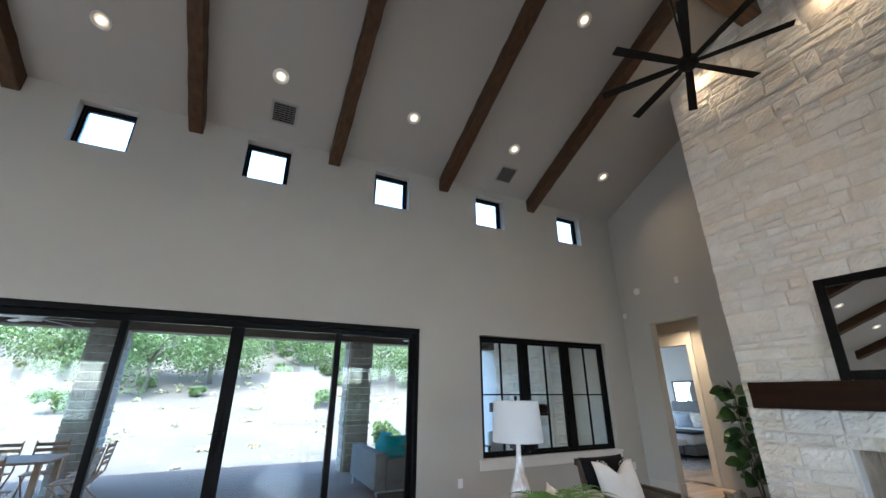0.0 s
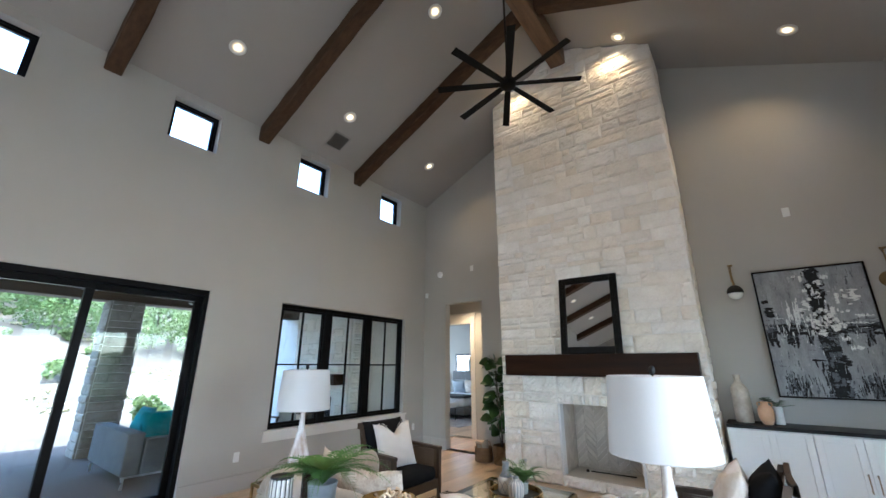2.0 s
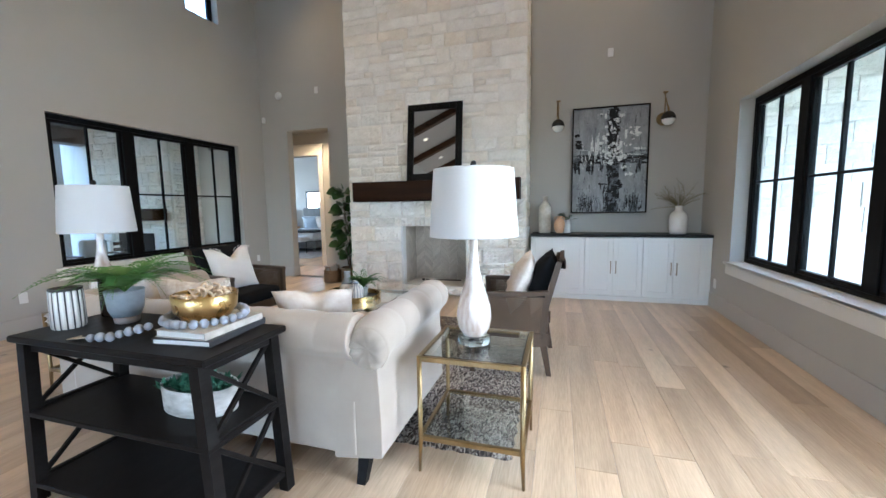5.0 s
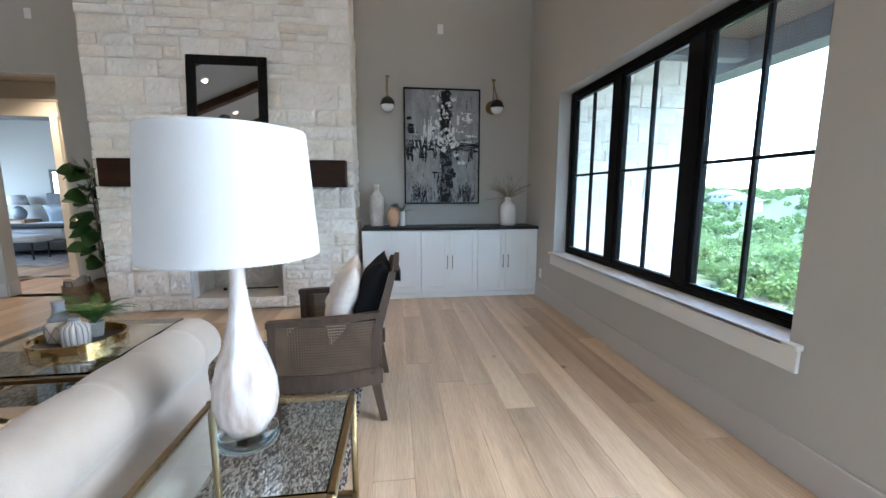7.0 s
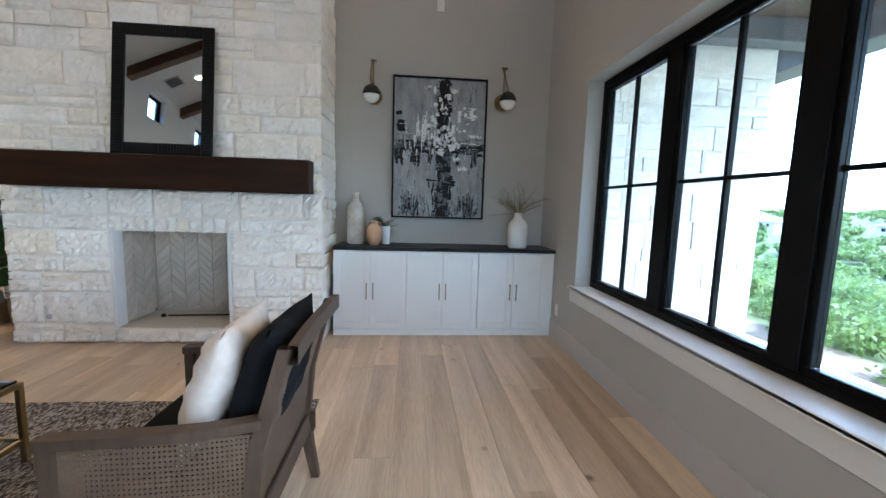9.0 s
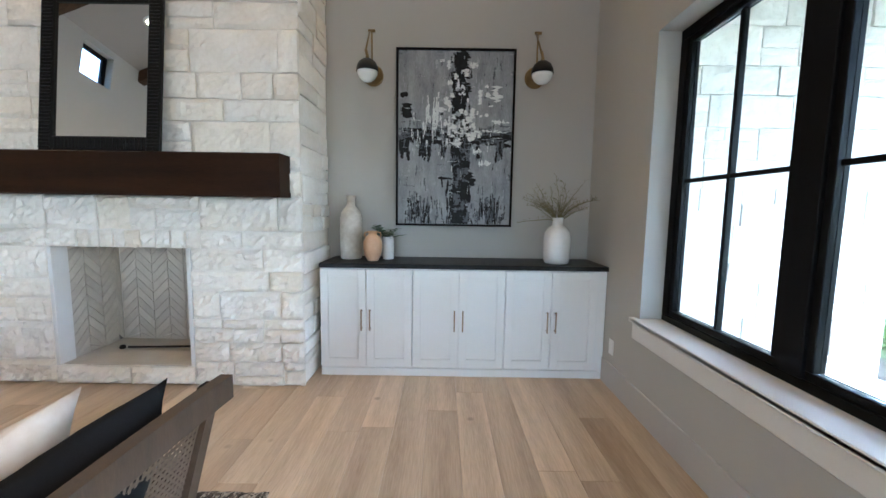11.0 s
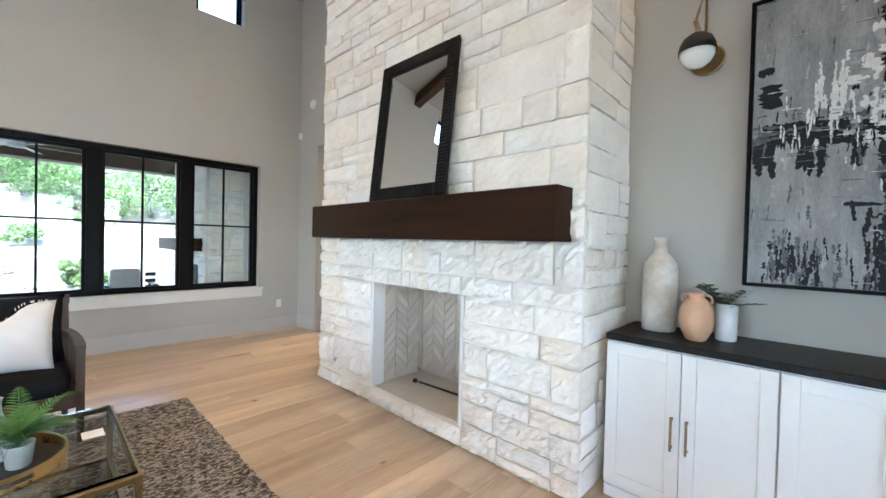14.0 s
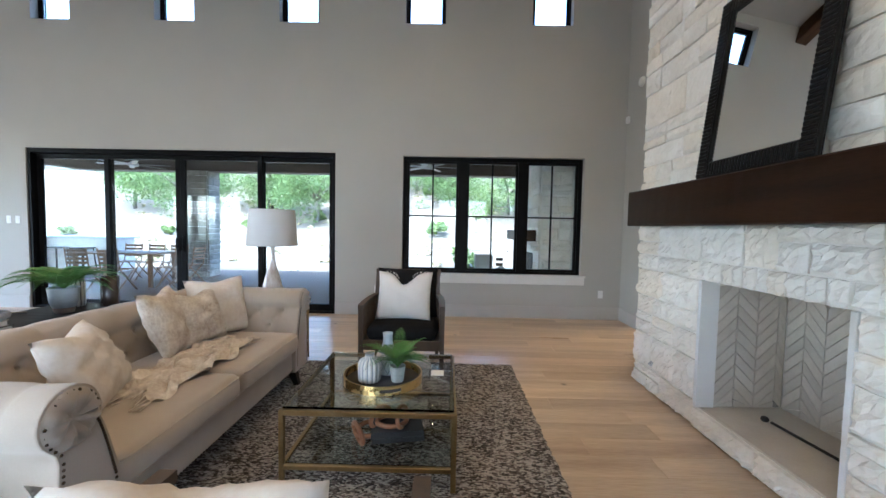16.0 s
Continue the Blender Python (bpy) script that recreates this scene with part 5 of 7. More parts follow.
for i in range(35):
    row = []
    for j in range(25):
        x = 2.52 + 0.34 * (j / 24) + 0.03 * math.sin(i * 0.6)
        y = 1.42 + 0.95 * (i / 34) + 0.05 * math.sin(j * 0.5)
        row.append((x, y, 0.515 + 0.014 * math.sin(i * 0.9 + j * 0.4) + 0.012 * math.sin(j * 1.3 - i * 0.35) + rt2.uniform(0, 0.008)))
    rows.append(row)
throw.sheet(rows, True)
for k in range(60):
    i = rt2.choice([0, 34])
    j = rt2.randrange(25)
    p = Vector(rows[i][j])
    q = p + Vector((rt2.uniform(-0.02, 0.02), -0.09 if i == 0 else 0.09, -0.012))
    q.z = 0.507
    fringe.tube([p, (p + q) / 2, q], 0.003, 4)
blanket = solid("throw_blanket", throw, FURFABRIC, "cream open-knit throw blanket with fringe lying on the sofa seat", "blanket")
tagged(part("fringe", fringe, FURFABRIC, blanket), "", "", "", "stuff")

# ---- end tables and lamps ----
def end_table(x, y, group):
    t = thing("end_table", "square glass-topped side table with a slim brass frame", "side table", group, pose(x, y, 0))
    h, top = 0.25, 0.60
    for name, z in (("top_frame", top - 0.028), ("shelf_frame", 0.165)):
        fr = Build()
        for s in (-1, 1):
            fr.cbox(-h, h, s * h - 0.011, s * h + 0.011, z, z + 0.026, 0.003)
            fr.cbox(s * h - 0.011, s * h + 0.011, -h + 0.011, h - 0.011, z, z + 0.026, 0.003)
        part(name, fr, BRASS, t)
    for sx in (-1, 1):
        for sy in (-1, 1):
            part("leg", Build().tube([(sx * (h + 0.006), sy * (h + 0.006), 0), (sx * h, sy * h, 0.16), (sx * h, sy * h, top - 0.002)], [0.0075, 0.012, 0.013], 10), BRASS, t)
    part("glass_top", Build().cbox(-h + 0.012, h - 0.012, -h + 0.012, h - 0.012, top - 0.012, top - 0.002, 0.002), TABLEGLASS, t)
    part("glass_shelf", Build().cbox(-h + 0.012, h - 0.012, -h + 0.012, h - 0.012, 0.178, 0.186, 0.002), TABLEGLASS, t)
    return t


def table_lamp(x, y, z, group, lift=0.0):
    l = thing("table_lamp", "table lamp with a white drum shade and swirled white art-glass base", "lamp", group, pose(x, y, z))
    part("foot", Build().lathe([(0.082, 0.0), (0.085, 0.004), (0.085, 0.03), (0.08, 0.034), (0.0, 0.034)], seg=32), ACRYLIC, l, "clear acrylic foot")
    prof = [(0.03, 0.034), (0.062, 0.045), (0.083, 0.085), (0.092, 0.135), (0.088, 0.19), (0.072, 0.25), (0.052, 0.31), (0.036, 0.37), (0.026, 0.43), (0.021, 0.49), (0.021, 0.545), (0.024, 0.56)]
    part("base", Build().lathe(prof, seg=32), ARTGLASS, l)
    part("neck", Build().lathe([(0.018, 0.56), (0.018, 0.60), (0.012, 0.61), (0.012, 0.70)], seg=16), BRASS, l)
    sh = Build().lathe([(0.228, 0.545), (0.2285, 0.552), (0.2045, 0.878), (0.204, 0.885), (0.200, 0.885), (0.224, 0.545), (0.228, 0.545)], seg=56, caps=False)
    sh.v = [(p[0], p[1], p[2] + lift) for p in sh.v]
    part("shade", sh, SHADE, l)
    sp = Build()
    for k in range(3):
        a = k * 2.094
        sp.tube([(0, 0, 0.87), (0.2 * math.cos(a), 0.2 * math.sin(a), 0.878)], 0.0025, 6)
    sp.tube([(0, 0, 0.64), (0, 0, 0.90)], 0.004, 6)
    sp.v = [(p[0], p[1], p[2] + lift) for p in sp.v]
    part("harp", sp, BRASS, l)
    part("finial", Build().lathe([(0.005, 0.885), (0.012, 0.895), (0.016, 0.91), (0.012, 0.925), (0.0, 0.93)], 0, 0, lift, 12), IRON, l)
    return l


for y in (0.385, 3.285):
    end_table(2.485 if y < 1 else 2.56, y, "end tables beside the sofa")
    table_lamp(2.49 if y < 1 else 2.56, y + (0.03 if y < 1 else 0), 0.60, "lamps on the end tables", 0.02)

# ---- coffee table ----
ct = thing("coffee_table", "square two-tier glass coffee table with a brass frame", "coffee table")
cx0, cx1, cy0, cy1, ch = 3.41, 4.29, 1.51, 2.39, 0.425
for name, z in (("top_frame", ch - 0.03), ("shelf_frame", 0.11)):
    fr = Build()
    for y in (cy0, cy1):
        fr.cbox(cx0, cx1, y - 0.012, y + 0.012, z, z + 0.027, 0.003)
    for x in (cx0, cx1):
        fr.cbox(x - 0.012, x + 0.012, cy0 + 0.012, cy1 - 0.012, z, z + 0.027, 0.003)
    part(name, fr, BRASS, ct)
for x in (cx0, cx1):
    for y in (cy0, cy1):
        part("leg", Build().cbox(x - 0.0135, x + 0.0135, y - 0.0135, y + 0.0135, 0.010, ch - 0.001, 0.003), BRASS, ct)
part("glass_top", Build().cbox(cx0 + 0.002, cx1 - 0.002, cy0 + 0.002, cy1 - 0.002, ch, ch + 0.012, 0.003), TABLEGLASS, ct)
part("glass_shelf", Build().cbox(cx0 + 0.013, cx1 - 0.013, cy0 + 0.013, cy1 - 0.013, 0.126, 0.136, 0.002), TABLEGLASS, ct)
TX, TY, TZ = 3.865, 1.89, ch + 0.012
tray = thing("round_tray", "round brass tray with a dark base and cut-out grips", "tray", "", pose(TX, TY, TZ) @ Matrix.Diagonal((1.14, 1.14, 1.0, 1.0)))
part("bottom", Build().lathe([(0.0, 0.001), (0.20, 0.001), (0.20, 0.007), (0.0, 0.007)], seg=40), DARKBAND, tray)
rim = Build()
for k in range(48):
    a0, a1 = 2 * math.pi * k / 48, 2 * math.pi * (k + 1) / 48
    grip = k % 24 in (10, 11, 12, 13)
    spans = ((0.0, 0.012), (0.034, 0.05)) if grip else ((0.0, 0.05),)
    for z0, z1 in spans:
        p = [(r * math.cos(a), r * math.sin(a), z) for a in (a0, a1) for r in (0.198, 0.206) for z in (z0, z1)]
        rim.add(p, [(0, 1, 3, 2), (4, 6, 7, 5), (0, 4, 5, 1), (2, 3, 7, 6), (0, 2, 6, 4), (1, 5, 7, 3)])
part("rim", rim, GOLD, tray).matrix_basis = pose(0, 0, 0, 0, 0, 20)


def ridged_vase(name, label, x, y, z, profile, ridges, depth, light, dark, stripe=True):
    v = thing(name, label, "vase", "", pose(x, y, z))
    seg = ridges * 4
    b = Build()
    rows = [[((r + depth * math.cos(ridges * 2 * math.pi * k / seg)) * math.cos(2 * math.pi * k / seg), (r + depth * math.cos(ridges * 2 * math.pi * k / seg)) * math.sin(2 * math.pi * k / seg), h) for k in range(seg + 1)] for r, h in profile]
    b.sheet(rows, True)
    b.add(rows[0][:-1], [tuple(range(seg))])
    part("body", b, light, v)
    if stripe:
        for k in range(ridges):
            a = 2 * math.pi * (k + 0.5) / ridges
            s = Build()
            s.sheet([[((r + 0.0005) * math.cos(a + w / max(r, 0.02)), (r + 0.0005) * math.sin(a + w / max(r, 0.02)), h) for w in (-0.003, 0, 0.003)] for r, h in profile], True)
            part("stripe", s, dark, v)
    part("collar", Build().lathe([(profile[-1][0] + 0.001, profile[-1][1] - 0.002), (profile[-1][0] + 0.004, profile[-1][1] + 0.010), (profile[-1][0] - 0.002, profile[-1][1] + 0.012), (profile[-1][0] - 0.006, profile[-1][1] - 0.01)], seg=20), dark, v)
    return v


sv = ridged_vase("striped_vase", "squat white ribbed ceramic vase with grey stripes and neck", TX - 0.075, TY - 0.04, TZ + 0.007, [(0.045, 0.0), (0.052, 0.01), (0.056, 0.05), (0.055, 0.085), (0.045, 0.105), (0.022, 0.112), (0.020, 0.125)], 14, 0.004, CERAMIC_W, CERAMIC_G)
sv.matrix_basis = sv.matrix_basis @ Matrix.Diagonal((1.18, 1.18, 1.25, 1.0))
dv = thing("diamond_vase", "grey-necked ceramic vase with a white diamond pattern", "vase", "", pose(TX + 0.01, TY + 0.10, TZ + 0.007) @ Matrix.Diagonal((1.15, 1.15, 1.3, 1.0)))
part("body", Build().lathe([(0.05, 0.0), (0.064, 0.01), (0.066, 0.05), (0.064, 0.085), (0.052, 0.105)], seg=28), CERAMIC_W, dv)
part("neck", Build().lathe([(0.052, 0.105), (0.036, 0.125), (0.026, 0.15), (0.025, 0.18), (0.029, 0.195), (0.024, 0.195)], seg=24), CERAMIC_G, dv)
net = Build()
for k in range(9):
    for s in (-1, 1):
        net.tube([(0.0665 * math.cos(a), 0.0665 * math.sin(a), 0.012 + 0.075 * i / 6) for i, a in [(i, 2 * math.pi * k / 9 + s * i * 0.116) for i in range(7)]], 0.0018, 5)
part("diamond_pattern", net, CERAMIC_G, dv)
fp = thing("potted_fern", "small green fern in a grey-green cement pot on the tray", "potted plant", "", pose(TX + 0.09, TY - 0.03, TZ + 0.007) @ Matrix.Diagonal((1.1, 1.1, 1.2, 1.0)))
part("pot", Build().lathe([(0.030, 0.0), (0.034, 0.004), (0.042, 0.07), (0.044, 0.078), (0.038, 0.078), (0.034, 0.06)], seg=24), POT_G, fp)
b = Build()
fern(b, 0, 0, 0.07, 28, 0.25, 9, 1.0, 1.7)
part("fronds", b, FERN, fp)
solid("place_card", Build().cbox(4.15, 4.23, 1.97, 2.06, TZ, TZ + 0.003, 0.001), PAPER, "small white card lying on the glass table top", "card")


def book(name_label, x, y, z, w, d, h, turn, cover, m=None):
    bk = thing("book", name_label, "book", "", pose(x, y, z, 0, 0, turn))
    part("pages", Build().cbox(-w / 2 + 0.006, w / 2 - 0.005, -d / 2 + 0.005, d / 2 - 0.005, 0.004, h - 0.004, 0.001), PAPER, bk)
    c = Build().cbox(-w / 2, w / 2, -d / 2, d / 2, 0, 0.0035, 0.001).cbox(-w / 2, w / 2, -d / 2, d / 2, h - 0.0035, h, 0.001)
    c.cbox(-w / 2, -w / 2 + 0.004, -d / 2, d / 2, 0.0037, h - 0.0037, 0.001)
    part("cover", c, cover, bk)
    return bk


book("large black hardback book on the lower glass shelf", 3.96, 1.85, 0.136, 0.24, 0.30, 0.028, 100, BOOKBLACK)
book("large black hardback book on the lower glass shelf", 3.955, 1.85, 0.164, 0.24, 0.30, 0.036, 100, BOOKBLACK)
chain = thing("wooden_chain", "reddish carved wooden chain links draped over the books", "decorative chain")
for k, (x, y, z, rx, rz) in enumerate([(3.80, 1.82, 0.168, 20, 30), (3.86, 1.85, 0.222, 75, 60), (3.93, 1.82, 0.220, 12, 10), (3.75, 1.74, 0.185, 80, 120), (3.99, 1.84, 0.232, 70, 80)]):
    b = Build()
    b.m = pose(x, y, z, rx, 0, rz)
    b.tube([((0.062 + 0.026 * abs(math.cos(a))) * math.cos(a), 0.052 * math.sin(a), 0) for a in [2 * math.pi * i / 24 for i in range(24)]], 0.014, 8, True, True)
    part("link", b, CHAINWOOD, chain)

# ---- armchairs ----
def armchair():
    """A cane-sided armchair about the origin, facing +y."""
    c = thing("armchair", "grey-brown wooden armchair with woven cane sides and black seat", "armchair", "armchairs by the coffee table")
    hw = 0.365
    for s in (-1, 1):
        # front leg with arm post
        part("front_leg", Build().sheet([[(s * hw + a * w, 0.34 + b2 * w + f, z) for a, b2 in ((-1, -1), (1, -1), (1, 1), (-1, 1), (-1, -1))] for w, z, f in ((0.016, 0, 0.0), (0.021, 0.22, 0.0), (0.023, 0.60, 0.0))], False), CHAIRWOOD, c)
        # back post: raked leg below, leaning back above
        ys = [(-0.335, 0.0, 0.016), (-0.30, 0.16, 0.02), (-0.275, 0.30, 0.024), (-0.305, 0.55, 0.022), (-0.41, 0.875, 0.018)]
        part("back_post", Build().sheet([[(s * (hw - 0.055) + a * w, y + b2 * w * 1.3, z) for a, b2 in ((-1, -1), (1, -1), (1, 1), (-1, 1), (-1, -1))] for y, z, w in ys], False), CHAIRWOOD, c)
        pts = [(s * hw, 0.37), (s * hw, 0.25), (s * (hw - 0.004), 0.05), (s * (hw - 0.018), -0.15), (s * (hw - 0.05), -0.33)]
        zt = [0.60, 0.605, 0.61, 0.615, 0.625]
        rail = Build()
        rail.sheet([[(x + a * 0.025, y, z + h) for a, h in ((-1, 0), (1, 0), (1, 0.032), (-1, 0.032), (-1, 0))] for (x, y), z in zip(pts, zt)], False)
        rail.add([(pts[0][0] + a * 0.025, pts[0][1], zt[0] + h) for a, h in ((-1, 0), (1, 0), (1, 0.032), (-1, 0.032))], [(0, 1, 2, 3)])
        part("arm_rail", rail, CHAIRWOOD, c)
        low = Build()
        low.sheet([[(x + a * 0.016, y, z + h) for a, h in ((-1, 0), (1, 0), (1, 0.10), (-1, 0.10), (-1, 0))] for (x, y), z in zip(pts, (0.235, 0.225, 0.22, 0.225, 0.235))], False)
        part("side_rail", low, CHAIRWOOD, c)
        cane = Build()

        def along(f):
            g = f * (len(pts) - 1)
            i = min(int(g), len(pts) - 2)
            return pts[i][0] + (pts[i + 1][0] - pts[i][0]) * (g - i), pts[i][1] + (pts[i + 1][1] - pts[i][1]) * (g - i)
        nv, nh = 44, 17
        for k in range(nv + 1):
            f = 0.03 + 0.92 * k / nv
            x, y = along(f)
            cane.box(x - 0.002, x + 0.002, y - 0.0045, y + 0.0045, 0.32, 0.605)
        for k in range(nh + 1):
            z = 0.325 + 0.275 * k / nh
            cane.sheet([[(along(f)[0] - s * 0.0022, along(f)[1], z - 0.0045), (along(f)[0] - s * 0.0022, along(f)[1], z + 0.0045)] for f in [0.02 + 0.95 * q / 12 for q in range(13)]], False)
            cane.sheet([[(along(f)[0] + s * 0.0022, along(f)[1], z - 0.0045), (along(f)[0] + s * 0.0022, along(f)[1], z + 0.0045)] for f in [0.02 + 0.95 * q / 12 for q in range(13)]], False)
        tagged(part("cane_panel", cane, CANE, c), "woven cane side panel", "", "", "stuff")
    part("front_rail", Build().cbox(-hw + 0.02, hw - 0.02, 0.325, 0.355, 0.235, 0.325, 0.006), CHAIRWOOD, c)
    part("back_rail", Build().cbox(-hw + 0.07, hw - 0.07, -0.31, -0.285, 0.235, 0.325, 0.006), CHAIRWOOD, c)
    top = Build()
    top.sheet([[(x, -0.41 + 0.035 * (x / hw) ** 2 * -1 + b2 * 0.018 - 0.02 * (1 - (x / hw) ** 2), z) for b2, z in ((-1, 0.83), (1, 0.83), (1, 0.89), (-1, 0.89), (-1, 0.83))] for x in [-hw + 0.03 + (2 * hw - 0.06) * i / 10 for i in range(11)]], False)
    part("crest_rail", top, CHAIRWOOD, c)
    cane = Build()
    for k in range(37):
        x = -hw + 0.08 + (2 * hw - 0.16) * k / 36
        cane.sheet([[(x - 0.004, y, z), (x + 0.004, y, z)] for y, z in ((-0.28, 0.32), (-0.31, 0.55), (-0.41, 0.84))], False)
    for k in range(33):
        z = 0.33 + 0.505 * k / 32
        y = -0.282 - (0.028 * (z - 0.32) / 0.23 if z < 0.55 else 0.028 + 0.10 * (z - 0.55) / 0.31)
        cane.box(-hw + 0.07, hw - 0.07, y - 0.003, y - 0.001, z - 0.004, z + 0.004)
    tagged(part("cane_back", cane, CANE, c), "woven cane back panel", "", "", "stuff")
    part("seat_frame", Build().cbox(-hw + 0.02, hw - 0.02, -0.285, 0.325, 0.29, 0.32, 0.004), CHAIRWOOD, c)
    part("seat_cushion", Build().rbox(-hw + 0.055, hw - 0.055, -0.26, 0.36, 0.32, 0.445, 0.05, 0.02), BLACKFABRIC, c, "black seat cushion")
    return c


SLIM = Matrix.Diagonal((1.0, 0.87, 1.015, 1.0))
chair_a = place(armchair(), pose(3.815, 0.34, 0.011) @ SLIM)
chair_a["label"] = "grey-brown wooden armchair with woven cane sides, seen from its back corner"
back_pillow = cushion("black back pillow standing in a cane armchair", BLACKFABRIC, 0.53, 0.50, 0.20, pose(3.80, 0.19, 0.465, 17, 0, 0), 11, 0.02, 0.003)
cushion("cream satin pillow with blush streaks in a cane armchair", BLUSHFABRIC, 0.49, 0.49, 0.18, pose(3.79, 0.37, 0.465, 19, 0, 4), 12, 0.05, 0.009)
chair_b = copy_thing(chair_a, pose(3.84, 3.28, 0.011, 0, 0, 180) @ SLIM)
chair_b["label"] = "grey-brown wooden armchair with woven cane sides standing below a window"
cushion("black back pillow standing in a cane armchair", BLACKFABRIC, 0.62, 0.50, 0.18, pose(3.84, 3.44, 0.465, 17, 0, 180), 13, 0.0, 0.003)
tuft = pillow(0.54, 0.48, 0.17, 14, 0.13, 0.003)
rt3 = random.Random(4)
for k in range(110):
    side = rt3.choice(range(4))
    f = rt3.uniform(-1, 1)
    p = ((f * 0.235, 0, 0.01), (f * 0.235, 0, 0.47 - 0.13 * math.exp(-(f / 0.33) ** 2)), (-0.24, 0, 0.23 + f * 0.21), (0.24, 0, 0.23 + f * 0.21))[side]
    d = ((0, 0, -1), (0, 0, 1), (-1, 0, 0), (1, 0, 0))[side]
    tuft.tube([p, (p[0] + d[0] * 0.014 + rt3.uniform(-0.006, 0.006), rt3.uniform(-0.006, 0.006), p[2] + d[2] * 0.014)], 0.003, 4)
tp = solid("throw_pillow", tuft, IVORYFABRIC, "ivory tufted pillow with a fringed edge in a cane armchair", "pillow")
tp.matrix_basis = pose(3.82, 3.27, 0.468, 19, 0, 176)

# ---- console table behind the sofa ----
con = thing("console_table", "black wooden console table with crossed ends and two shelves", "console table")
kx0, kx1, ky0, ky1, kh = 1.545, 1.985, 1.19, 2.29, 0.785
part("top", Build().cbox(kx0, kx1, ky0, ky1, kh - 0.03, kh, 0.006), BLACKWOOD, con)
part("apron", Build().cbox(kx0 + 0.035, kx1 - 0.035, ky0 + 0.05, ky1 - 0.05, kh - 0.075, kh - 0.031, 0.004), BLACKWOOD, con)
for z in (0.44, 0.10):
    part("shelf", Build().cbox(kx0 + 0.01, kx1 - 0.01, ky0 + 0.02, ky1 - 0.02, z - 0.025, z, 0.004), BLACKWOOD, con)
for x in (kx0 + 0.035, kx1 - 0.035):
    for y, s in ((ky0 + 0.065, -1), (ky1 - 0.065, 1)):
        part("leg", Build().sheet([[(x + a * 0.024, y + b2 * 0.024 + s * f, z) for a, b2 in ((-1, -1), (1, -1), (1, 1), (-1, 1), (-1, -1))] for z, f in ((0, 0.045), (kh - 0.032, 0.0))], False), BLACKWOOD, con)
for y, s in ((ky0 + 0.06, -1), (ky1 - 0.06, 1)):
    for z0, z1 in ((0.10, 0.415), (0.44, 0.725)):
        for a, b2 in ((kx0 + 0.05, kx1 - 0.05), (kx1 - 0.05, kx0 + 0.05)):
            off = 0.008 if a < b2 else -0.008
            f0, f1 = s * 0.045 * (1 - z0 / kh), s * 0.045 * (1 - z1 / kh)
            part("cross_brace", Build().add([(a + p, y + f0 + off + q, z0 + 0.0) for p in (-0.014, 0.014) for q in (-0.008, 0.008)] + [(b2 + p, y + f1 + off + q, z1) for p in (-0.014, 0.014) for q in (-0.008, 0.008)], [(0, 1, 3, 2), (4, 6, 7, 5), (0, 4, 5, 1), (2, 3, 7, 6), (0, 2, 6, 4), (1, 5, 7, 3)]), BLACKWOOD, con)
        part("end_rail", Build().cbox(kx0 + 0.05, kx1 - 0.05, y - 0.012 + f0, y + 0.012 + f0, z0 - 0.026, z0 + 0.012, 0.003), BLACKWOOD, con)
book("large white-edged book with a dark cover on the console", 1.81, 1.43, kh, 0.27, 0.34, 0.026, 96, BOOKBLACK)
book("large white-edged book with a printed cover on the console", 1.81, 1.43, kh + 0.026, 0.25, 0.32, 0.030, 92, BOOKTAN)
bowl = thing("gold_bowl", "hammered gold bowl filled with pale wood shavings", "bowl", "", pose(1.82, 1.47, kh + 0.058))
part("bowl", Build().lathe([(0.045, 0.0), (0.09, 0.008), (0.122, 0.05), (0.130, 0.115), (0.127, 0.117), (0.118, 0.052), (0.085, 0.014), (0.0, 0.012)], seg=36), GOLD, bowl)
fill = Build()
rf = random.Random(6)
for k in range(34):
    a, r0 = rf.uniform(0, 6.28), 0.10 * math.sqrt(rf.random())
    fill.m = pose(r0 * math.cos(a), r0 * math.sin(a), 0.095 + 0.045 * (1 - r0 / 0.1), rf.uniform(0, 180), rf.uniform(0, 180), 0)
    fill.tube([(0.02 * math.cos(q), 0.02 * math.sin(q), 0.006 * q) for q in [0.5 * i for i in range(9)]], 0.006, 5)
fill.m = Matrix.Identity(4)
tagged(part("filling", fill, surface("pale_wood_curl", (0.48, 0.36, 0.24), (0.68, 0.56, 0.42), 9, 0.8, 0.2, 40), bowl), "", "", "", "stuff")
beads = thing("bead_garland", "garland of grey wooden beads with a jute tassel", "bead garland")
path = []
for k in range(30):
    a = -0.4 + k * 0.235
    path.append((1.82 - 0.155 * math.cos(a), 1.47 - 0.155 * math.sin(a), kh + 0.056 + 0.020))
path += [(1.66 - 0.012 * k, 1.60 + 0.038 * k, kh + 0.055 - 0.010 * min(k, 4) + (0.0 if k > 3 else 0.006)) for k in range(7)]
for k, p in enumerate(path[::1]):
    if k % 1 == 0:
        r0 = 0.0195 if k % 3 else 0.0165
        zz = max(p[2], kh + r0)
        part("bead", Build().lathe([(0.004, -r0), (r0 * 0.7, -r0 * 0.7), (r0, 0), (r0 * 0.7, r0 * 0.7), (0.004, r0)], p[0], p[1], zz, 10), BEADGREY, beads)
ts = Build()
for k in range(14):
    ts.tube([(1.58, 1.84, kh + 0.02), (1.585 + rf.uniform(-0.012, 0.012), 1.89, kh + 0.012), (1.60 + rf.uniform(-0.03, 0.03), 1.95, kh + 0.004)], 0.0025, 4)
part("tassel", ts, JUTE, beads)
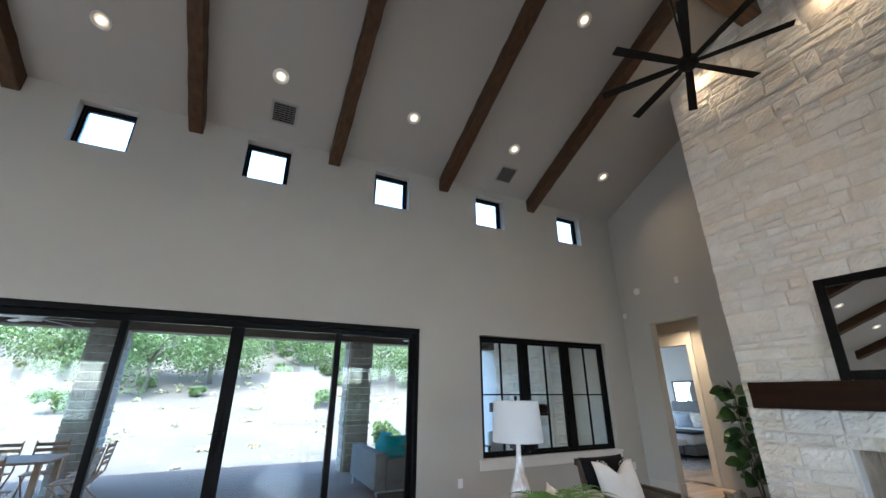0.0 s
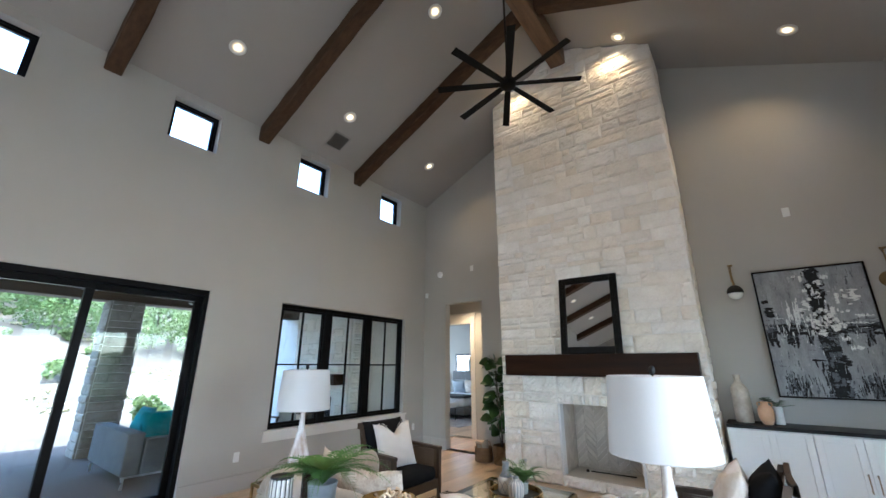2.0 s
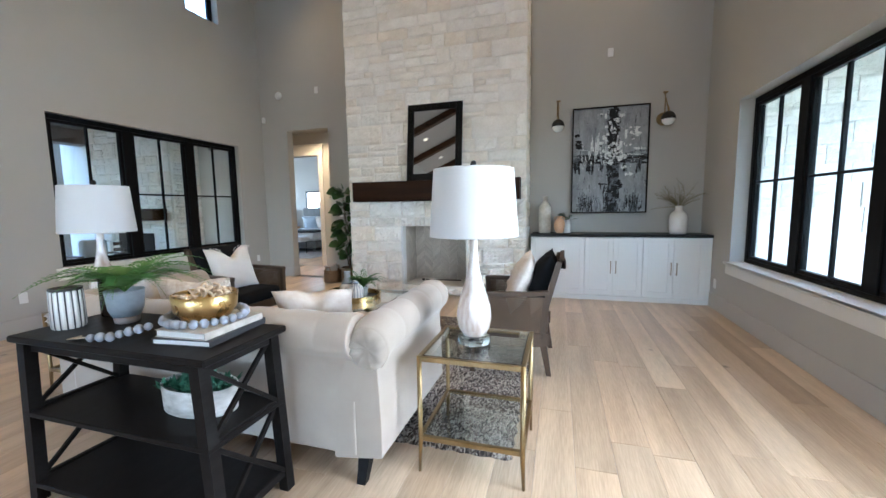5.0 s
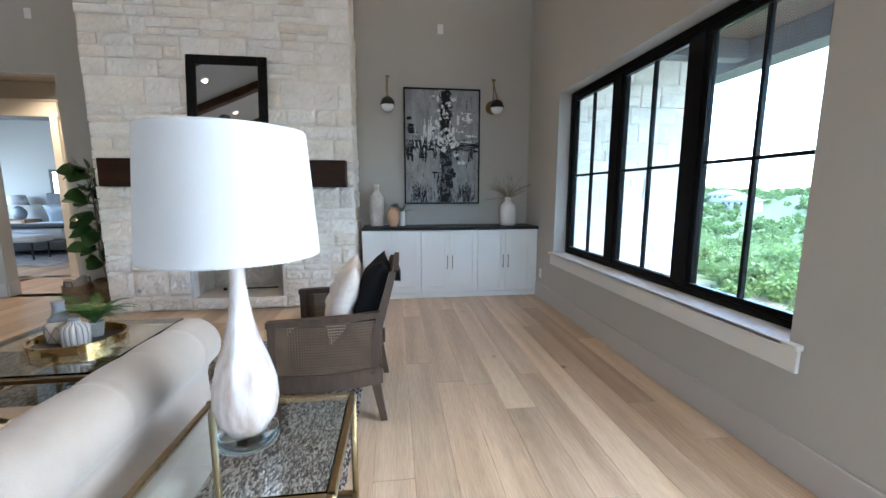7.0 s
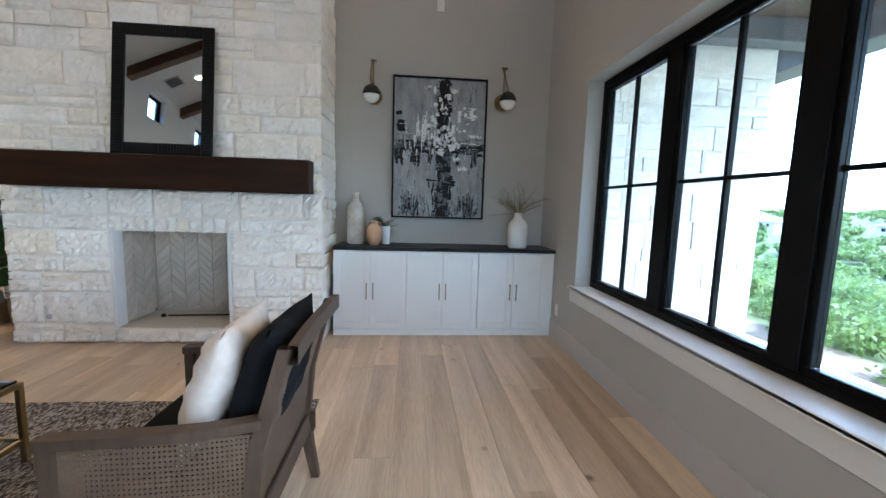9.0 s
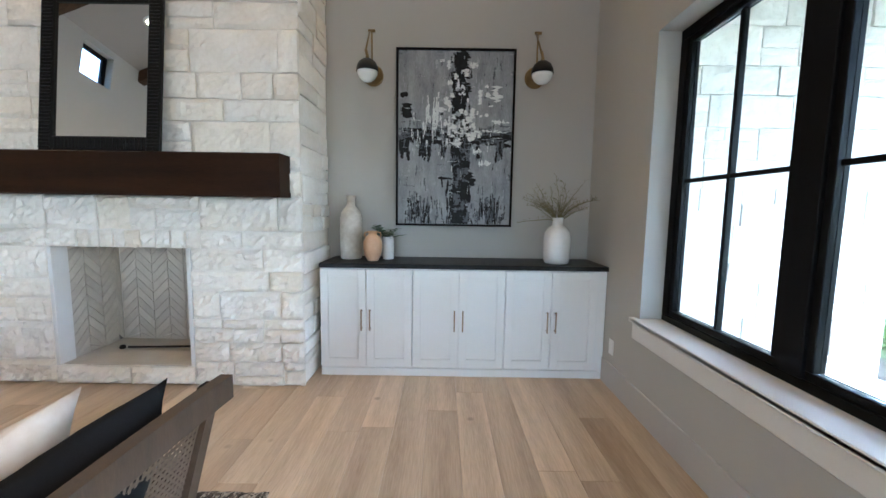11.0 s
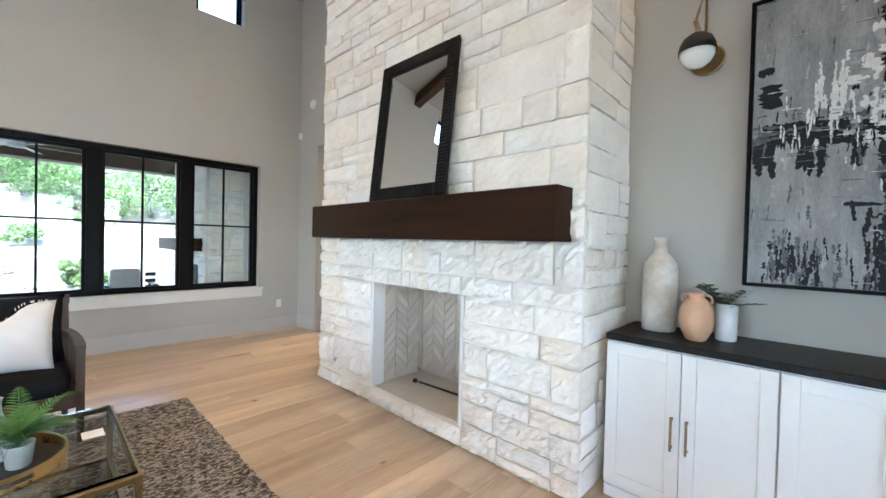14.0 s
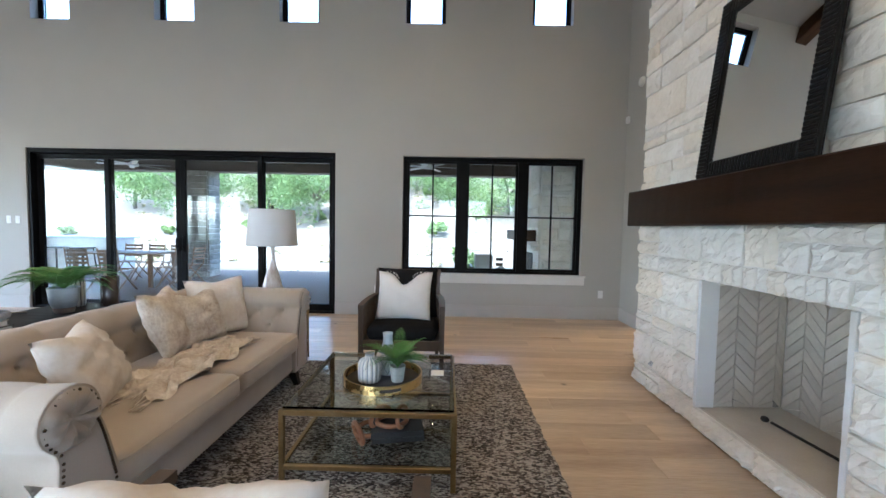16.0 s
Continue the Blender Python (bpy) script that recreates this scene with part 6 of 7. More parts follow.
fpot = thing("potted_fern", "lush green fern in a two-tone grey pot on the console", "potted plant", "", pose(1.835, 1.98, kh))
part("pot", Build().lathe([(0.055, 0.035), (0.070, 0.07), (0.078, 0.15), (0.080, 0.16), (0.072, 0.16), (0.066, 0.12)], seg=28), CERAMIC_G, fpot)
part("pot_base", Build().lathe([(0.040, 0.0), (0.048, 0.004), (0.055, 0.036), (0.05, 0.037)], seg=28), surface("mauve_cement", (0.22, 0.18, 0.17), (0.30, 0.25, 0.24), 6, 0.8, 0.2, 50), fpot)
b = Build()
fern(b, 0, 0, 0.15, 32, 0.40, 15, 1.0, 1.3)
part("fronds", b, FERN, fpot)
ridged_vase("striped_cylinder", "tall white ribbed cylinder vase with black stripes and dark rim", 1.71, 2.17, kh, [(0.058, 0.0), (0.062, 0.01), (0.062, 0.10), (0.060, 0.17), (0.058, 0.175)], 16, 0.002, CERAMIC_W, DARKBAND)
solid("candle_holder", Build().lathe([(0.05, 0.0), (0.052, 0.005), (0.052, 0.20), (0.048, 0.20), (0.046, 0.06), (0.0, 0.06)], 1.925, 2.21, kh, 28), surface("smoked_bronze_glass", (0.018, 0.012, 0.010), (0.05, 0.035, 0.03), 9, 0.25, 0.1, 30), "dark bronze glass cylinder candle holder on the console", "candle holder")
pl = thing("birch_planter", "oval birch-bark planter with green succulents on the shelf", "planter", "", pose(1.80, 1.52, 0.44))
b = Build().lathe([(0.10, 0.0), (0.104, 0.004), (0.108, 0.115), (0.100, 0.115), (0.097, 0.08), (0.0, 0.08)], seg=32)
for k, v in enumerate(b.v):
    b.v[k] = (v[0], v[1] * 1.75, v[2])
part("planter", b, BIRCH, pl)
b = Build()
for k in range(46):
    x, y = rf.uniform(-0.075, 0.075), rf.uniform(-0.14, 0.14)
    for i in range(9):
        a = i * 0.7 + rf.uniform(-0.2, 0.2)
        leaf_blade(b, (x, y, 0.09), (math.cos(a), math.sin(a), rf.uniform(0.5, 1.6)), rf.uniform(0.04, 0.065), 0.02, 0.2, 2)
part("foliage", b, SUCCULENT, pl)

# ---- mantel and mirror ----
mantel = Build()
rows = []
rm = random.Random(3)
my0, my1, mx0, mx1, mz0, mz1 = 0.50, 2.99, 5.80, 5.985, 1.41, 1.70
for k in range(41):
    y = my0 + (my1 - my0) * k / 40
    j = [rm.uniform(-0.0006, 0.0006) for _ in range(4)]
    c = 0.008
    rows.append([(mx1, y, mz1), (mx0 + c, y, mz1 + j[0]), (mx0 + j[1], y, mz1 - c), (mx0 + j[2], y, mz0 + c), (mx0 + c, y, mz0 + j[3]), (mx1, y, mz0)])
mantel.sheet(rows + [], False)
mantel.add(rows[0], [tuple(range(6))])
mantel.add(rows[-1], [tuple(range(6))[::-1]])
mantel.add([rows[0][0], rows[0][5], rows[-1][5], rows[-1][0]], [(0, 1, 2, 3)])
solid("mantel_shelf", mantel, MANTEL, "thick dark walnut beam mantel on the stone chimney breast", "mantel")

lean = math.degrees(math.atan2(0.12, 1.08))
mir = thing("mirror", "rectangular mirror with a wide black reeded frame leaning on the mantel", "mirror", "", pose(5.835, 1.71, 1.70, 0, lean, 0))
mw, mh, fw2 = 0.815, 1.09, 0.095
part("glass", Build().box(-0.002, 0.004, -mw / 2 + fw2 - 0.01, mw / 2 - fw2 + 0.01, fw2 - 0.01, mh - fw2 + 0.01), MIRROR, mir)
part("backing", Build().box(0.006, 0.018, -mw / 2 + 0.01, mw / 2 - 0.01, 0.01, mh - 0.01), BLACK, mir)
for kind, a, c in (("stile", -mw / 2, -mw / 2 + fw2), ("stile", mw / 2 - fw2, mw / 2)):
    b = Build().cbox(-0.018, 0.006, a, c, 0, mh, 0.006)
    for k in range(46):
        z = 0.02 + (mh - 0.04) * k / 45
        b.cbox(-0.026, -0.0185, a + 0.008, c - 0.008, z - 0.0085, z + 0.0085, 0.004)
    part("frame_stile", b, MIRRORFRAME, mir)
for a, c in ((0, fw2), (mh - fw2, mh)):
    b = Build().cbox(-0.018, 0.006, -mw / 2 + fw2 + 0.001, mw / 2 - fw2 - 0.001, a, c, 0.006)
    for k in range(26):
        y = -mw / 2 + fw2 + 0.012 + (mw - 2 * fw2 - 0.024) * k / 25
        b.cbox(-0.026, -0.0185, y - 0.0085, y + 0.0085, a + 0.008, c - 0.008, 0.004)
    part("frame_rail", b, MIRRORFRAME, mir)

log = thing("gas_burner", "black iron gas log lighter bar lying in the firebox", "gas lighter")
part("bar", Build().tube([(6.32, 2.02, 0.165), (6.36, 1.45, 0.165)], 0.009, 8), IRON, log)
part("valve", Build().lathe([(0.0, -0.02), (0.02, -0.012), (0.024, 0.0), (0.018, 0.014), (0.0, 0.02)], 6.31, 2.06, 0.168, 10), IRON, log)
key = thing("gas_key_valve", "small chrome gas key valve set in the stone", "gas valve")
part("plate", Build().tube([(5.985, 2.83, 0.25), (5.972, 2.83, 0.25)], 0.022, 16), STEEL, key)
part("stem", Build().tube([(5.972, 2.83, 0.25), (5.955, 2.83, 0.25)], 0.009, 10), STEEL, key)

# ---- alcove cabinets ----
ax0, ax1 = 6.215, XR
ay0, ay1 = -1.88, 0.375
part_y = [(ay1 - (ay1 - ay0 - 0.06) * k / 3) for k in range(4)]
for k in range(3):
    hi, lo = part_y[k], part_y[k + 1]
    cab = thing("base_cabinet", "white shaker two-door base cabinet with bronze pulls", "cabinet", "alcove cabinets")
    part("body", Build().cbox(ax0, ax1 - 0.002, lo + 0.001, hi - 0.001, 0.065, 0.878, 0.002), CABINET, cab)
    mid2 = (hi + lo) / 2
    for d0, d1, s in ((mid2 + 0.002, hi - 0.004, -1), (lo + 0.004, mid2 - 0.002, 1)):
        r0, z0, z1, f = 0.062, 0.085, 0.868, ax0 - 0.021
        dr = part("door", Build().cbox(f + 0.011, ax0 - 0.001, d0 + r0, d1 - r0, z0 + r0, z1 - r0, 0.001), CABINET, cab)
        for a, c in ((d0, d0 + r0), (d1 - r0, d1)):
            part("stile", Build().cbox(f, ax0 - 0.001, a, c, z0, z1, 0.002), CABINET, dr)
        for a, c in ((z0, z0 + r0), (z1 - r0, z1)):
            part("rail", Build().cbox(f, ax0 - 0.001, d0 + r0, d1 - r0, a, c, 0.002), CABINET, dr)
        py = d0 + 0.031 if s < 0 else d1 - 0.031
        pz = 0.47
        h = Build().tube([(f, py, pz - 0.07), (f - 0.030, py, pz - 0.07)], 0.0055, 8).tube([(f, py, pz + 0.07), (f - 0.030, py, pz + 0.07)], 0.0055, 8)
        h.cbox(f - 0.036, f - 0.026, py - 0.0055, py + 0.0055, pz - 0.085, pz + 0.085, 0.002)
        part("pull", h, PULL, dr, "slim bronze bar pull")
structure("trim_cabinet_filler", Build().cbox(ax0 - 0.004, ax1 - 0.002, YF + 0.002, part_y[3] - 0.001, 0.065, 0.878, 0.002).cbox(ax0 - 0.006, ax1 - 0.002, YF + 0.002, ay1 - 0.001, 0.0, 0.063, 0.003), CABINET, "white cabinet filler and plinth")
solid("counter_top", Build().cbox(6.178, XR - 0.002, YF + 0.002, 0.374, 0.88, 0.916, 0.004), COUNTER, "thin black leathered granite counter over the alcove cabinets", "countertop")

vz = 0.916
solid("tall_bottle_vase", Build().lathe([(0.082, 0), (0.088, 0.006), (0.09, 0.08), (0.09, 0.34), (0.083, 0.385), (0.055, 0.425), (0.034, 0.45), (0.031, 0.50), (0.038, 0.52), (0.037, 0.535), (0.028, 0.535), (0.026, 0.46)], 6.50, 0.195, vz, 32), CERAMIC_C, "tall weathered cream ceramic bottle vase on the counter", "vase")
jug = thing("terracotta_jug", "small rounded terracotta jug with two tiny handles", "jug", "", pose(6.36, -0.015, vz))
part("body", Build().lathe([(0.035, 0), (0.045, 0.004), (0.068, 0.05), (0.078, 0.11), (0.074, 0.16), (0.055, 0.20), (0.036, 0.215), (0.034, 0.23), (0.042, 0.245), (0.036, 0.246), (0.028, 0.22)], seg=30), CERAMIC_T, jug)
for s in (-1, 1):
    part("handle", Build().tube([(0, s * 0.036, 0.236), (0, s * 0.062, 0.232), (0, s * 0.068, 0.212), (0, s * 0.058, 0.192)], 0.006, 8), CERAMIC_T, jug)
wp = thing("white_cup_plant", "white ceramic cup with a sprig of dark green leaves", "potted plant", "", pose(6.49, -0.125, vz))
part("cup", Build().lathe([(0.044, 0), (0.048, 0.005), (0.05, 0.19), (0.046, 0.192), (0.044, 0.15), (0.0, 0.15)], seg=28), CERAMIC_W, wp)
b = Build()
rl = random.Random(31)
for k in range(13):
    a = rl.uniform(0, 6.28)
    pts = [Vector((0, 0, 0.16))]
    d = Vector((math.cos(a) * 0.7, math.sin(a) * 0.9, rl.uniform(0.4, 1.2))).normalized()
    for i in range(5):
        pts.append(pts[-1] + d * 0.032)
        d = (d + Vector((0, 0, -0.12))).normalized()
    b.tube(pts, 0.0018, 4)
    for i in range(1, 6):
        for s in (-1, 1):
            leaf_blade(b, pts[i], d.cross(Vector((0, 0, 1))) * s + d * 0.5 + Vector((0, 0, 0.2)), 0.045, 0.03, 0.3, 3)
part("leaves", b, DEEPLEAF, wp)
bv = thing("branch_vase", "round-shouldered white glazed vase holding bare budding branches", "vase", "", pose(6.38, -1.53, vz))
part("body", Build().lathe([(0.085, 0), (0.098, 0.006), (0.108, 0.05), (0.112, 0.20), (0.104, 0.255), (0.075, 0.295), (0.046, 0.312), (0.042, 0.355), (0.048, 0.375), (0.042, 0.376), (0.034, 0.34)], seg=36), CERAMIC_W, bv)
b, buds = Build(), Build()
for k in range(34):
    a = rl.uniform(0, 6.28)
    flat = rl.uniform(0.4, 1.3)
    d = Vector((math.cos(a) * 0.55 * flat, math.sin(a) * flat, rl.uniform(0.5, 1.4))).normalized()
    p, pts = Vector((0, 0, 0.33)), []
    n = rl.randint(8, 13)
    for i in range(n):
        pts.append(p.copy())
        p = p + d * 0.034
        d = (d + Vector((rl.uniform(-0.28, 0.28), rl.uniform(-0.28, 0.28), rl.uniform(-0.25, 0.12)))).normalized()
    pts = [Vector((min(q.x, 0.27), max(min(q.y, 0.6), -0.36), q.z)) for q in pts]
    b.tube(pts, [0.0032 * (1 - 0.75 * i / n) for i in range(n)], 4)
    for i in range(3, n):
        for s in range(2):
            q = pts[i]
            e = q + Vector((rl.uniform(-0.02, 0.02), rl.uniform(-0.025, 0.025), rl.uniform(-0.005, 0.025)))
            b.tube([q, e], 0.001, 3)
            leaf_blade(buds, e, (rl.uniform(-1, 1), rl.uniform(-1, 1), rl.uniform(0, 1)), 0.012, 0.006, 0.1, 2)
part("foliage", b, TWIG, bv)
tagged(part("bud", buds, TWIG, bv), "", "", "", "stuff")

# ---- painting ----
art = thing("painting", "large abstract painting in greys, black and white, thin black frame", "painting", "", pose(6.63, -0.68, 1.20))
pw, ph = 1.015, 1.50
for a, c, z0, z1 in ((-pw / 2, -pw / 2 + 0.016, 0, ph), (pw / 2 - 0.016, pw / 2, 0, ph), (-pw / 2 + 0.016, pw / 2 - 0.016, 0, 0.016), (-pw / 2 + 0.016, pw / 2 - 0.016, ph - 0.016, ph)):
    part("frame_bar", Build().cbox(-0.022, 0.036, a, c, z0, z1, 0.002), BLACK, art)
CANVAS = surface("grey_painted_canvas", (0.15, 0.158, 0.17), (0.37, 0.375, 0.385), 4, 0.55, 0.5, 40, stretch=(1, 3, 1), depth=0.004)
part("canvas", Build().cbox(-0.008, 0.034, -pw / 2 + 0.018, pw / 2 - 0.018, 0.018, ph - 0.018, 0.002), CANVAS, art)
PAINTS = {"black": surface("black_oil_paint", (0.004, 0.004, 0.005), (0.018, 0.018, 0.02), 20, 0.45, 0.6, 60, depth=0.004, spec=0.2), "white": surface("white_oil_paint", (0.60, 0.60, 0.58), (0.80, 0.80, 0.78), 20, 0.45, 0.6, 60, depth=0.004), "pale": surface("pale_grey_oil_paint", (0.27, 0.275, 0.285), (0.43, 0.435, 0.44), 16, 0.5, 0.6, 60, depth=0.004), "slate": surface("slate_oil_paint", (0.055, 0.06, 0.07), (0.12, 0.127, 0.14), 16, 0.5, 0.6, 60, depth=0.004)}
strokes = {k: Build() for k in PAINTS}
ra = random.Random(77)
level = [0]


def stroke(colour, u, v, w, h, ragged=0.25):
    """A palette-knife dab at (u, v) from the lower left as seen, in shares of the canvas."""
    level[0] += 1
    x = -0.0085 - 0.0000045 * level[0]
    y, z = pw / 2 - 0.02 - u * (pw - 0.04), 0.02 + v * (ph - 0.04)
    n = 15
    pts, tilt = [], ra.uniform(-0.12, 0.12)
    for side in (1, -1):
        for i in range(n):
            f = side * (-0.5 + i / (n - 1))
            if w >= h:
                q = side * h / 2 * (1 - (2 * abs(f)) ** 12) ** 0.5 * (1 + ra.uniform(-1.5, 1) * (ragged * 0.6 + 0.2)) + tilt * f * w
                pts.append((f * w, q))
            else:
                q = side * w / 2 * (1 - (2 * abs(f)) ** 12) ** 0.5 * (1 + ra.uniform(-1.5, 1) * (ragged * 0.6 + 0.2)) + tilt * f * h
                pts.append((q, f * h))
    ring = [(x, max(-pw / 2 + 0.02, min(pw / 2 - 0.02, y - p)), max(0.02, min(ph - 0.02, z + q))) for p, q in pts]
    strokes[colour].add(ring, [tuple(range(len(ring)))])


for k in range(110):
    stroke(ra.choice(["pale", "pale", "pale", "slate"]), ra.random(), ra.random(), ra.uniform(0.005, 0.022), ra.uniform(0.015, 0.11), 0.8)
for k in range(200):
    stroke(ra.choice(["slate", "slate", "black", "black"]), ra.choice([0.12, 0.25, 0.80, 0.84, 0.5]) + ra.gauss(0, 0.05), ra.uniform(0.0, 0.16), ra.uniform(0.006, 0.018), ra.uniform(0.03, 0.16), 0.8)
for k in range(190):
    v = 0.5 + ra.gauss(0, 0.022)
    stroke(ra.choice(["black", "black", "slate"]), ra.random(), v + 0.03 * ra.random(), ra.uniform(0.04, 0.16), ra.uniform(0.008, 0.03), 0.5)
for k in range(60):
    u = ra.choice([0.03, 0.08, 0.22, 0.27, 0.4, 0.62, 0.7, 0.9]) + ra.gauss(0, 0.012)
    h = ra.uniform(0.06, 0.20)
    stroke("black" if u < 0.3 or ra.random() < 0.4 else "slate", u, 0.49 - h / 3.2, ra.uniform(0.012, 0.03), h, 0.5)
for k in range(170):
    v = ra.random()
    stroke("black", 0.545 + ra.gauss(0, 0.026), v, ra.uniform(0.03, 0.075), ra.uniform(0.03, 0.13), 0.4)
for k in range(70):
    v = ra.uniform(0.0, 0.45)
    stroke(ra.choice(["black", "slate"]), 0.56 + ra.gauss(0, 0.03), v, ra.uniform(0.02, 0.10), ra.uniform(0.02, 0.10), 0.5)
for u, v, w, h in ((0.07, 0.66, 0.085, 0.13), (0.05, 0.75, 0.07, 0.04), (0.42, 0.27, 0.13, 0.018), (0.44, 0.22, 0.02, 0.12), (0.39, 0.25, 0.016, 0.10), (0.66, 0.25, 0.06, 0.07), (0.60, 0.20, 0.10, 0.16)):
    stroke("black", u, v, w, h, 0.15)
for k in range(120):
    s = ra.random()
    u, v = (0.545 + ra.gauss(0, 0.10), 0.575 + ra.gauss(0, 0.05)) if s < 0.6 else (0.55 + ra.gauss(0, 0.13), 0.75 + ra.gauss(0, 0.11))
    stroke(ra.choice(["white", "white", "pale"]), u, v, ra.uniform(0.012, 0.05), ra.uniform(0.015, 0.08), 0.4)
for k in range(26):
    stroke("white", ra.choice([0.25, 0.31, 0.35]) + ra.gauss(0, 0.012), 0.62 + ra.gauss(0, 0.05), ra.uniform(0.008, 0.018), ra.uniform(0.05, 0.17), 0.5)
for u, v, w, h in ((0.86, 0.76, 0.10, 0.20), (0.90, 0.60, 0.20, 0.05), (0.85, 0.545, 0.28, 0.02), (0.14, 0.46, 0.11, 0.10), (0.70, 0.43, 0.10, 0.06), (0.77, 0.36, 0.14, 0.06), (0.44, 0.46, 0.07, 0.07), (0.40, 0.83, 0.045, 0.11), (0.66, 0.92, 0.09, 0.06)):
    stroke("white" if u > 0.6 else "pale", u, v, w * 0.8, h * 0.7, 0.9)
for k in range(60):
    stroke("black", 0.545 + ra.gauss(0, 0.05), 0.5 + ra.gauss(0, 0.22), ra.uniform(0.01, 0.035), ra.uniform(0.01, 0.05), 0.5)
for k in range(260):
    u, v = ra.random(), ra.choice([ra.random(), 0.5 + ra.gauss(0, 0.05)])
    c = ra.choice(["pale", "slate", "black", "black", "white"]) if abs(v - 0.5) < 0.2 or abs(u - 0.545) < 0.12 else ra.choice(["pale", "slate", "slate"])
    if ra.random() < 0.5:
        stroke(c, u, v, ra.uniform(0.003, 0.008), ra.uniform(0.02, 0.10), 0.8)
    else:
        stroke(c, u, v, ra.uniform(0.02, 0.11), ra.uniform(0.0015, 0.005), 0.8)
for k, bld in strokes.items():
    tagged(part("paint_layer", bld, PAINTS[k], art), "", "", "", "stuff")

# ---- sconces ----
def sconce(y):
    s = thing("wall_sconce", "swing-arm brass wall sconce with black cap and opal globe", "wall lamp", "sconces beside the painting", pose(XR, y, 2.48))
    part("back_plate", Build().tube([(0, 0, 0), (-0.012, 0, 0), (-0.018, 0, 0)], [0.088, 0.088, 0.080], 32, False), BRASS, s)
    part("knuckle", Build().tube([(-0.018, 0, 0), (-0.06, 0, 0)], 0.013, 12).cbox(-0.075, -0.05, -0.016, 0.016, -0.03, 0.02, 0.004), BRASS, s)
    part("lower_arm", Build().tube([(-0.062, 0.0, 0.0), (-0.075, 0.0, 0.335)], 0.007, 10), BRASS, s)
    part("joint", Build().tube([(-0.075, -0.028, 0.34), (-0.075, 0.028, 0.34)], 0.012, 10), BRASS, s)
    part("upper_arm", Build().tube([(-0.075, 0.016, 0.34), (-0.27, 0.012, 0.11)], 0.0065, 10), BRASS, s)
    part("stem", Build().tube([(-0.27, 0.012, 0.115), (-0.27, 0.0, 0.07), (-0.27, 0.0, 0.035)], [0.012, 0.012, 0.018], 10), BRASS, s)
    part("cap", Build().lathe([(0.088, -0.055), (0.084, -0.02), (0.068, 0.015), (0.040, 0.038), (0.018, 0.045), (0.0, 0.046)], -0.27, 0, 0, 28), IRON, s, "black domed cap")
    part("globe", Build().lathe([(0.0, -0.135), (0.035, -0.128), (0.062, -0.108), (0.078, -0.08), (0.083, -0.055), (0.06, -0.05)], -0.27, 0, 0, 28), MILK, s, "white opal glass globe")
    return s


for y in (0.03, -1.36):
    sconce(y)

# ---- ceiling fan ----
fan = thing("ceiling_fan", "large matte black eight-blade ceiling fan on a long rod", "ceiling fan", "", pose(4.0, RIDGE_Y, 4.88))
part("down_rod", Build().tube([(0, 0, 0.1), (0, 0, RIDGE_Z - 0.40 - 4.88)], 0.013, 10), FANBLACK, fan)
part("canopy", Build().lathe([(0.02, -0.10), (0.06, -0.06), (0.075, 0.0)], 0, 0, RIDGE_Z - 0.36 - 4.88, 24), FANBLACK, fan)
part("motor", Build().lathe([(0.0, -0.055), (0.07, -0.055), (0.095, -0.04), (0.10, 0.01), (0.09, 0.045), (0.05, 0.07), (0.022, 0.13), (0.0, 0.13)], seg=32), FANBLACK, fan)
for k in range(8):
    b = Build()
    b.m = pose(0, 0, 0, 0, 0, -15 + 45 * k) @ pose(0, 0, -0.01, 9, 0, 0)
    b.sheet([[(x, -w, -0.004), (x, w, -0.004), (x, w, 0.004), (x, -w, 0.004), (x, -w, -0.004)] for x, w in ((0.085, 0.030), (0.15, 0.037), (0.50, 0.043), (0.87, 0.047))], False)
    b.add([(0.87, -0.047, -0.004), (0.87, 0.047, -0.004), (0.87, 0.047, 0.004), (0.87, -0.047, 0.004)], [(0, 1, 2, 3)])
    part("blade", b, FANBLACK, fan)

# ---- plant in a basket by the doorway ----
plant = thing("fiddle_leaf_fig", "tall fiddle-leaf fig with large dark leaves in a woven basket", "potted plant", "", pose(6.60, 3.52, 0))
stem = Build()
stems = []
for k in range(3):
    pts = [Vector((0.03 * k - 0.03, 0.02 * k, 0.1))]
    a = k * 2.1 + 1.4
    for i in range(8):
        pts.append(pts[-1] + Vector((0.015 * math.cos(a + i), 0.012 + 0.02 * math.sin(a + i), 0.185)))
    stem.tube(pts, [0.011 - 0.0009 * i for i in range(9)], 6)
    stems.append(pts)
part("stem", stem, BARK, plant)
rl = random.Random(12)
for k in range(78):
    pts = stems[k % 3]
    i = rl.randint(2, 8)
    a = rl.uniform(0, 6.28)
    bl = Build()
    d = Vector((math.cos(a) * 0.8, math.sin(a), rl.uniform(-0.2, 0.6)))
    if d.x > 0.3:
        d.x *= 0.4
    size = rl.uniform(0.12, 0.24)
    base = pts[i] + d.normalized() * rl.uniform(0.03, 0.11)
    bl.tube([pts[i], base], 0.003, 4)
    leaf_blade(bl, base, d, size, size * 0.85, rl.uniform(0.3, 1.2), 5, 0.25, rl.uniform(-1.1, 1.1))
    part("leaf", bl, DEEPLEAF, plant)
bas = Build()
for z in range(14):
    zz = 0.01 + z * 0.02
    r0 = 0.15 + 0.02 * math.sin(zz * 8)
    bas.tube([((r0 + 0.004 * ((q + z) % 2)) * math.cos(2 * math.pi * q / 36), (r0 + 0.004 * ((q + z) % 2)) * math.sin(2 * math.pi * q / 36), zz) for q in range(36)], 0.0105, 5, True, True)
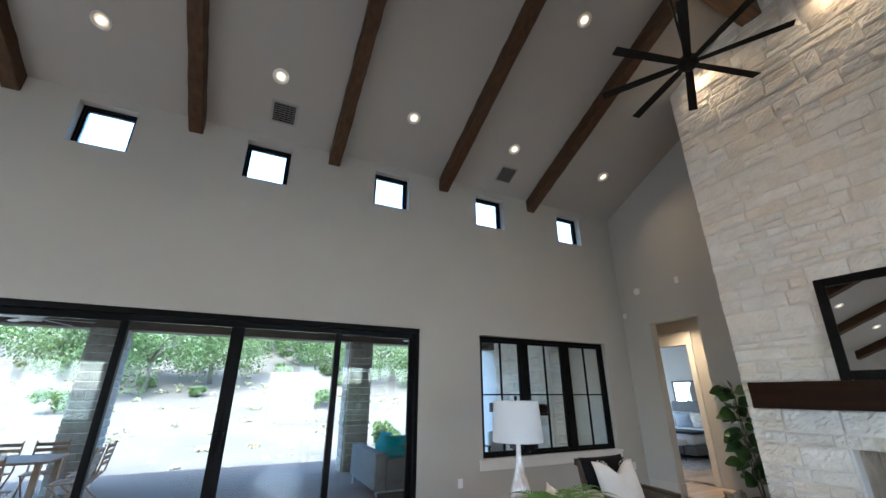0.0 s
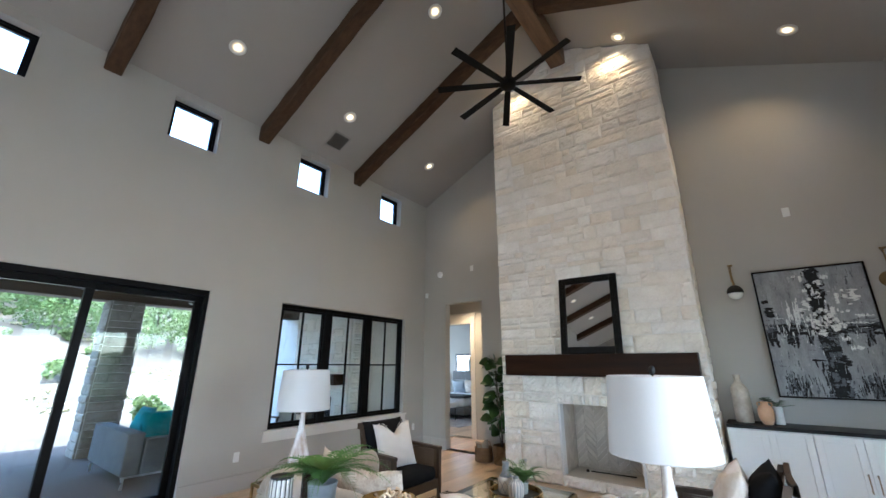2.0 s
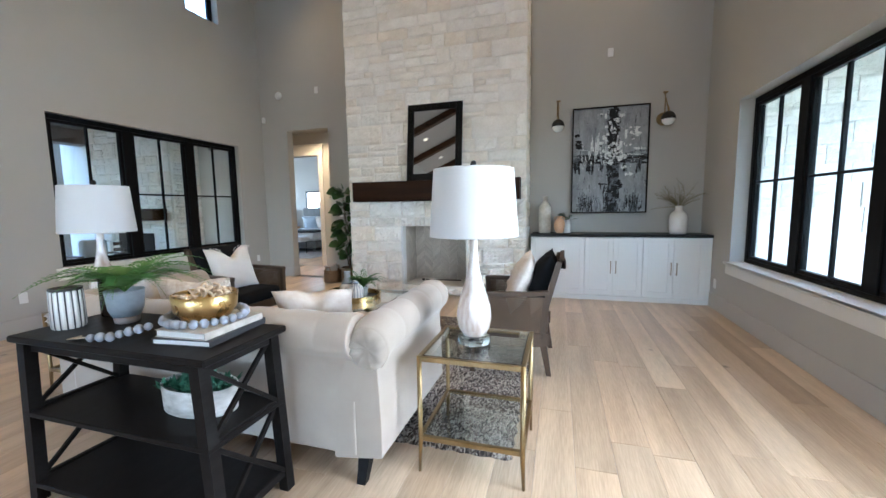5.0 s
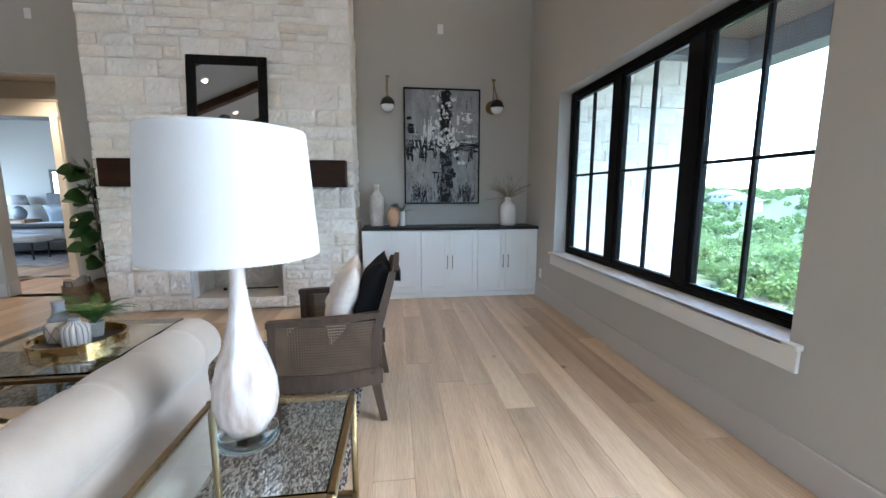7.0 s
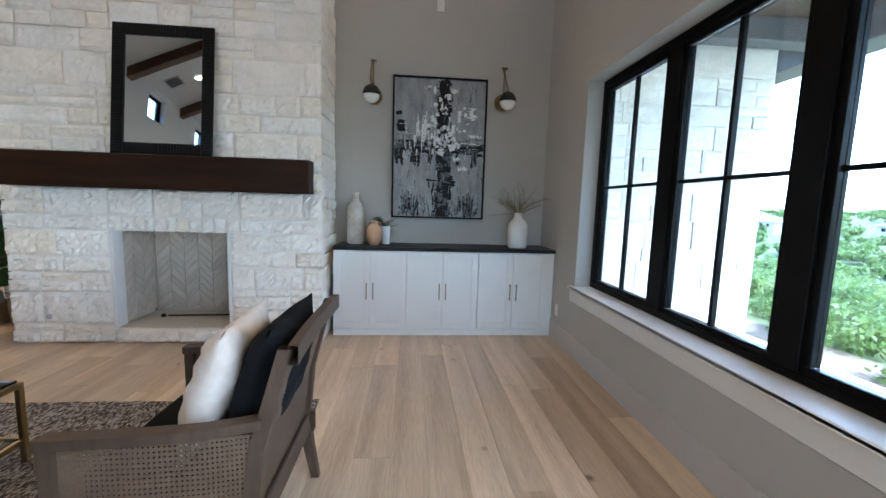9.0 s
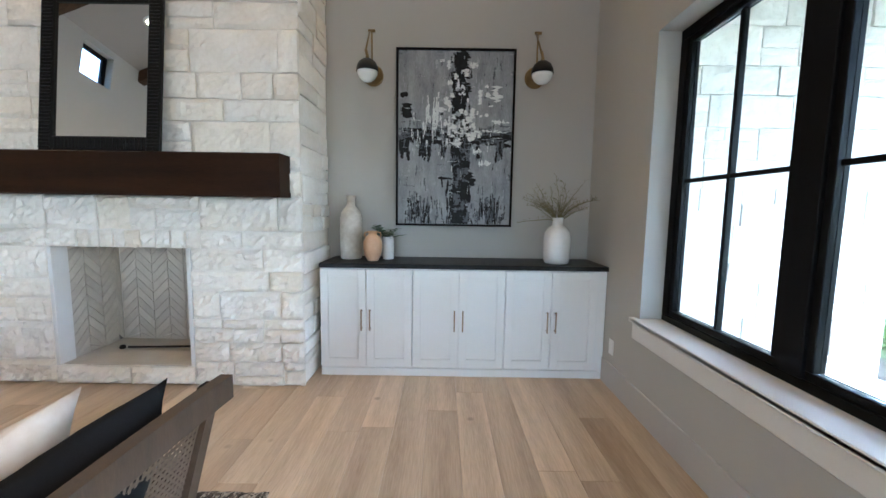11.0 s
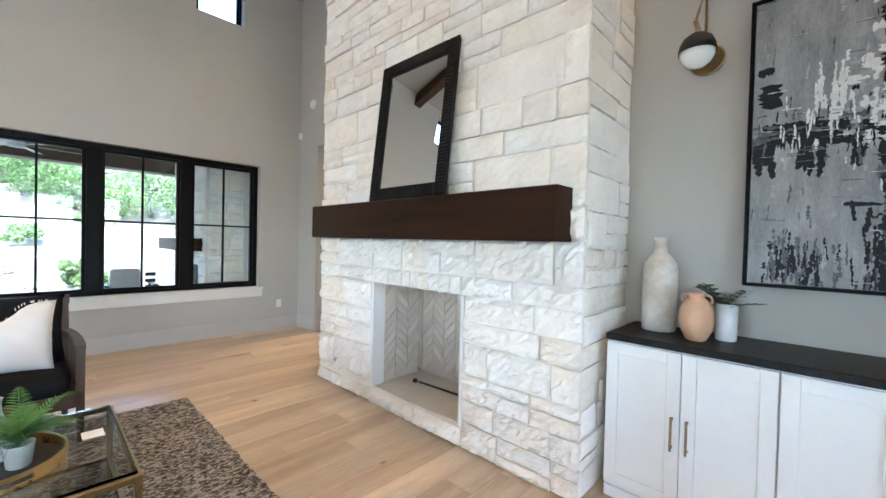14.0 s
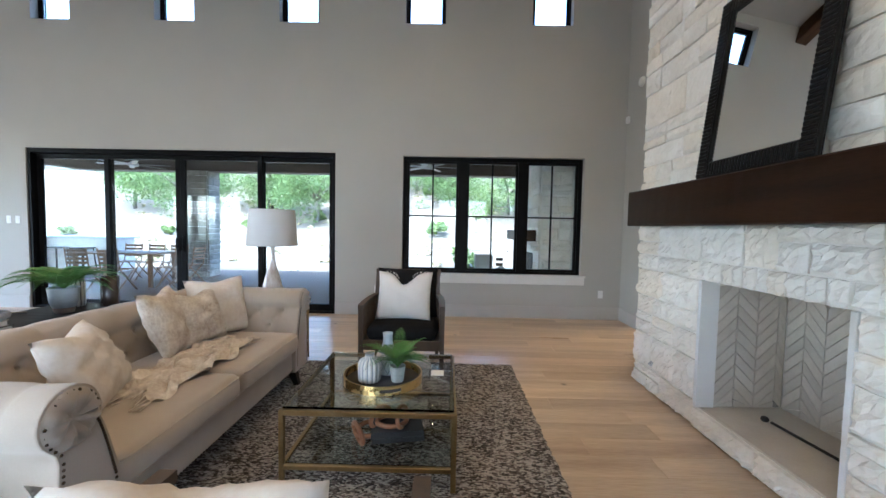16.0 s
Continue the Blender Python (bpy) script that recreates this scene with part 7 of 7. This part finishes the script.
bas.lathe([(0.0, 0.002), (0.14, 0.002), (0.145, 0.03)], 0, 0, 0, 20)
part("basket", bas, RATTAN, plant, "woven rattan basket")
hb = thing("floor_basket", "woven rattan basket with handles holding a rolled grey cushion", "basket", "", pose(6.58, 3.90, 0))
bas2 = Build()
for z in range(11):
    zz = 0.01 + z * 0.02
    bas2.tube([((0.14 + 0.004 * ((q + z) % 2)) * math.cos(2 * math.pi * q / 32), (0.14 + 0.004 * ((q + z) % 2)) * math.sin(2 * math.pi * q / 32), zz) for q in range(32)], 0.0105, 5, True, True)
bas2.lathe([(0.0, 0.002), (0.13, 0.002), (0.135, 0.03)], 0, 0, 0, 20)
tagged(part("body", bas2, RATTAN, hb), "", "", "", "stuff")
for s in (-1, 1):
    part("handle", Build().tube([(s * 0.14, -0.05, 0.20), (s * 0.145, -0.04, 0.28), (s * 0.145, 0.04, 0.28), (s * 0.14, 0.05, 0.20)], 0.008, 6), RATTAN, hb)
gp = cushion("grey cushion tucked in a floor basket", surface("grey_wool", (0.24, 0.23, 0.22), (0.34, 0.33, 0.31), 6, 0.95, 0.3, 200), 0.26, 0.26, 0.13, pose(6.58, 3.90, 0.06, 12, 14, 95), 41, 0.03)

# ---- small wall fittings ----
def plate(name, label, category, m, w=0.075, h=0.118):
    p = thing(name, label, category, "", m)
    part("cover", Build().cbox(-w / 2, w / 2, -0.007, 0, -h / 2, h / 2, 0.003), WHITEPLASTIC, p)
    if name == "outlet":
        for z in (-0.022, 0.022):
            part("socket", Build().cbox(-0.016, 0.016, -0.0095, -0.0072, z - 0.014, z + 0.014, 0.002), WHITEPLASTIC, p)
    elif name == "light_switch":
        part("rocker", Build().cbox(-0.016, 0.016, -0.0105, -0.0072, -0.03, 0.03, 0.002), WHITEPLASTIC, p)
    return p


plate("outlet", "white double electrical outlet low on the wall", "outlet", pose(3.16, YB - 0.001, 0.40))
plate("outlet", "white double electrical outlet low on the wall", "outlet", pose(6.60, YB - 0.001, 0.39))
plate("outlet", "white double electrical outlet below the valley window", "outlet", pose(6.06, YF + 0.001, 0.32, 0, 0, 180))
plate("light_switch", "white rocker light switch beside the sliding doors", "light switch", pose(-2.56, YB - 0.001, 1.37))
plate("light_switch", "white rocker light switch beside the sliding doors", "light switch", pose(-2.42, YB - 0.001, 1.37))
plate("blank_plate", "small white blank cover plate high on the wall", "wall plate", pose(XR - 0.001, -0.66, 3.44, 0, 0, -90))
plate("blank_plate", "small white blank cover plate high on the wall", "wall plate", pose(XL - 0.001, 4.28, 3.47, 0, 0, -90))
plate("light_switch", "white light switch by the doorway", "light switch", pose(XL - 0.001, 3.86, 1.22, 0, 0, -90))
sm = thing("smoke_detector", "round white smoke detector on the wall", "smoke detector", "", pose(XL - 0.001, 5.10, 3.44, 0, -90, 0))
part("base", Build().lathe([(0.07, 0), (0.07, 0.012), (0.062, 0.016)], seg=28), WHITEPLASTIC, sm)
part("cover", Build().lathe([(0.060, 0.016), (0.056, 0.034), (0.04, 0.042), (0.0, 0.043)], seg=28), WHITEPLASTIC, sm)
solid("motion_sensor", Build().rbox(XL - 0.05, XL - 0.001, 5.42, 5.48, 2.96, 3.06, 0.014), WHITEPLASTIC, "small white corner motion sensor", "sensor")

# ---- bedroom furnishings ----
BEDWHITE = surface("white_bed_linen", (0.66, 0.66, 0.68), (0.76, 0.76, 0.78), 5, 0.9, 0.3, 90, depth=0.01)
bed = thing("bed", "upholstered grey bed with white linen and dark throw", "bed")
part("frame", Build().rbox(10.55, 12.75, 7.0, 8.95, 0.12, 0.34, 0.04), OUTGREY, bed)
part("mattress", Build().rbox(10.6, 12.7, 7.05, 8.9, 0.34, 0.62, 0.09, 0.02), BEDWHITE, bed)
part("headboard", Build().rbox(12.72, 12.85, 6.95, 9.0, 0.10, 1.35, 0.05), OUTGREY, bed)
part("coverlet", Build().rbox(10.57, 11.3, 7.03, 8.92, 0.60, 0.66, 0.025), BOOKBLACK, bed, "dark folded coverlet")
for k, (x, y, m) in enumerate(((12.45, 7.5, IVORYFABRIC), (12.45, 8.4, BEDWHITE), (12.2, 7.75, FURFABRIC), (12.2, 8.25, CERAMIC_G))):
    cushion("plump pillow leaning on the bed headboard", m, 0.62, 0.46, 0.20, pose(x, y, 0.63, 18, 0, -90), 50 + k)
bn = thing("bench", "white upholstered bench with dark metal legs at the bed foot", "bench")
part("seat", Build().rbox(9.95, 10.42, 7.1, 8.8, 0.36, 0.50, 0.05), BEDWHITE, bn)
for x in (10.0, 10.37):
    for y in (7.2, 8.7):
        part("leg", Build().tube([(x, y, 0.008), (x, y, 0.37)], 0.014, 8), IRON, bn)
solid("bedroom_rug", Build().cbox(9.3, 12.0, 6.3, 9.6, 0.0, 0.008, 0.002), surface("faded_grey_rug", (0.16, 0.155, 0.17), (0.55, 0.53, 0.52), 7, 0.95, 0.3, 40), "faded grey patterned bedroom rug", "rug")
ns = thing("nightstand", "grey-washed wooden nightstand with two drawers", "nightstand")
part("body", Build().cbox(12.35, 12.85, 9.25, 9.95, 0.10, 0.68, 0.006), TEAK, ns)
for z in (0.15, 0.41):
    dr = part("drawer", Build().cbox(12.325, 12.348, 9.30, 9.90, z, z + 0.23, 0.004), surface("drawer_front_wash", (0.30, 0.26, 0.21), (0.42, 0.37, 0.31), 6, 0.6, 0.1, 40), ns)
    part("pull", Build().tube([(12.325, 9.53, z + 0.12), (12.30, 9.55, z + 0.11), (12.30, 9.65, z + 0.11), (12.325, 9.67, z + 0.12)], 0.006, 6), IRON, dr)
bl = thing("bedside_lamp", "bedside lamp with a round dark base and cream shade", "lamp", "", pose(12.6, 9.55, 0.68))
part("base", Build().lathe([(0.07, 0), (0.10, 0.02), (0.15, 0.12), (0.14, 0.22), (0.07, 0.31), (0.03, 0.34)], seg=24), CERAMIC_G, bl)
part("shade", Build().lathe([(0.21, 0.36), (0.16, 0.62)], seg=28), SHADE, bl)
pic = thing("framed_mirror", "light framed mirror on the bedroom wall", "mirror", "", pose(12.89, 8.45, 0.9))
part("frame", Build().cbox(-0.03, 0, -0.5, 0.5, 0.0, 0.06, 0.004).cbox(-0.03, 0, -0.5, 0.5, 1.0, 1.06, 0.004).cbox(-0.03, 0, -0.5, -0.44, 0.06, 1.0, 0.004).cbox(-0.03, 0, 0.44, 0.5, 0.06, 1.0, 0.004), OUTGREY, pic)
part("glass", Build().box(-0.012, -0.008, -0.44, 0.44, 0.06, 1.0), MIRROR, pic)

# ---- patio furnishings ----
ps = thing("patio_sofa", "grey woven outdoor sofa on slim steel legs, seen from behind", "outdoor sofa")
part("back", Build().rbox(2.30, 2.50, 6.75, 8.35, 0.14, 0.66, 0.02), OUTGREY, ps)
part("side", Build().rbox(2.51, 3.20, 6.75, 6.90, 0.14, 0.58, 0.02), OUTGREY, ps)
part("seat", Build().rbox(2.51, 3.20, 6.91, 8.35, 0.14, 0.40, 0.03), OUTGREY, ps)
part("seat_cushion", Build().rbox(2.53, 3.20, 6.93, 8.33, 0.40, 0.52, 0.04), surface("light_grey_cushion", (0.42, 0.42, 0.42), (0.52, 0.52, 0.52), 5, 0.9, 0.2, 200), ps)
for x in (2.35, 3.15):
    for y in (6.80, 8.30):
        part("leg", Build().cbox(x - 0.015, x + 0.015, y - 0.015, y + 0.015, -0.03, 0.145, 0.003), STEEL, ps)
part("rail", Build().cbox(2.32, 3.18, 6.77, 6.80, 0.115, 0.138, 0.003), STEEL, ps)
cushion("teal cushion on the outdoor sofa", TEAL, 0.50, 0.40, 0.16, pose(2.80, 7.10, 0.51, 22, 0, 180), 60)
cushion("teal cushion on the outdoor sofa", TEAL, 0.48, 0.42, 0.16, pose(2.66, 7.75, 0.51, 20, 0, 95), 61)
oc = thing("patio_chair", "dark slatted outdoor armchair with grey cushion", "outdoor chair")
part("seat", Build().rbox(4.75, 5.35, 7.3, 7.9, 0.25, 0.42, 0.04), OUTGREY, oc)
part("back_cushion", Build().rbox(4.78, 5.15, 7.28, 7.42, 0.42, 0.86, 0.05), surface("pale_grey_cushion", (0.36, 0.38, 0.38), (0.46, 0.48, 0.48), 5, 0.9, 0.2, 200), oc)
for x in (4.74, 5.36):
    part("arm", Build().cbox(x - 0.025, x + 0.025, 7.25, 7.92, 0.58, 0.61, 0.004), CHAIRWOOD, oc)
    for y in (7.3, 7.88):
        part("leg", Build().cbox(x - 0.02, x + 0.02, y - 0.02, y + 0.02, -0.03, 0.58, 0.004), CHAIRWOOD, oc)
for k in range(4):
    part("slat", Build().cbox(5.20, 5.34, 7.24, 7.26, 0.44 + 0.1 * k, 0.50 + 0.1 * k, 0.004), CHAIRWOOD, oc)


def folding_chair():
    c = thing("folding_chair", "slatted teak folding chair at the outdoor table", "folding chair", "outdoor dining chairs")
    for s in (-1, 1):
        part("leg", Build().tube([(s * 0.20, -0.22, 0), (s * 0.20, 0.18, 0.46), (s * 0.20, 0.24, 0.88)], 0.014, 6), TEAK, c)
        part("cross_leg", Build().tube([(s * 0.17, 0.24, 0), (s * 0.17, -0.20, 0.45)], 0.014, 6), TEAK, c)
    for k in range(5):
        part("seat_slat", Build().cbox(-0.20, 0.20, -0.20 + 0.08 * k, -0.14 + 0.08 * k, 0.44, 0.455, 0.003), TEAK, c)
    for k in range(4):
        part("back_slat", Build().cbox(-0.20, 0.20, 0.19 + 0.014 * k, 0.205 + 0.014 * k, 0.56 + 0.08 * k, 0.61 + 0.08 * k, 0.003), TEAK, c)
    return c


dt = thing("outdoor_table", "long teak outdoor dining table", "outdoor table")
for k in range(8):
    part("board", Build().cbox(-3.75, -1.95, 7.62 + 0.11 * k, 7.725 + 0.11 * k, 0.68, 0.71, 0.004), TEAK, dt)
for x in (-3.65, -2.05):
    for y in (7.70, 8.42):
        part("leg", Build().cbox(x - 0.035, x + 0.035, y - 0.035, y + 0.035, -0.03, 0.679, 0.004), TEAK, dt)
fc = place(folding_chair(), pose(-1.70, 7.85, -0.03, 0, 0, -90))
for x, y, r in ((-1.70, 8.45, -90), (-2.35, 8.85, 5), (-2.95, 8.85, -4), (-3.5, 8.85, 3), (-2.35, 7.25, 178), (-3.0, 7.25, 184)):
    copy_thing(fc, pose(x, y, -0.03, 0, 0, r))
bar = thing("outdoor_counter", "pale stone outdoor kitchen counter at the patio end", "counter")
part("base", Build().box(-7.6, -4.9, 10.2, 10.8, -0.25, 0.90), WHITESTONE, bar)
part("top", Build().cbox(-7.7, -4.8, 10.1, 10.9, 0.90, 0.95, 0.006), CONCRETE, bar)
for x in (-5.3, -6.0, -6.7):
    st = thing("bar_stool", "dark backless bar stool at the outdoor counter", "stool", "outdoor bar stools", pose(x, 9.6, -0.03))
    part("seat", Build().cbox(-0.20, 0.20, -0.18, 0.18, 0.68, 0.72, 0.01), CHAIRWOOD, st)
    for sx in (-1, 1):
        for sy in (-1, 1):
            part("leg", Build().tube([(sx * 0.20, sy * 0.19, 0), (sx * 0.15, sy * 0.14, 0.68)], 0.016, 6), CHAIRWOOD, st)


def patio_fan(x, y):
    f = thing("patio_fan", "white-bladed ceiling fan under the patio roof", "ceiling fan", "patio fans", pose(x, y, 2.66))
    part("rod", Build().tube([(0, 0, 0.05), (0, 0, 0.36)], 0.012, 8), FANBLACK, f)
    part("motor", Build().lathe([(0.0, -0.05), (0.09, -0.04), (0.10, 0.02), (0.04, 0.07), (0.0, 0.07)], seg=20), WHITEPLASTIC, f)
    for k in range(6):
        b = Build()
        b.m = pose(0, 0, 0, 8, 0, 60 * k + 12)
        b.cbox(0.09, 0.72, -0.05, 0.05, -0.004, 0.004, 0.002)
        part("blade", b, WHITEPLASTIC, f)


patio_fan(-2.85, 8.3)
patio_fan(3.8, 7.9)

# ---- floor planks ----
floor = structure("floor", Build().box(X0, BX1, YF - 0.02, 11.2, -0.2, -0.016), surface("dark_subfloor", (0.10, 0.07, 0.045), (0.13, 0.09, 0.06), 3, 0.9, 0.0), "wide pale oak plank floor")
PLANK = {}


def plank(x0, x1, y0, y1, k):
    key = round(x1 - x0, 2)
    if key not in PLANK:
        PLANK[key] = Build().cbox(-key / 2 + 0.0006, key / 2 - 0.0006, -0.0995 + 0.0004, 0.0995 - 0.0004, -0.015, 0.0, 0.0016).mesh("plank", OAK)
    p = new("plank", PLANK[key])
    p.parent = floor
    p.matrix_basis = pose((x0 + x1) / 2, (y0 + y1) / 2, 0.0, 0, 0, 180 * (k % 2))
    return p


rp = random.Random(17)
W = 0.199
LENGTHS = [1.2, 1.5, 1.8, 2.1, 2.4]
y, k = YF - 0.008, 0
joined = Build()
while y < 7.0:
    x = -1.5 - rp.uniform(0, 1.5) if y < YB else 6.9
    end = 6.92 if y < 3.9 else 8.3
    joined_x = X0
    if y < YB:
        joined.cbox(X0, x, y, y + W, -0.015, 0, 0.0016)
    if y < YB or y > YB + 0.2:
        while x < end:
            l = rp.choice(LENGTHS)
            if y + W < YB + 0.25 or x > 6.8:
                plank(x, x + l, y, y + W, k)
            k += 1
            x += l
    y += W
tagged(part("far_planks", joined, OAK, floor), "", "", "", "stuff")
bed = Build()
y = 4.6
while y < 11.1:
    bed.cbox(8.3, BX1, y, y + W, -0.0155, -0.0005, 0.0016)
    y += W
tagged(part("bedroom_planks", bed, OAK, floor), "", "", "", "stuff")
